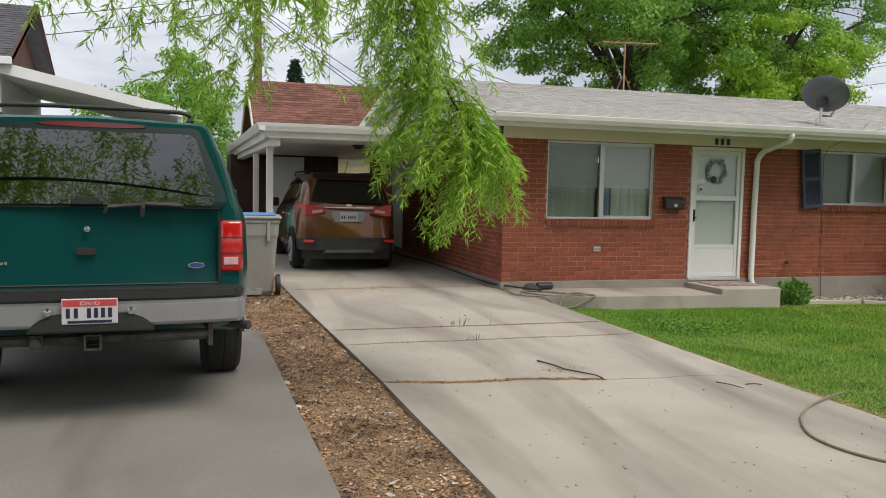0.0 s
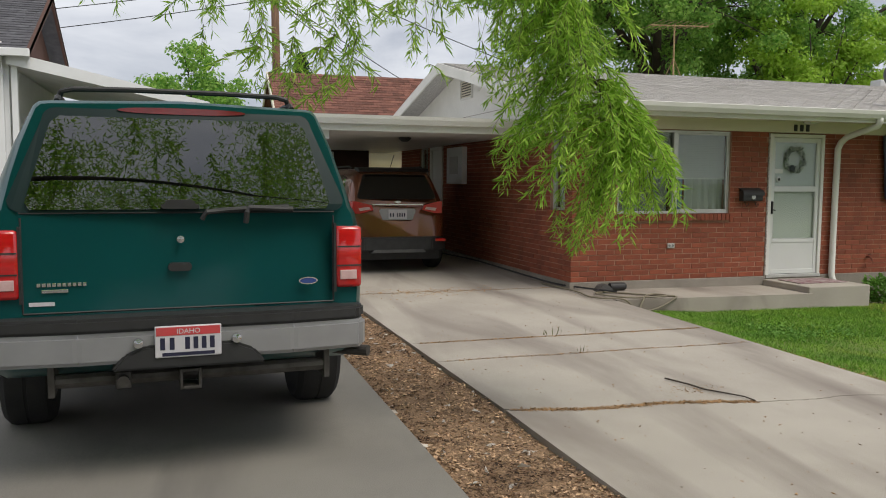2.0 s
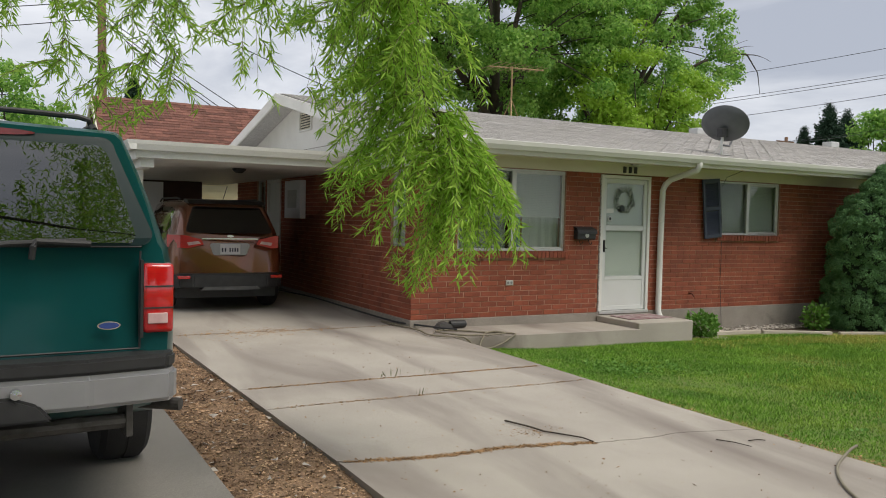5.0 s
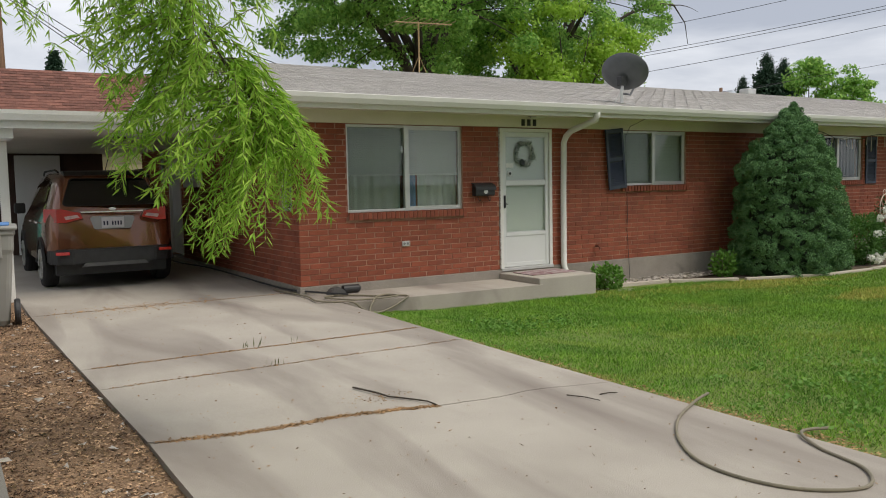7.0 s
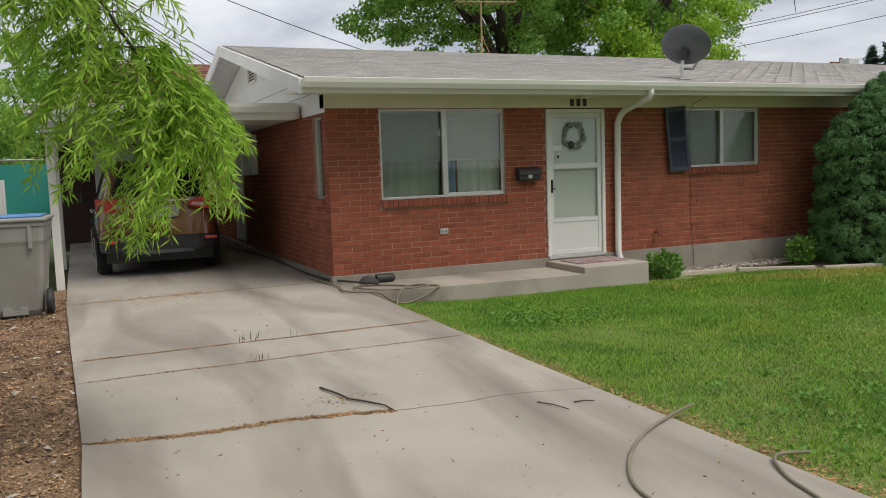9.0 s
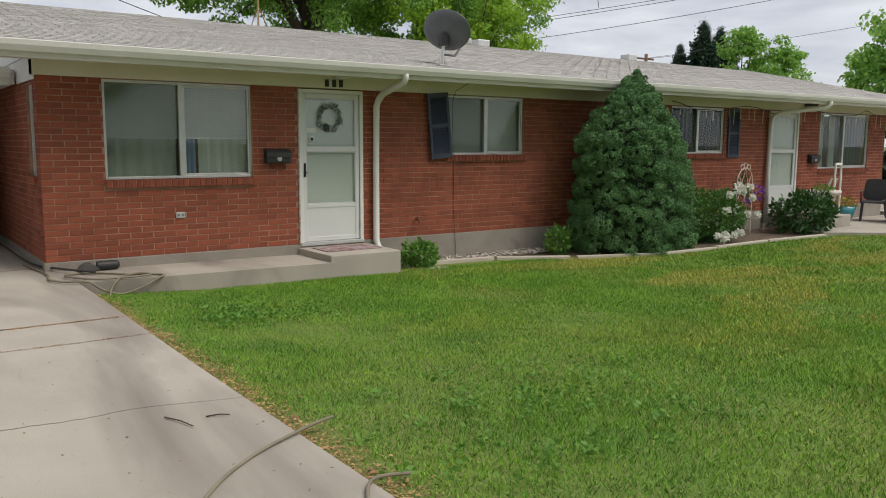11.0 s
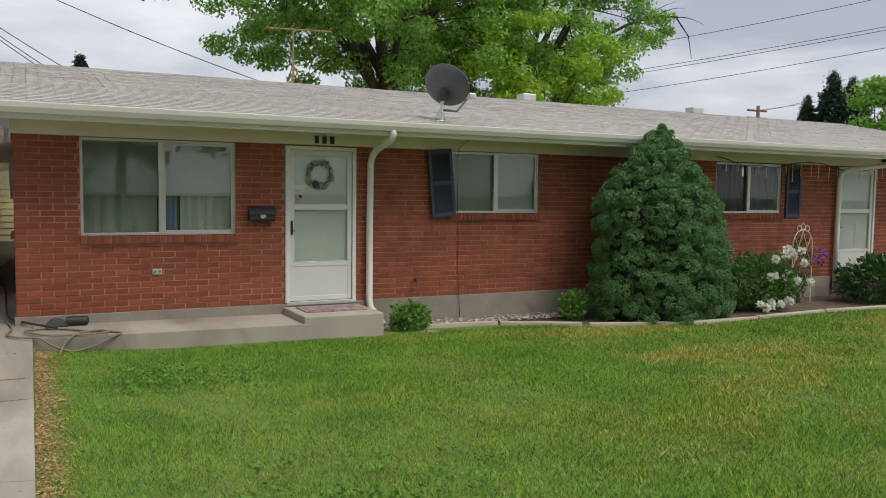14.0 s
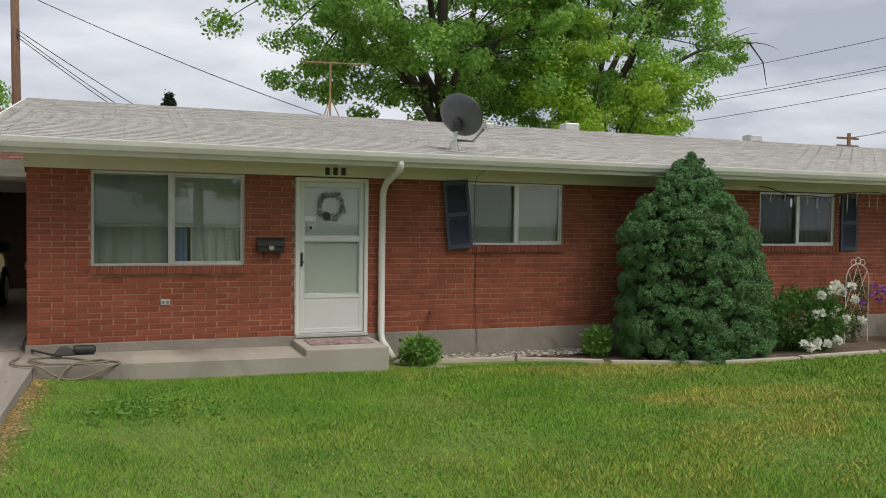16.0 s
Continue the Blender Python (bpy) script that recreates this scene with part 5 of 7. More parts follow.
# ---- plants ----
WILLOW = leafy("willow_leaves", (0.20, 0.40, 0.035), (0.47, 0.67, 0.11), 0.5, 0.65)
MAPLE = leafy("maple_leaves", (0.13, 0.31, 0.055), (0.42, 0.63, 0.15), 0.64)
LIME = leafy("young_maple_leaves", (0.26, 0.44, 0.04), (0.36, 0.54, 0.07), 0.5)
SPRUCE = leafy("spruce_needles", (0.05, 0.13, 0.05), (0.185, 0.34, 0.125), 0.06, 0.75)
FAR_SPRUCE = leafy("far_spruce_needles", (0.018, 0.045, 0.024), (0.035, 0.075, 0.04), 0.1, 0.8)
SHRUB = leafy("shrub_leaves", (0.09, 0.22, 0.03), (0.17, 0.33, 0.06), 0.35)
ROSE = leafy("rose_leaves", (0.055, 0.14, 0.03), (0.11, 0.23, 0.05), 0.3)
PEONY = leafy("peony_leaves", (0.025, 0.075, 0.02), (0.05, 0.12, 0.03), 0.2, 0.4)
PETAL = leafy("white_petals", (0.80, 0.80, 0.72), (0.88, 0.88, 0.85), 0.25)
PURPLE = leafy("purple_petals", (0.14, 0.04, 0.30), (0.22, 0.07, 0.42), 0.25)
BARK = mat("grey_bark", (0.075, 0.06, 0.045), (0.045, 0.035, 0.028), 9, 0.95, 0.8, 30, stretch=(1, 1, 0.25))
TWIG = mat("willow_twig", (0.16, 0.15, 0.06), (0.11, 0.10, 0.05), 9, 0.8)


def unit(v):
    return v / np.maximum(np.linalg.norm(v, axis=1, keepdims=True), 1e-6)


def leaf_mesh(name, base, way, length, width, material, parent=None, rng=None, kind="stuff", face=None):
    """Many leaves, one four-sided blade each, from arrays of places, directions, lengths and widths."""
    n = len(base)
    side = unit(np.cross(way, rng.normal(size=(n, 3)) if face is None else face + rng.normal(size=(n, 3)) * 0.45))
    L, W = np.asarray(length).reshape(-1, 1), np.asarray(width).reshape(-1, 1)
    v = np.empty((n, 4, 3))
    v[:, 0] = base
    v[:, 1] = base + way * L * 0.42 + side * W
    v[:, 2] = base + way * L
    v[:, 3] = base + way * L * 0.42 - side * W
    data = bpy.data.meshes.new(name)
    data.vertices.add(4 * n)
    data.vertices.foreach_set("co", v.reshape(-1))
    data.loops.add(4 * n)
    data.loops.foreach_set("vertex_index", np.arange(4 * n))
    data.polygons.add(n)
    data.polygons.foreach_set("loop_start", np.arange(0, 4 * n, 4))
    data.update(calc_edges=True)
    data.materials.append(material)
    ob = new(name, data)
    ob["kind"] = kind
    if parent:
        ob.parent = parent
    return ob


def bez(a, b, c, n):
    t = np.linspace(0, 1, n).reshape(-1, 1)
    return (1 - t) ** 2 * np.array(a) + 2 * t * (1 - t) * np.array(b) + t * t * np.array(c)


# weeping willow: trunk beside the drive, limbs overhead, hanging shoots
rng = np.random.default_rng(11)
willow = thing("willow_tree", pose(0, 0, 0), "weeping willow with thin bright green hanging leaves", "tree")
bm = B()
tube(bm, bez((-3.6, 0.8, -0.1), (-3.3, 1.4, 1.8), (-2.6, 2.2, 3.4), 10), 0.26, 12, 0.15)
part("trunk", bm, BARK, willow, smooth=True)
limbs = [((-2.6, 2.2, 3.4), (-1.0, 4.2, 4.9), (1.45, 5.25, 3.75), 0.07, 0.025), ((-2.6, 2.2, 3.4), (-1.5, 5.0, 4.4), (0.4, 5.6, 3.5), 0.08, 0.02), ((-2.6, 2.2, 3.4), (-1.0, 1.0, 5.2), (2.0, 0.5, 4.6), 0.035, 0.012), ((-2.6, 2.2, 3.4), (-2.0, -1.0, 5.0), (0.5, -2.0, 4.6), 0.04, 0.015), ((-2.6, 2.2, 3.4), (-0.5, 3.0, 5.4), (2.6, 3.0, 4.8), 0.03, 0.012)]
for a, b, c, r0, r1 in limbs:
    bm = B()
    tube(bm, bez(a, b, c, 14), r0, 8, r1)
    part("limb", bm, BARK, willow, smooth=True)
stem = np.vstack([bez((1.45, 5.25, 3.75), (1.55, 5.35, 2.9), (1.85, 5.45, 2.35), 12), bez((1.85, 5.45, 2.35), (2.05, 5.5, 1.95), (2.4, 5.45, 1.62), 10)[1:]])
bm = B()
tube(bm, stem, 0.018, 6, 0.004)
part("limb", bm, BARK, willow, smooth=True)
twigs = B()
LB, LW, LL, LWd = [], [], [], []


def shoot(a, b, c, bare=0.15, gap=0.017, size=0.084, wide=0.0054):
    """A hanging shoot with leaves on both sides."""
    pts = bez(a, b, c, 9)
    tube(twigs, pts, 0.0035, 3, 0.0012, False)
    length = np.linalg.norm(np.diff(pts, axis=0), axis=1).sum()
    n = max(4, int(length / gap))
    t = np.linspace(bare, 1.0, n)
    p = np.stack([np.interp(t, np.linspace(0, 1, 9), pts[:, k]) for k in range(3)], 1)
    d = unit(np.gradient(p, axis=0))
    for rep in range(2):
        out = rng.normal(size=(n, 3)) * np.array([1, 1, 0.35])
        w = unit(d * 0.75 + unit(out) * rng.uniform(0.4, 1.5, (n, 1)) + np.array([0, 0, -0.2]))
        LB.append(p + rng.normal(size=(n, 3)) * 0.004)
        LW.append(w)
        LL.append(rng.uniform(0.7, 1.15, n) * size)
        LWd.append(rng.uniform(0.8, 1.2, n) * wide)


for i in range(320):
    x = rng.uniform(1.36, 2.6)
    low = np.interp(x, [1.3, 1.42, 1.58, 1.75, 1.9, 2.1, 2.35, 2.66], [1.62, 1.44, 1.14, 1.16, 1.0, 1.24, 1.28, 1.42])
    up = np.interp(x, [1.3, 1.9, 2.12, 2.4, 2.66], [2.75, 2.75, 2.6, 1.95, 1.6])
    z = low + (up - low) * rng.uniform(0, 1) ** 1.6 + rng.normal() * 0.03
    lobe = noise.noise(Vector((x * 3.4, z * 3.4, 7.0)))
    if lobe < -0.12:
        continue
    x = x - 0.05 + 0.05 * rng.normal() + 0.22 * max(0.0, 1.75 - z)
    e = np.array([x, 5.48 + rng.normal() * 0.2, z])
    high = [p for p in stem if p[2] > z + 0.1 and abs(p[0] - x) < 0.75]
    s = high[rng.integers(max(0, len(high) - 6), len(high))] if high else stem[3]
    mid = np.array([s[0] * 0.45 + e[0] * 0.55, (s[1] + e[1]) / 2, max(s[2], e[2]) + 0.1 - 0.12 * abs(s[2] - e[2])])
    shoot(s, mid, e, bare=0.2)
for i in range(60):
    s = stem[rng.integers(0, 12)] + rng.normal(size=3) * np.array([0.16, 0.12, 0.1])
    e = s + np.array([rng.normal() * 0.2 - 0.04, rng.normal() * 0.16, -rng.uniform(0.25, 0.75)])
    shoot(s, (s + e) / 2 + np.array([rng.normal() * 0.06, 0, 0.1]), e, bare=0.05)
for i in range(30):
    x = -0.9 + 2.4 * (i + rng.uniform()) / 30
    y = 6.15 + rng.normal() * 0.28
    low = np.interp(x, [-0.95, -0.74, -0.54, -0.4, -0.1, 0.24, 0.43, 0.55, 0.63, 0.8, 1.13, 1.5], [2.75, 2.48, 2.15, 2.07, 2.05, 2.06, 1.84, 1.84, 2.02, 2.16, 2.22, 2.0])
    low += abs(rng.normal()) * (0.16 if 0.3 < x < 0.65 else 0.26)
    top = np.array([x + rng.normal() * 0.12, y + rng.normal() * 0.1, 3.7])
    foot = np.array([x, y, low + 0.16])
    line = bez(top, (top + foot) / 2 + rng.normal(size=3) * 0.06, foot, 12)
    shoot(top, line[6] + rng.normal(size=3) * 0.03, foot, bare=0.05, gap=0.09)
    for k in range(14 if 0.2 < x < 0.7 else 7):
        p = line[rng.integers(4, 12)]
        e = p + np.array([rng.normal() * 0.13, rng.normal() * 0.13, -rng.uniform(0.1, 0.3)])
        e[2] = max(e[2], low)
        shoot(p, (p + e) / 2 + np.array([0, 0, 0.05]), e, bare=0.05, gap=0.017)
for i in range(10):
    x, y = 0.47 + rng.normal() * 0.05, 2.05 + rng.normal() * 0.06
    z_end = 1.98 + abs(rng.normal()) * 0.08
    shoot((x - 0.1, y, z_end + 0.8), (x, y, z_end + 0.5), (x, y, z_end), bare=0.1, size=0.11, wide=0.009)
# high crown out of view, added to shade the west side and the drive
for i in range(420):
    x, y = rng.uniform(-8.5, 2.2), rng.uniform(-7, 6)
    if x > -1.5 and y > -0.6:
        continue
    z_end = 4.4 + 2.6 * rng.uniform(0, 1) ** 1.2
    shoot((x, y, z_end + 1.2), (x + rng.normal() * 0.2, y + rng.normal() * 0.2, z_end + 1.0), (x, y, z_end), gap=0.06, size=0.17, wide=0.02)
# loose leaf cloud out of view, added to be mirrored in the rear glass
q = rng.uniform((-8.0, -6.5, 4.3), (3.6, -0.7, 10.5), (170000, 3))
q = q[[noise.noise(Vector(p * 0.55)) + 0.5 * noise.noise(Vector(p * 1.7)) > 0.0 for p in q]]
LB.append(q)
LW.append(unit(rng.normal(size=q.shape) + np.array([0, 0, -0.8])))
LL.append(rng.uniform(0.09, 0.16, len(q)))
LWd.append(rng.uniform(0.01, 0.017, len(q)))
part("hanging_twig", twigs, TWIG, willow)["kind"] = "stuff"
leaf_mesh("leaves", np.vstack(LB), np.vstack(LW), np.concatenate(LL), np.concatenate(LWd), WILLOW, willow, rng)


def tree(name, label, base, crown, radii, clumps, per, leaf, material, seed, spread=0.55, trunk_r=0.3, fork=0.35, lean=(0, 0)):
    """A broad-leaved tree: trunk, forking limbs, and leaves in clumps at the branch ends with gaps between."""
    r = np.random.default_rng(seed)
    t = thing(name, pose(*base), label, "tree")
    base, crown, radii = np.array(base), np.array(crown) - np.array(base), np.array(radii)
    top = np.array([crown[0] * 0.4 + lean[0], crown[1] * 0.4 + lean[1], crown[2] * 0.62])
    bm = B()
    tube(bm, bez((0, 0, -0.4), (0, 0, top[2] * 0.5), top, 8), trunk_r, 10, trunk_r * 0.6)
    part("trunk", bm, BARK, t, smooth=True)
    tips = []
    limbs_bm = B()
    mains = []
    for i in range(11):
        v = unit(r.normal(size=(1, 3)) * np.array([1, 1, 0.7]) + np.array([[0, 0, 0.25]]))[0]
        end = crown + v * radii * 0.62
        s = top * r.uniform(0.65, 1.0)
        mid = (s + end) / 2 + np.array([0, 0, 0.12 * radii[2]])
        path = bez(s, mid, end, 8)
        tube(limbs_bm, path, trunk_r * 0.42, 7, trunk_r * 0.1)
        mains.append(path)
    pts = np.vstack(mains)
    for i in range(clumps):
        v = unit(r.normal(size=(1, 3)))[0]
        p = crown + v * radii * r.uniform(0.15, 1.0) ** 0.42
        p += r.normal(size=3) * 0.25
        near = pts[np.argmin(((pts - p) ** 2).sum(1) + r.uniform(0, 1.5, len(pts)))]
        if i % 2 == 0:
            tube(limbs_bm, bez(near, (near + p) / 2 + np.array([0, 0, 0.2]), p, 5), trunk_r * 0.09, 4, 0.01, False)
        tips.append(p)
    part("limb", limbs_bm, BARK, t, smooth=True)["kind"] = "stuff"
    tips = np.array(tips)
    c = np.repeat(tips, per, 0)
    size = np.repeat(r.uniform(0.6, 1.25, len(tips)), per).reshape(-1, 1)
    ball = unit(r.normal(size=c.shape)) * r.uniform(0, 1, (len(c), 1)) ** 0.45
    pos = c + ball * np.array([spread, spread, spread * 0.6]) * 1.55 * size
    way = unit(np.cross(ball, r.normal(size=c.shape)) + r.normal(size=c.shape) * 0.35 + np.array([0, 0, -0.25]))
    leaf_mesh("crown", pos, way, r.uniform(0.7, 1.3, len(pos)) * leaf, r.uniform(0.7, 1.3, len(pos)) * leaf * 0.38, material, t, r, face=ball + np.array([0, 0, 0.35]))
    return t


tree("maple_tree", "large spreading silver maple behind the house", (15.6, 26, -0.3), (14.8, 26, 9.6), (6.9, 4.6, 5.3), 330, 300, 0.128, MAPLE, 1, 0.44, 0.42)
tree("maple_tree", "tall dark green maple with a bare branch behind the house", (21.5, 28, -0.3), (22.2, 28, 9.6), (6.6, 4.4, 5.5), 300, 300, 0.128, MAPLE, 2, 0.44, 0.36)
tree("young_maple", "young maple with lighter yellow-green leaves behind the roof", (20.3, 24, -0.3), (20.4, 24, 5.7), (2.7, 1.8, 2.1), 60, 230, 0.13, LIME, 3, 0.45, 0.14)
tree("garden_tree", "leafy green tree beyond the teal fence", (0.3, 37, -0.3), (0.5, 37, 4.2), (2.3, 2.3, 2.9), 80, 130, 0.17, MAPLE, 4, 0.5, 0.2)
tree("garden_tree", "low leafy tree behind the neighbour carport", (-1.2, 33, -0.3), (-1.4, 33, 3.2), (1.9, 1.9, 1.7), 50, 120, 0.17, MAPLE, 14, 0.5, 0.18)
tree("street_tree", "broad green tree beyond the end of the house", (46.5, 20, -0.4), (46.6, 19.6, 4.6), (4.6, 4.6, 4.4), 170, 130, 0.26, MAPLE, 5, 0.6, 0.3)
tree("poplar", "upright loose poplar far beyond the roof", (94, 64, -0.4), (94, 64, 10.0), (2.8, 2.8, 6.8), 80, 110, 0.4, MAPLE, 6, 0.9, 0.3)
tree("poplar", "upright loose poplar far beyond the roof", (97, 60.5, -0.4), (97, 60.5, 8.6), (3.2, 3.2, 5.4), 80, 110, 0.4, MAPLE, 7, 0.9, 0.3)

# bare dead branch that reaches out of the maple
bm = B()
tube(bm, [(24.6, 27.0, 7.6), (26.0, 26.6, 8.4), (27.4, 26.4, 8.9), (28.3, 26.3, 8.9), (29.0, 26.3, 8.2), (29.2, 26.3, 7.3)], 0.07, 7, 0.012)
for a, b in (((26.6, 26.5, 8.6), (28.2, 26.2, 9.5)), ((27.4, 26.4, 8.9), (29.0, 26.6, 9.4)), ((26.0, 26.6, 8.4), (26.9, 26.2, 9.4)), ((28.3, 26.3, 8.9), (29.6, 26.1, 8.7))):
    tube(bm, bez(a, (np.array(a) + np.array(b)) / 2 + np.array([0, 0, 0.2]), b, 5), 0.025, 5, 0.006)
tagged(part("bare_branch", bm, BARK), "bare dead branch reaching out of the maple crown", "branch")


tree("street_tree", "broad leafy tree across the street", (-3.5, -17, -0.4), (-3.5, -17, 8.5), (6.5, 3.5, 6.0), 240, 130, 0.32, MAPLE, 8, 0.8, 0.3)
tree("street_tree", "broad leafy tree across the street", (8.5, -20, -0.4), (8.5, -20, 8.5), (7.0, 3.5, 6.0), 240, 130, 0.32, MAPLE, 9, 0.8, 0.3)


def spruce(name, label, base, height, radius, material, seed, tiers=34, per=22):
    r = np.random.default_rng(seed)
    t = thing(name, pose(*base), label, "tree")
    bm = B()
    tube(bm, [(0, 0, 0), (0, 0, height * 0.97)], radius * 0.09, 8, 0.02)
    part("trunk", bm, BARK, t)
    P, W, L = [], [], []
    for i in range(tiers):
        f = i / (tiers - 1)
        z = height * (0.08 + 0.9 * f)
        rad = radius * (1 - f) ** 0.75 * r.uniform(0.7, 1.12) + 0.12
        for k in range(per):
            a = r.uniform(0, 2 * math.pi)
            d = np.array([math.cos(a), math.sin(a), 0])
            for u in np.linspace(0.2, 1, 7):
                p = d * rad * u + np.array([0, 0, z - rad * 0.22 * u + r.normal() * 0.05])
                for q in range(3):
                    P.append(p + r.normal(size=3) * 0.05 * radius)
                    W.append(d * 0.8 + r.normal(size=3) * 0.55 + np.array([0, 0, -0.25]))
                    L.append(rad * 0.22 + 0.12)
    L = np.array(L)
    leaf_mesh("crown", np.array(P), unit(np.array(W)), L, L * 0.3, material, t, r)
    return t


spruce("spruce", "tall dark spruce far behind the roof", (106, 79, -0.4), 20.0, 5.4, FAR_SPRUCE, 1)
spruce("spruce", "dark spruce far behind the roof", (104.5, 82, -0.4), 16.8, 3.8, FAR_SPRUCE, 2)
spruce("spruce", "tall dark spruce far behind the roof", (110, 79, -0.4), 19.4, 5.4, FAR_SPRUCE, 3)
spruce("spruce", "dark spruce top showing over the roof ridge", (7.8, 60, -0.4), 10.9, 1.9, FAR_SPRUCE, 4)
spruce("spruce", "wide dark evergreen beyond the end of the house", (41.8, 17.6, -0.4), 5.2, 2.6, FAR_SPRUCE, 5)

# dwarf spruce: a leaning cone of rounded lobes, each a cluster of small needle tufts
rng = np.random.default_rng(5)
dwarf = thing("dwarf_spruce", pose(13.17, 9.9, -0.24), "dense cone-shaped dwarf spruce against the brick wall", "shrub")


def cone_radius(h):
    return np.interp(h, [0.0, 0.2, 0.7, 1.35, 1.75, 2.05, 2.35, 2.6, 2.84], [1.12, 1.2, 1.2, 1.14, 1.0, 0.8, 0.54, 0.28, 0.02])


def cone_axis(h):
    return np.interp(h, [0.0, 0.7, 1.35, 1.85, 2.84], [0.02, 0.0, -0.07, -0.25, -0.28])


def cone_lean(h):
    return np.interp(h, [0.0, 1.2, 2.3, 2.84], [0.0, 0.0, -0.15, -0.2])


# near-black inner hull: the shade between the lobes is put into its colour
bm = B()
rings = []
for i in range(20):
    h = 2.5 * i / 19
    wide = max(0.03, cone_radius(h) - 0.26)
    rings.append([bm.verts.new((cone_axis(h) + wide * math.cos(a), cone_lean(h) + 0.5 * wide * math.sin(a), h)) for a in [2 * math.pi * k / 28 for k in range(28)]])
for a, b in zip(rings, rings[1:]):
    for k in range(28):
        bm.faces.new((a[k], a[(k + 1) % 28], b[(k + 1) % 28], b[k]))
part("core", bm, mat("spruce_gap_shade", (0.018, 0.03, 0.016), (0.028, 0.04, 0.02), 8, 0.95), dwarf, smooth=True)
lobes = [(np.array([cone_axis(h), cone_lean(h), h]), r, np.array([0, 0, 1.0])) for h, r in ((2.4, 0.2), (2.54, 0.17), (2.65, 0.125), (2.73, 0.085), (2.79, 0.055), (2.835, 0.03))]
for attempt in range(9000):
    h = rng.uniform(0.04, 2.74)
    a = rng.uniform(0, 2 * math.pi)
    big = (0.055 + 0.125 * min(1.0, cone_radius(h))) * rng.uniform(0.75, 1.3)
    rad = max(0.0, cone_radius(h) - big * 0.85 + 0.035 * rng.normal())
    c = np.array([cone_axis(h) + rad * math.cos(a), cone_lean(h) + 0.57 * rad * math.sin(a), h])
    if all(np.linalg.norm(c - q) > 0.72 * (big + r) for q, r, o in lobes):
        lobes.append((c, big, unit(np.array([[math.cos(a), 1.5 * math.sin(a), 0.4]]))[0]))
P, W, S, D = [], [], [], []
for c, big, out in lobes:
    for v in unit(rng.normal(size=(int(46 * (big / 0.17) ** 2) + 14, 3)) + out * 0.55):
        q = c + v * big * np.array([1.05, 1.05, 0.85]) * rng.uniform(0.86, 1.04)
        n = 34
        d = unit(rng.normal(size=(n, 3)) + v * 0.8)
        P.append(q + d * 0.026)
        W.append(unit(np.cross(d, rng.normal(size=(n, 3))) + d * 0.55 + np.array([0, 0, 0.1])))
        D.append(d + v * 0.6)
        S.append(np.full(n, 0.03))
S = np.concatenate(S) * rng.uniform(0.7, 1.3, sum(map(len, S)))
leaf_mesh("needle_tuft", np.vstack(P), np.vstack(W), S, S * 0.2, SPRUCE, dwarf, rng, face=np.vstack(D))
bm = B()
tube(bm, [(0, 0, -0.1), (0, 0, 0.5)], 0.09, 8)
part("trunk", bm, BARK, dwarf)


def shrub(name, label, base, radii, count, leaf, wide, material, seed, stems=9, category="shrub"):
    r = np.random.default_rng(seed)
    t = thing(name, pose(*base), label, category)
    radii = np.array(radii)
    bm = B()
    tips = []
    for i in range(stems):
        v = unit(r.normal(size=(1, 3)) * np.array([1, 1, 0.3]) + np.array([[0, 0, 0.9]]))[0]
        e = v * radii * np.array([1, 1, 1.6])
        tube(bm, bez((0, 0, -0.05), (e[0] * 0.3, e[1] * 0.3, e[2] * 0.6), e, 5), 0.008, 5, 0.003)
    part("stems", bm, TWIG, t)
    v = unit(r.normal(size=(count, 3)))
    p = v * radii * r.uniform(0.25, 1.0, (count, 1)) ** 0.5 * (1 + 0.18 * np.sin(v[:, :1] * 7 + seed) * np.cos(v[:, 1:2] * 6))
    p[:, 2] = np.maximum(p[:, 2] + radii[2] * 0.95, 0.01)
    w = unit(v + r.normal(size=(count, 3)) * 0.7 + np.array([0, 0, 0.15]))
    leaf_mesh("foliage", p, w, r.uniform(0.7, 1.3, count) * leaf, r.uniform(0.7, 1.3, count) * wide, material, t, r)
    return t


shrub("green_shrub", "small bright green leafy shrub beside the step", (9.08, 10.12, -0.22), (0.26, 0.24, 0.2), 900, 0.06, 0.022, SHRUB, 1)
shrub("green_shrub", "small light green weed shrub beside the spruce", (11.72, 10.15, -0.22), (0.2, 0.2, 0.22), 420, 0.075, 0.022, SHRUB, 2)
shrub("peony_bush", "dark green glossy peony bush beside the second door", (18.0, 9.75, -0.24), (0.75, 0.55, 0.42), 1500, 0.13, 0.03, PEONY, 3, 16)
rose = shrub("rose_bush", "green rose bush covered in white blooms", (15.1, 9.85, -0.22), (0.82, 0.45, 0.48), 6500, 0.06, 0.018, ROSE, 4, 18)
shrub("climbing_rose", "loose leafy rose stems behind the white blooms", (14.55, 10.35, -0.2), (0.35, 0.25, 0.75), 800, 0.055, 0.016, ROSE, 5, 10)
vine = shrub("clematis_vine", "clematis vine climbing the white trellis", (16.5, 10.2, -0.2), (0.28, 0.15, 0.62), 900, 0.05, 0.014, PEONY, 6, 10, "vine")
rng = np.random.default_rng(8)


def bloom(parent, name, c, size, material, petals=26):
    d = unit(rng.normal(size=(petals, 3)) + np.array([0, -0.5, 0.4]))
    ob = leaf_mesh(name, np.array(c) + d * size * 0.2, d, np.full(petals, size), np.full(petals, size * 0.45), material, parent, rng, "")
    del ob["kind"]
    return ob


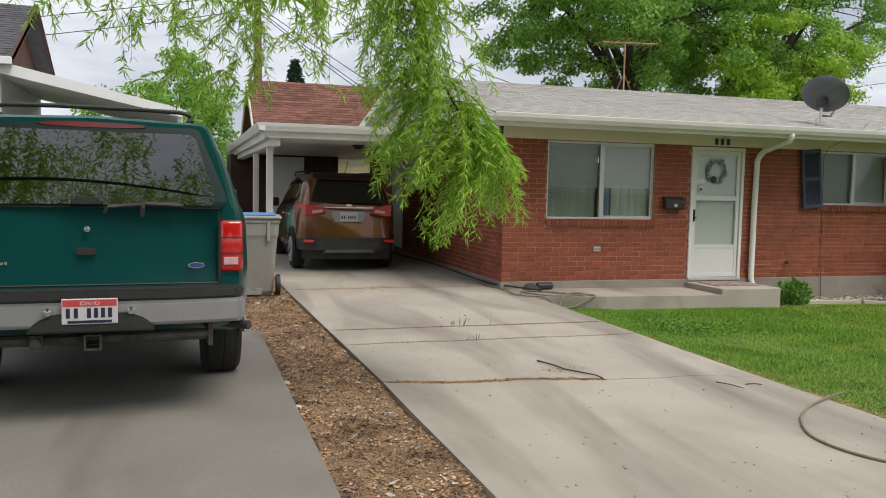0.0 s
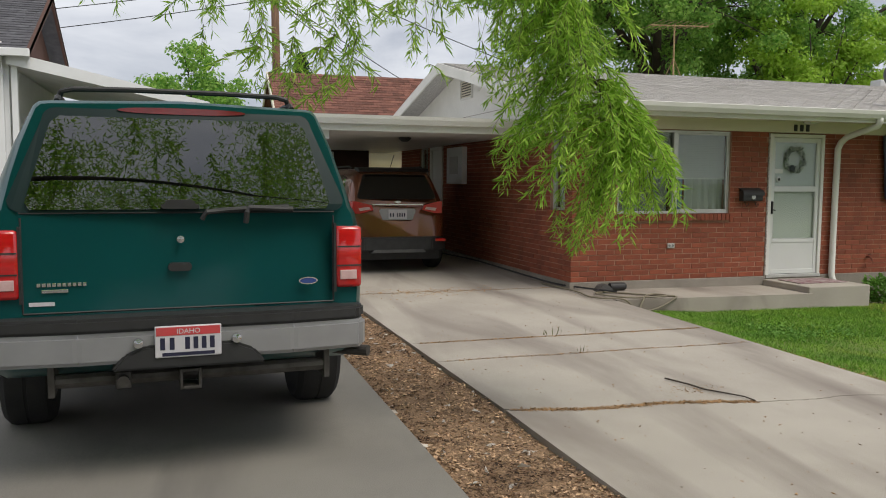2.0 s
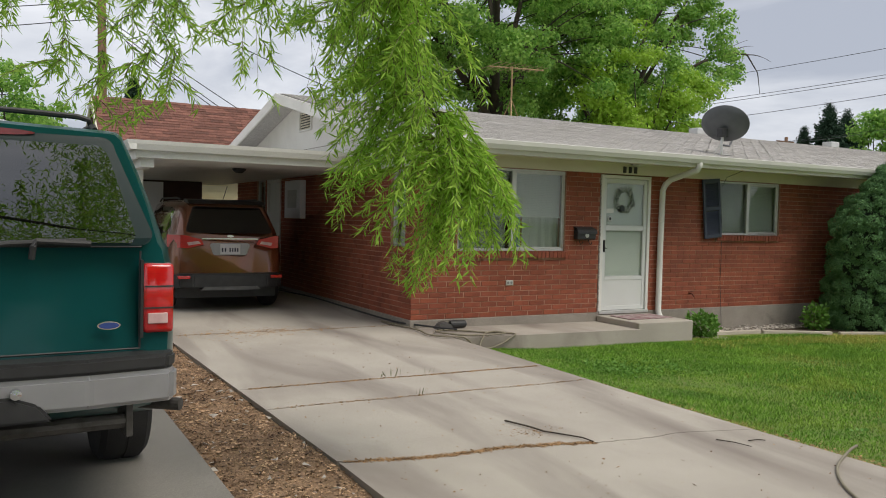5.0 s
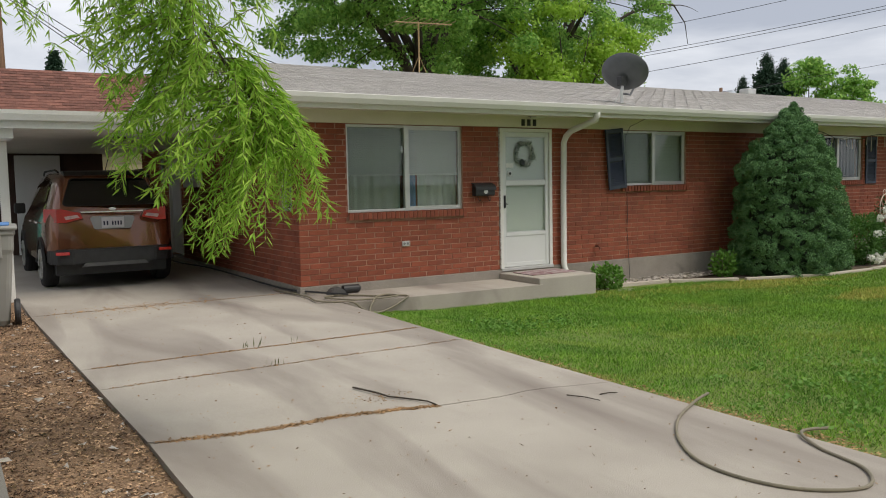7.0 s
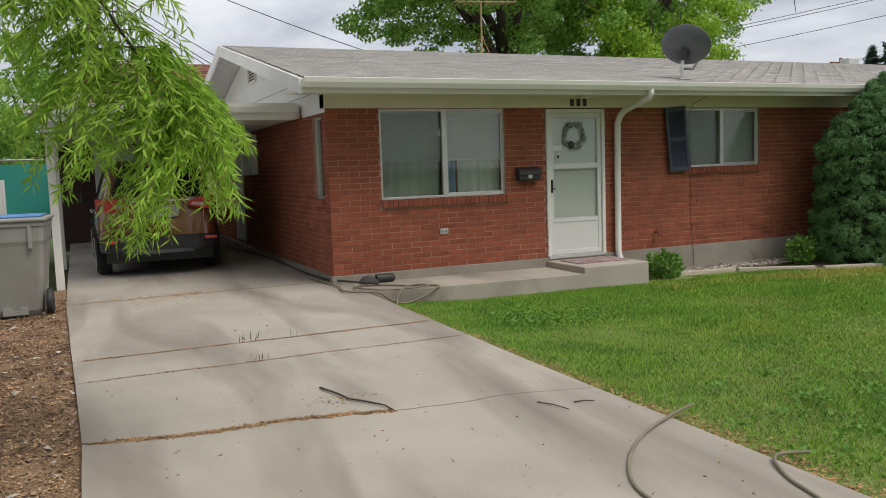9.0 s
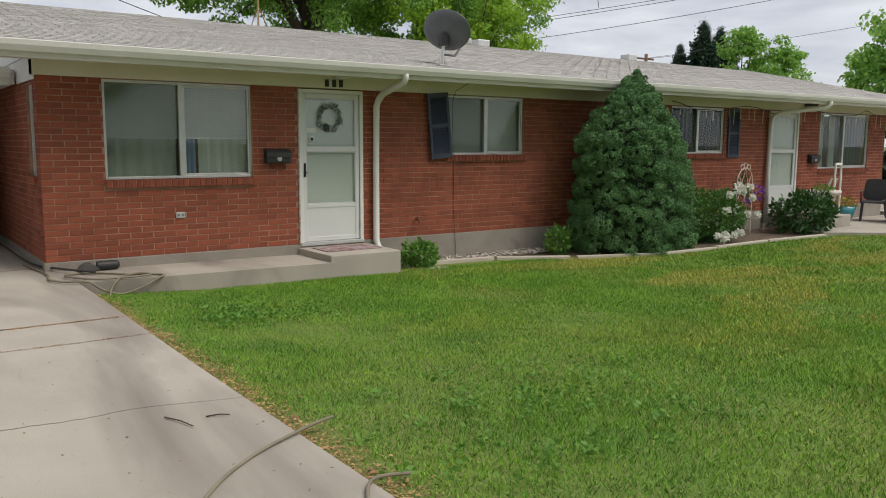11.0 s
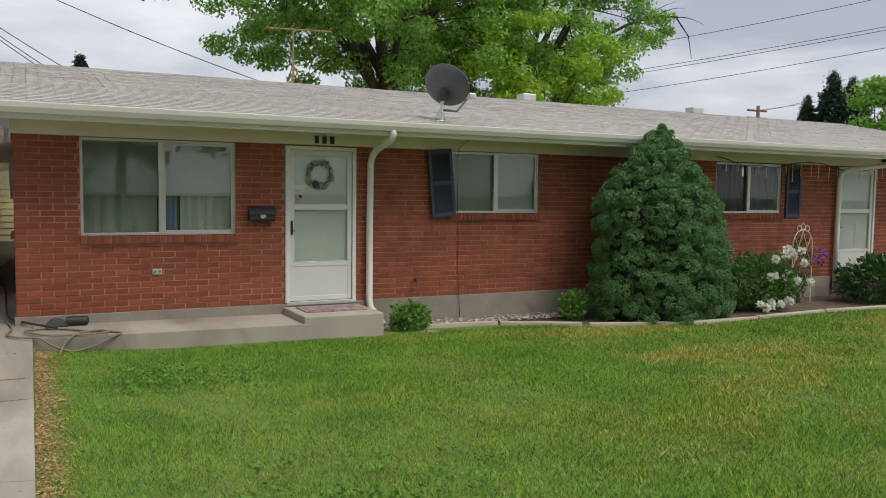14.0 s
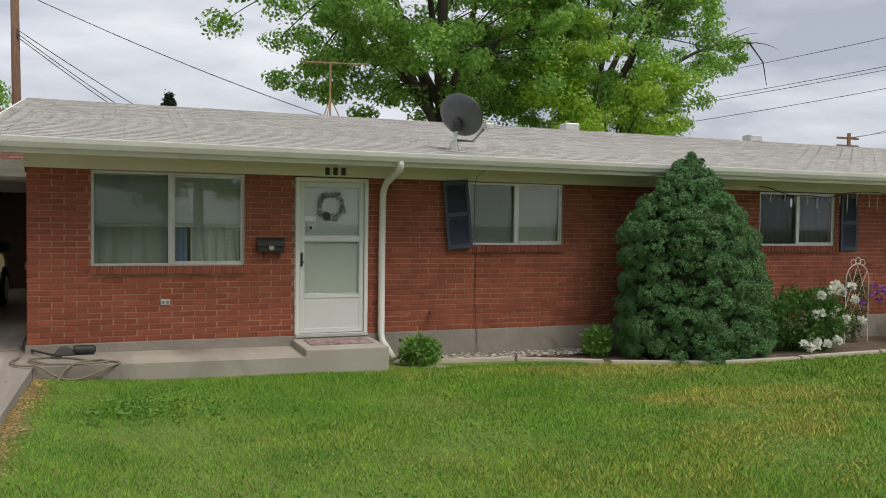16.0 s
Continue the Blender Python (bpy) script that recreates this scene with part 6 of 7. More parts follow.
for i in range(22):
    a, low = rng.uniform(-1, 1), i < 8
    bloom(rose, "bloom", (a * 0.5 + (0.15 if not low else -0.1), -0.42 + 0.1 * rng.normal(), (0.12 + 0.1 * rng.uniform()) if low else rng.uniform(0.45, 1.05)), 0.068, PETAL)
for i in range(8):
    bloom(vine, "flower", (0.22 + 0.1 * rng.normal(), -0.16 + 0.03 * rng.normal(), rng.uniform(0.35, 1.05)), 0.06, PURPLE, 7)

# grass of the lawn: single blades, denser where the lens passes near
rng = np.random.default_rng(21)
GRASS = mat("grass_blades", (0.19, 0.335, 0.03), (0.11, 0.225, 0.02), 1.1, 0.6, island=0.5, stain=(0.38, 0.35, 0.08), stain_scale=0.42, stain_at=0.52, stain_soft=0.16, spec=0.25)


GRASS_GREEN = mat("green_grass_blades", (0.185, 0.36, 0.03), (0.08, 0.215, 0.018), 1.7, 0.6, island=0.55, stain=(0.24, 0.345, 0.045), stain_scale=1.0, stain_at=0.55, stain_soft=0.2, spec=0.25)


def blades(name, n, x0, x1, y0, y1, tall, wide, label, material, patchy=False):
    x, y = rng.uniform(x0, x1, n), rng.uniform(y0, y1, n)
    keep = np.array([not (bx > 8.6 and by > 10.05 or bx > 11.3 and by > 9.35 + 0.25 * max(0, 12.4 - bx) or 4.6 < bx < 8.7 and by > 9.82 or bx > 17.6 and by > 9.1) for bx, by in zip(x, y)])
    keep &= rng.uniform(size=n) < np.clip((x1 - x) / (0.45 * (x1 - x0)), 0, 1)
    keep &= rng.uniform(size=n) < np.clip((x - x0 + (1.0 if x0 < 5 else 0.0)) / (1.0 if x0 < 5 else 3.0), 0, 1)
    keep &= x > 4.82 + 0.1 * np.sin(3.1 * y) * np.sin(1.3 * y + 1.0) + 0.05 * rng.normal(size=n)
    if patchy:
        keep &= np.array([noise.noise(Vector((a * 0.38, b * 0.8, 9.0))) + 0.5 * noise.noise(Vector((a * 1.5, b * 2.0, 2.0))) for a, b in zip(x, y)]) > 0.0 + 0.3 * rng.uniform(size=n)
    x, y = x[keep], y[keep]
    patch = np.array([noise.noise(Vector((a * 0.9, b * 0.9, 3.0))) for a, b in zip(x, y)])
    thin = rng.uniform(size=len(x)) < 0.75 + 0.5 * patch + 0.4
    x, y, patch = x[thin], y[thin], patch[thin]
    n = len(x)
    z = np.array([lawn_z(a, b) for a, b in zip(x, y)]) - 0.022
    h = tall * rng.uniform(0.55, 1.25, n) * (1 + 0.5 * patch)
    a = rng.uniform(0, 2 * math.pi, n)
    side = np.stack([np.cos(a), np.sin(a), np.zeros(n)], 1) * (wide * rng.uniform(0.7, 1.3, n))[:, None]
    lean = np.stack([rng.normal(size=n) * 0.6, rng.normal(size=n) * 0.6, np.ones(n)], 1) * h[:, None]
    base = np.stack([x, y, z], 1)
    v = np.empty((n, 3, 3))
    v[:, 0], v[:, 1], v[:, 2] = base - side, base + side, base + lean
    data = bpy.data.meshes.new(name)
    data.vertices.add(3 * n)
    data.vertices.foreach_set("co", v.reshape(-1))
    data.loops.add(3 * n)
    data.loops.foreach_set("vertex_index", np.arange(3 * n))
    data.polygons.add(n)
    data.polygons.foreach_set("loop_start", np.arange(0, 3 * n, 3))
    data.update(calc_edges=True)
    data.materials.append(material)
    tagged(new(name, data), label, "grass", kind="stuff")


blades("grass", 400000, 4.68, 13.0, 2.3, 9.9, 0.029, 0.0027, "short green mown grass blades of the lawn", GRASS_GREEN)
blades("grass", 220000, 6.0, 20.0, 1.5, 10.0, 0.033, 0.0045, "short green mown grass blades of the lawn", GRASS)
blades("grass", 110000, 11.0, 30.0, 0.5, 9.4, 0.036, 0.009, "short yellowish green grass further along the lawn", GRASS)
blades("grass", 45000, 4.68, 14.0, -4.0, 2.4, 0.045, 0.006, "short green mown grass blades of the lawn", GRASS_GREEN)
blades("dry_grass", 75000, 6.2, 15.0, 2.2, 7.5, 0.034, 0.0036, "dry yellowish patches of grass in the lawn", mat("pale_grass_blades", (0.44, 0.42, 0.10), (0.33, 0.38, 0.06), 1.2, 0.7, island=0.3, spec=0.2), True)
blades("dry_grass", 220000, 8.0, 27.0, 3.0, 9.6, 0.04, 0.0065, "dry yellowish patches of grass in the lawn", mat("dry_grass_blades", (0.47, 0.39, 0.11), (0.36, 0.36, 0.07), 1.2, 0.7, island=0.3, spec=0.2), True)
# broad-leaved weeds in the near lawn
P, W, L = [], [], []
for i in range(110):
    cx, cy = (rng.uniform(4.8, 7.2), rng.uniform(3.5, 5.2)) if i < 60 else (rng.uniform(5.3, 6.5), rng.uniform(7.4, 8.4))
    for k in range(14):
        a = rng.uniform(0, 2 * math.pi)
        P.append((cx + rng.normal() * 0.05, cy + rng.normal() * 0.05, lawn_z(cx, cy) + rng.uniform(0.0, 0.05)))
        W.append((math.cos(a), math.sin(a), rng.uniform(0.1, 0.8)))
        L.append(rng.uniform(0.024, 0.048))
L = np.array(L)
tagged(leaf_mesh("lawn_weeds", np.array(P), unit(np.array(W)), L, L * 0.33, SHRUB, None, rng), "small broad-leaved weeds in the lawn", "weeds")

# ---- small things around the place ----
rng = random.Random(31)


def chips(name, n, place, size, material, label, category, seed):
    """Many small uneven chips or stones, four-sided solids lying about."""
    r = np.random.default_rng(seed)
    verts, faces = [], []
    for i in range(n):
        x, y, z = place(r)
        s = size * r.uniform(0.4, 1.5)
        m = r.normal(size=(4, 3)) * np.array([1, 1, 0.45]) * s * 0.6
        k = len(verts)
        verts += [(x + a, y + b, z + max(c, -0.004)) for a, b, c in m]
        faces += [(k, k + 1, k + 2), (k, k + 2, k + 3), (k, k + 3, k + 1), (k + 1, k + 3, k + 2)]
    return tagged(raw(name, verts, faces, material), label, category, kind="stuff")


CHIP = mat("bark_chips", (0.45, 0.30, 0.18), (0.22, 0.14, 0.085), 3, 0.95, island=0.8, fine=0.2, stain=(0.11, 0.065, 0.038), stain_scale=2.6, stain_at=0.5, stain_soft=0.12)
STONE = mat("pale_stones", (0.50, 0.46, 0.41), (0.36, 0.32, 0.28), 6, 0.9, island=0.35)
DEBRIS = mat("willow_debris", (0.38, 0.23, 0.11), (0.20, 0.12, 0.06), 6, 0.95, island=0.4)


def strip_spot(r):
    y = 1.2 + 10.6 * r.uniform() ** 1.25
    x = r.uniform(0.72, 1.64)
    edge_l, edge_r = 0.93 - 0.012 * max(0, y), 1.61 - 0.025 * clamp(y - 6, 0, 5)
    x = edge_l + (edge_r - edge_l) * r.uniform(0, 1)
    return x, y, drive_z(y) - 0.032 + 0.015 * math.sin(3 * y + 5 * x) + 0.012 * noise.noise(Vector((x * 6, y * 6, 0))) + r.uniform(0, 0.014)


chips("bark_chips", 32000, strip_spot, 0.0125, CHIP, "reddish brown bark chips between the driveways", "bark chips", 1)
chips("pebbles", 320, strip_spot, 0.028, STONE, "pale pebbles scattered in the bark strip", "pebbles", 2)
chips("gravel", 1500, lambda r: (r.uniform(8.95, 12.0), 10.7 - 0.42 * r.uniform() ** 0.8, -0.2 + r.uniform(0, 0.03)), 0.03, STONE, "pale river gravel at the foot of the wall", "gravel", 3)


def joint_spot(r):
    j = [5.85, 7.28, 8.0, 11.0][int(r.choice(4, p=[0.45, 0.12, 0.3, 0.13]))]
    x = r.uniform(1.65, 4.6) if abs(j - 5.85) > 0.1 else 1.65 + 1.7 * r.uniform() ** 0.8
    return x, joint_y(j, x) + r.normal() * (0.012 if abs(j - 5.85) > 0.1 else 0.018), drive_z(j) + 0.002


chips("joint_debris", 6000, joint_spot, 0.0095, DEBRIS, "dry brown debris caught in the driveway joints", "debris", 4)
chips("drive_litter", 800, lambda r: (lambda x, y: (x, y, drive_z(y) + 0.003))(r.uniform(1.7, 4.6), r.uniform(2.5, 10.5)), 0.008, DEBRIS, "tiny dry bits scattered over the driveway", "litter", 5)
chips("drive_litter", 260, lambda r: (r.uniform(-2.5, 0.85), r.uniform(2.5, 7.5), 0.003), 0.007, STONE, "tiny pale bits scattered over the neighbour driveway", "litter", 6)
chips("edge_debris", 6500, lambda r: (lambda x, y: (x, y, lawn_z(x, y) - 0.012 + r.uniform(0, 0.008)))(4.67 + abs(r.normal()) * 0.11, r.uniform(2.5, 9.8)), 0.0115, mat("edge_litter", (0.46, 0.29, 0.14), (0.28, 0.17, 0.08), 5, 0.95, island=0.4), "dry orange brown litter along the lawn edge", "debris", 7)
chips("leaf_pile", 700, lambda r: (2.6 + r.normal() * 0.45, 11.0 + r.normal() * 0.2, drive_z(11.0) + 0.004), 0.011, mat("orange_litter", (0.42, 0.25, 0.09), (0.33, 0.18, 0.07), 6, 0.95, island=0.3), "orange dry leaf litter at the carport edge", "leaves", 8)
chips("twig_bits", 160, lambda r: (3.12 + r.normal() * 0.12, 5.98 + r.normal() * 0.07, 0.004), 0.008, DEBRIS, "dry bits around the fallen twig", "debris", 9)

# weeds in the joints
LB2, LW2 = [], []
r5 = np.random.default_rng(15)
for cx, j in ((2.9, 8.0), (3.0, 8.0), (3.35, 8.0), (2.85, 7.28), (2.95, 7.28)):
    for k in range(4):
        LB2.append((cx + r5.normal() * 0.03, j + r5.normal() * 0.01, drive_z(j) + 0.002))
        LW2.append((r5.normal() * 0.35, r5.normal() * 0.35, 1))
L = r5.uniform(0.04, 0.1, len(LB2))
tagged(leaf_mesh("joint_weeds", np.array(LB2), unit(np.array(LW2)), L, L * 0.05, leafy("dry_weed", (0.16, 0.15, 0.05), (0.10, 0.12, 0.04)), None, r5), "dry little weeds growing from the driveway joints", "weeds")

# twigs and hoses
bm = B()
tube(bm, [(3.08, 6.28, 0.016), (3.14, 6.05, 0.02), (3.17, 5.93, 0.014), (3.26, 5.8, 0.012), (3.32, 5.68, 0.014), (3.33, 5.58, 0.012)], 0.0075, 6, 0.005)
tagged(part("fallen_twig", bm, BARK), "curved dark fallen twig lying on the driveway", "twig")
for a, b in (((4.16, 5.28, 0.008), (4.24, 5.05, 0.01)), ((4.35, 5.17, 0.007), (4.47, 5.13, 0.007))):
    bm = B()
    tube(bm, [a, ((a[0] + b[0]) / 2 + 0.01, (a[1] + b[1]) / 2, 0.012), b], 0.0045, 5, 0.003)
    tagged(part("fallen_twig", bm, BARK), "short thin fallen twig lying on the driveway", "twig")


def smooth_path(pts, n=8):
    """Points of a smooth curve through pts."""
    p = [Vector(q) for q in pts]
    out = []
    for i in range(len(p) - 1):
        a, b, c, d = p[max(i - 1, 0)], p[i], p[i + 1], p[min(i + 2, len(p) - 1)]
        for k in range(n):
            t = k / n
            out.append(0.5 * ((2 * b) + (c - a) * t + (2 * a - 5 * b + 4 * c - d) * t * t + (3 * b - a - 3 * c + d) * t ** 3))
    return out + [p[-1]]


HOSE = mat("olive_hose", (0.22, 0.19, 0.13), (0.16, 0.14, 0.10), 10, 0.6)
bm = B()
tube(bm, smooth_path([(4.9, 4.74, 0.02), (4.71, 4.67, 0.02), (4.36, 4.5, 0.009), (4.07, 4.25, 0.009), (3.87, 3.95, 0.009), (3.84, 3.66, 0.009), (3.95, 3.4, 0.009), (4.2, 3.26, 0.009), (4.42, 3.4, 0.009), (4.52, 3.7, 0.009), (4.66, 3.9, 0.02), (4.85, 3.85, 0.02)]), 0.009, 8)
tagged(part("garden_hose", bm, HOSE), "olive grey garden hose lying across the driveway edge", "hose")
bm = B()
tube(bm, smooth_path([(4.36, 11.3, 0.08), (4.44, 10.7, 0.075), (4.46, 10.36, 0.075), (4.42, 10.06, 0.07), (4.52, 9.84, 0.07), (4.72, 9.72, 0.068), (4.85, 9.71, -0.02), (5.03, 9.71, -0.088), (5.24, 9.71, -0.045), (5.44, 9.74, 0.04), (5.52, 9.82, 0.058), (5.39, 9.95, 0.06), (5.2, 10.03, 0.064), (4.96, 10.26, 0.066), (4.76, 10.35, 0.066), (4.59, 10.16, 0.08), (4.78, 9.86, 0.072), (5.04, 9.8, 0.068), (5.18, 9.78, 0.07), (5.36, 9.8, 0.075), (5.38, 9.88, 0.075), (5.28, 9.96, 0.078), (5.11, 9.86, 0.075), (5.0, 9.73, 0.04), (4.94, 9.69, -0.03), (4.9, 9.6, -0.11)]), 0.0115, 7)
tagged(part("garden_hose", bm, HOSE), "olive grey garden hose loosely coiled on the path", "hose")
bm = B()
tube(bm, smooth_path([(4.9, 10.2, 0.09), (4.62, 10.6, 0.1), (4.42, 11.1, 0.11), (4.36, 12.5, 0.135), (4.3, 14.0, 0.16), (4.1, 15.5, 0.18), (4.3, 18.0, 0.22)]), 0.012, 7)
tagged(part("garden_hose", bm, BLACK), "dark garden hose along the side wall into the carport", "hose")
slip = thing("sprinkler", pose(4.98, 10.56, 0.05), "grey and black lawn sprinkler beside the coiled hose", "sprinkler")
bm = B()
prism(bm, [(-0.2, 0), (0.05, 0), (0.02, 0.05), (-0.06, 0.1), (-0.14, 0.08)], "y", -0.07, 0.07)
bmesh.ops.bevel(bm, geom=bm.edges[:], offset=0.012, segments=2, affect="EDGES")
part("base", bm, mat("grey_rubber", (0.09, 0.085, 0.08), (0.05, 0.05, 0.05), 8, 0.7), slip)
bm = B()
lathe(bm, [(0, 0.02), (0.05, 0.02), (0.055, 0.06), (0.05, 0.24), (0.03, 0.26), (0, 0.26)], 16, "x", (0, 0, 0.055))
part("barrel", bm, BLACK, slip)

# wheeled bin
BIN = mat("grey_bin_plastic", (0.30, 0.295, 0.27), (0.25, 0.245, 0.225), 3, 0.55, 0.1, 120)
LIDBLUE = mat("blue_lid", (0.10, 0.25, 0.55), (0.08, 0.2, 0.45), 3, 0.5)
bn = thing("wheeled_bin", pose(1.04, 10.95, drive_z(10.9) - 0.03, 0, 0, -4), "grey wheeled bin with blue lid rim beside the driveway", "bin")
bm = B()
rings = []
for z, w, d in ((0.0, 0.24, 0.24), (0.06, 0.26, 0.27), (0.3, 0.28, 0.3), (0.75, 0.315, 0.36), (0.8, 0.33, 0.375), (0.94, 0.335, 0.385), (0.96, 0.35, 0.4), (1.0, 0.35, 0.4)):
    ring = []
    for sx, sy, a0 in ((1, 1, 0), (-1, 1, 90), (-1, -1, 180), (1, -1, 270)):
        for k in range(4):
            a = radians(a0 + 30 * k)
            ring.append(bm.verts.new((sx * (w - 0.05) + 0.05 * math.cos(a), sy * (d - 0.05) + 0.05 * math.sin(a), z)))
    rings.append(ring)
for a, b in zip(rings, rings[1:]):
    for k in range(16):
        bm.faces.new((a[k], a[(k + 1) % 16], b[(k + 1) % 16], b[k]))
bm.faces.new(rings[0][::-1])
bm.faces.new(rings[-1])
body = part("body", bm, BIN, bn)
bm = B()
box(bm, -0.37, 0.37, -0.42, 0.42, 1.002, 1.04, 0.015)
part("lid", bm, BIN, bn)
bm = B()
box(bm, -0.3, 0.3, -0.2, 0.4, 1.04, 1.062, 0.01)
part("lid_panel", bm, LIDBLUE, bn)
for s in (-1, 1):
    bm = B()
    lathe(bm, [(0.06, -0.03), (0.13, -0.03), (0.14, -0.01), (0.14, 0.01), (0.13, 0.03), (0.06, 0.03)], 24, "x", (s * 0.33, -0.22, 0.14))
    part("wheel", bm, BLACK, bn)
    bm = B()
    box(bm, s * 0.2 - 0.02, s * 0.2 + 0.02, -0.4, -0.36, 0.72, 0.98, 0.006)
    part("handle_rib", bm, BIN, bn)
bm = B()
prism(bm, [(-0.12, 0.02), (0.12, 0.02), (0.12, 0.1), (0.05, 0.1), (0.03, 0.06), (-0.03, 0.06), (-0.05, 0.1), (-0.12, 0.1)], "y", -0.31, -0.24)
part("foot_step", bm, BIN, bn)

# border: split rail edging and bed soil
tagged(sheet("flower_bed", [8.66, 9.5, 10.5, 11.5, 12.5, 14, 16, 17.6, 18.2], [9.15, 9.5, 9.9, 10.3, 10.71], lambda x, y: -0.215 - (0.25 if y < 10.1 - 0.45 * clamp(x - 10.7, 0, 1.7) else 0), mat("bed_soil", (0.13, 0.095, 0.065), (0.07, 0.052, 0.038), 6, 0.95, 0.9, 80, fine=0.35)), "bare soil and gravel bed along the wall", "flower bed", kind="structure")
WOOD = mat("weathered_wood", (0.52, 0.47, 0.40), (0.38, 0.33, 0.27), 6, 0.9, 0.5, 50, stretch=(0.4, 6, 6))
for a, b in (((9.25, 10.22), (10.45, 10.2)), ((10.48, 10.17), (11.55, 9.72)), ((11.6, 9.62), (13.0, 9.2)), ((13.05, 9.18), (14.4, 9.2)), ((14.45, 9.22), (16.0, 9.3)), ((16.05, 9.3), (17.75, 9.2))):
    bm = B()
    d = Vector((b[0] - a[0], b[1] - a[1], 0))
    box(bm, 0, d.length, -0.042, 0.042, -0.12, 0.03, 0.015)
    for v in bm.verts:
        v.co.z += 0.012 * math.sin(v.co.x * 4)
    ob = part("edging_rail", bm, WOOD)
    ob.matrix_world = Matrix.Translation((a[0], a[1], lawn_z(a[0], a[1]) + 0.0)) @ Matrix.Rotation(math.atan2(d.y, d.x), 4, "Z")
    tagged(ob, "weathered pale timber edging rail along the bed", "edging", "bed edging rails")
bm = B()
prism(bm, [(0, 0), (0.9, 0), (0.85, 0.06), (0.05, 0.06)], "y", 0, 0.3)
ob = part("splash_block", bm, CONCRETE)
ob.matrix_world = pose(8.72, 10.45, -0.25, 0, 0, -60)
tagged(ob, "small concrete splash block under the downspout", "splash block")

# trellis
WIRE_W = mat("white_wire", (0.72, 0.66, 0.58), (0.6, 0.5, 0.4), 10, 0.6)
tr = thing("garden_trellis", pose(16.45, 10.1, -0.25), "arched white wire trellis in the flower bed", "trellis")
for x in (-0.24, 0.24):
    bm = B()
    tube(bm, [(x, 0, 0), (x, 0, 1.05)], 0.008, 6)
    part("upright", bm, WIRE_W, tr)
bm = B()
tube(bm, [(0.24 * math.cos(a), 0, 1.05 + 0.26 * math.sin(a)) for a in [math.pi * k / 12 for k in range(13)]], 0.008, 6)
part("arch", bm, WIRE_W, tr)
for x in (-0.1, 0.0, 0.1):
    bm = B()
    tube(bm, [(x + 0.05 * math.cos(a), 0, 1.36 - abs(x) * 0.3 + 0.05 * math.sin(a)) for a in [2 * math.pi * k / 12 for k in range(13)]], 0.006, 5)
    part("scroll", bm, WIRE_W, tr)
for a, b in (((-0.24, 0.2), (0.2, 1.2)), ((0.24, 0.2), (-0.2, 1.2)), ((-0.24, 0.6), (0.0, 1.3)), ((0.24, 0.6), (0.0, 1.3))):
    bm = B()
    tube(bm, [(a[0], 0, a[1]), (b[0], 0, b[1])], 0.005, 5)
    part("lattice_wire", bm, WIRE_W, tr)

# second door: step, path, pots, folding frame, chair, draped table
bm = B()
box(bm, 18.2, 19.7, 9.75, WY - 0.017, -0.4, 0.06, 0.012)
tagged(part("door_step", bm, CONCRETE), "concrete step below the second storm door", "step", kind="structure")
bm = B()
prism(bm, [(17.9, 9.62), (17.9, 9.3), (24.5, 4.6), (24.5, 6.6), (22.0, 9.0), (26, 9.0), (26, 10.7), (19.7, 10.7), (19.7, 9.7)], "z", -0.35, -0.17)
tagged(part("path", bm, CONCRETE), "pale concrete path leading to the second door", "path", kind="structure")
bm = B()
box(bm, 25.5, 38, 8.0, 15.6, -0.4, -0.285)
tagged(part("side_drive", bm, CONCRETE), "concrete side drive beyond the house", "driveway", kind="structure")
planter = thing("stone_planter", pose(19.15, 10.1, 0.06), "round weathered stone planter with small flowers", "planter")
bm = B()
lathe(bm, [(0, 0), (0.24, 0), (0.2, 0.06), (0.22, 0.12), (0.27, 0.4), (0.36, 0.44), (0.37, 0.5), (0.33, 0.5), (0.3, 0.46), (0, 0.46)], 24)
part("bowl", bm, STONE, planter, smooth=True)
shrub("planter_flowers", "small trailing flowers in the stone planter", (19.15, 10.1, 0.51), (0.2, 0.2, 0.08), 160, 0.06, 0.02, SHRUB, 11, 5, "flowers")
pot = thing("teal_pot", pose(20.5, 10.35, -0.17), "glazed teal plant pot with yellow flowers", "plant pot")
bm = B()
lathe(bm, [(0, 0), (0.17, 0), (0.23, 0.2), (0.25, 0.33), (0.22, 0.33), (0.2, 0.29), (0, 0.29)], 20)
part("pot", bm, mat("teal_glaze", (0.02, 0.22, 0.26), (0.02, 0.18, 0.22), 5, 0.2, coat=1.0), pot, smooth=True)
shrub("pot_flowers", "yellow and orange flowers in the teal pot", (20.5, 10.35, 0.12), (0.24, 0.24, 0.12), 240, 0.07, 0.018, leafy("yellow_flowers", (0.45, 0.33, 0.05), (0.14, 0.22, 0.04), 0.3), 12, 5, "flowers")
fr = thing("white_frame_stand", pose(19.5, 9.98, 0.06, 0, 0, 10), "old white wooden chair frame standing by the pots", "stand")
for x, lean in ((-0.19, 0), (0.19, 0), (-0.19, 0.3), (0.19, 0.3)):
    bm = B()
    tube(bm, [(x, lean, 0), (x * 0.85, lean * 0.2, 1.05 if lean == 0 else 0.75)], 0.022, 6)
    part("leg", bm, WHITE, fr)
for z in (0.45, 1.02):
    bm = B()
    box(bm, -0.18, 0.18, -0.02, 0.02, z, z + 0.05, 0.006)
    part("rail", bm, WHITE, fr)
chair = thing("patio_chair", pose(21.15, 10.0, -0.17, 0, 0, 115), "dark grey resin patio chair beside the house", "chair")
DARKRESIN = mat("dark_resin", (0.035, 0.037, 0.042), (0.05, 0.05, 0.056), 8, 0.5)
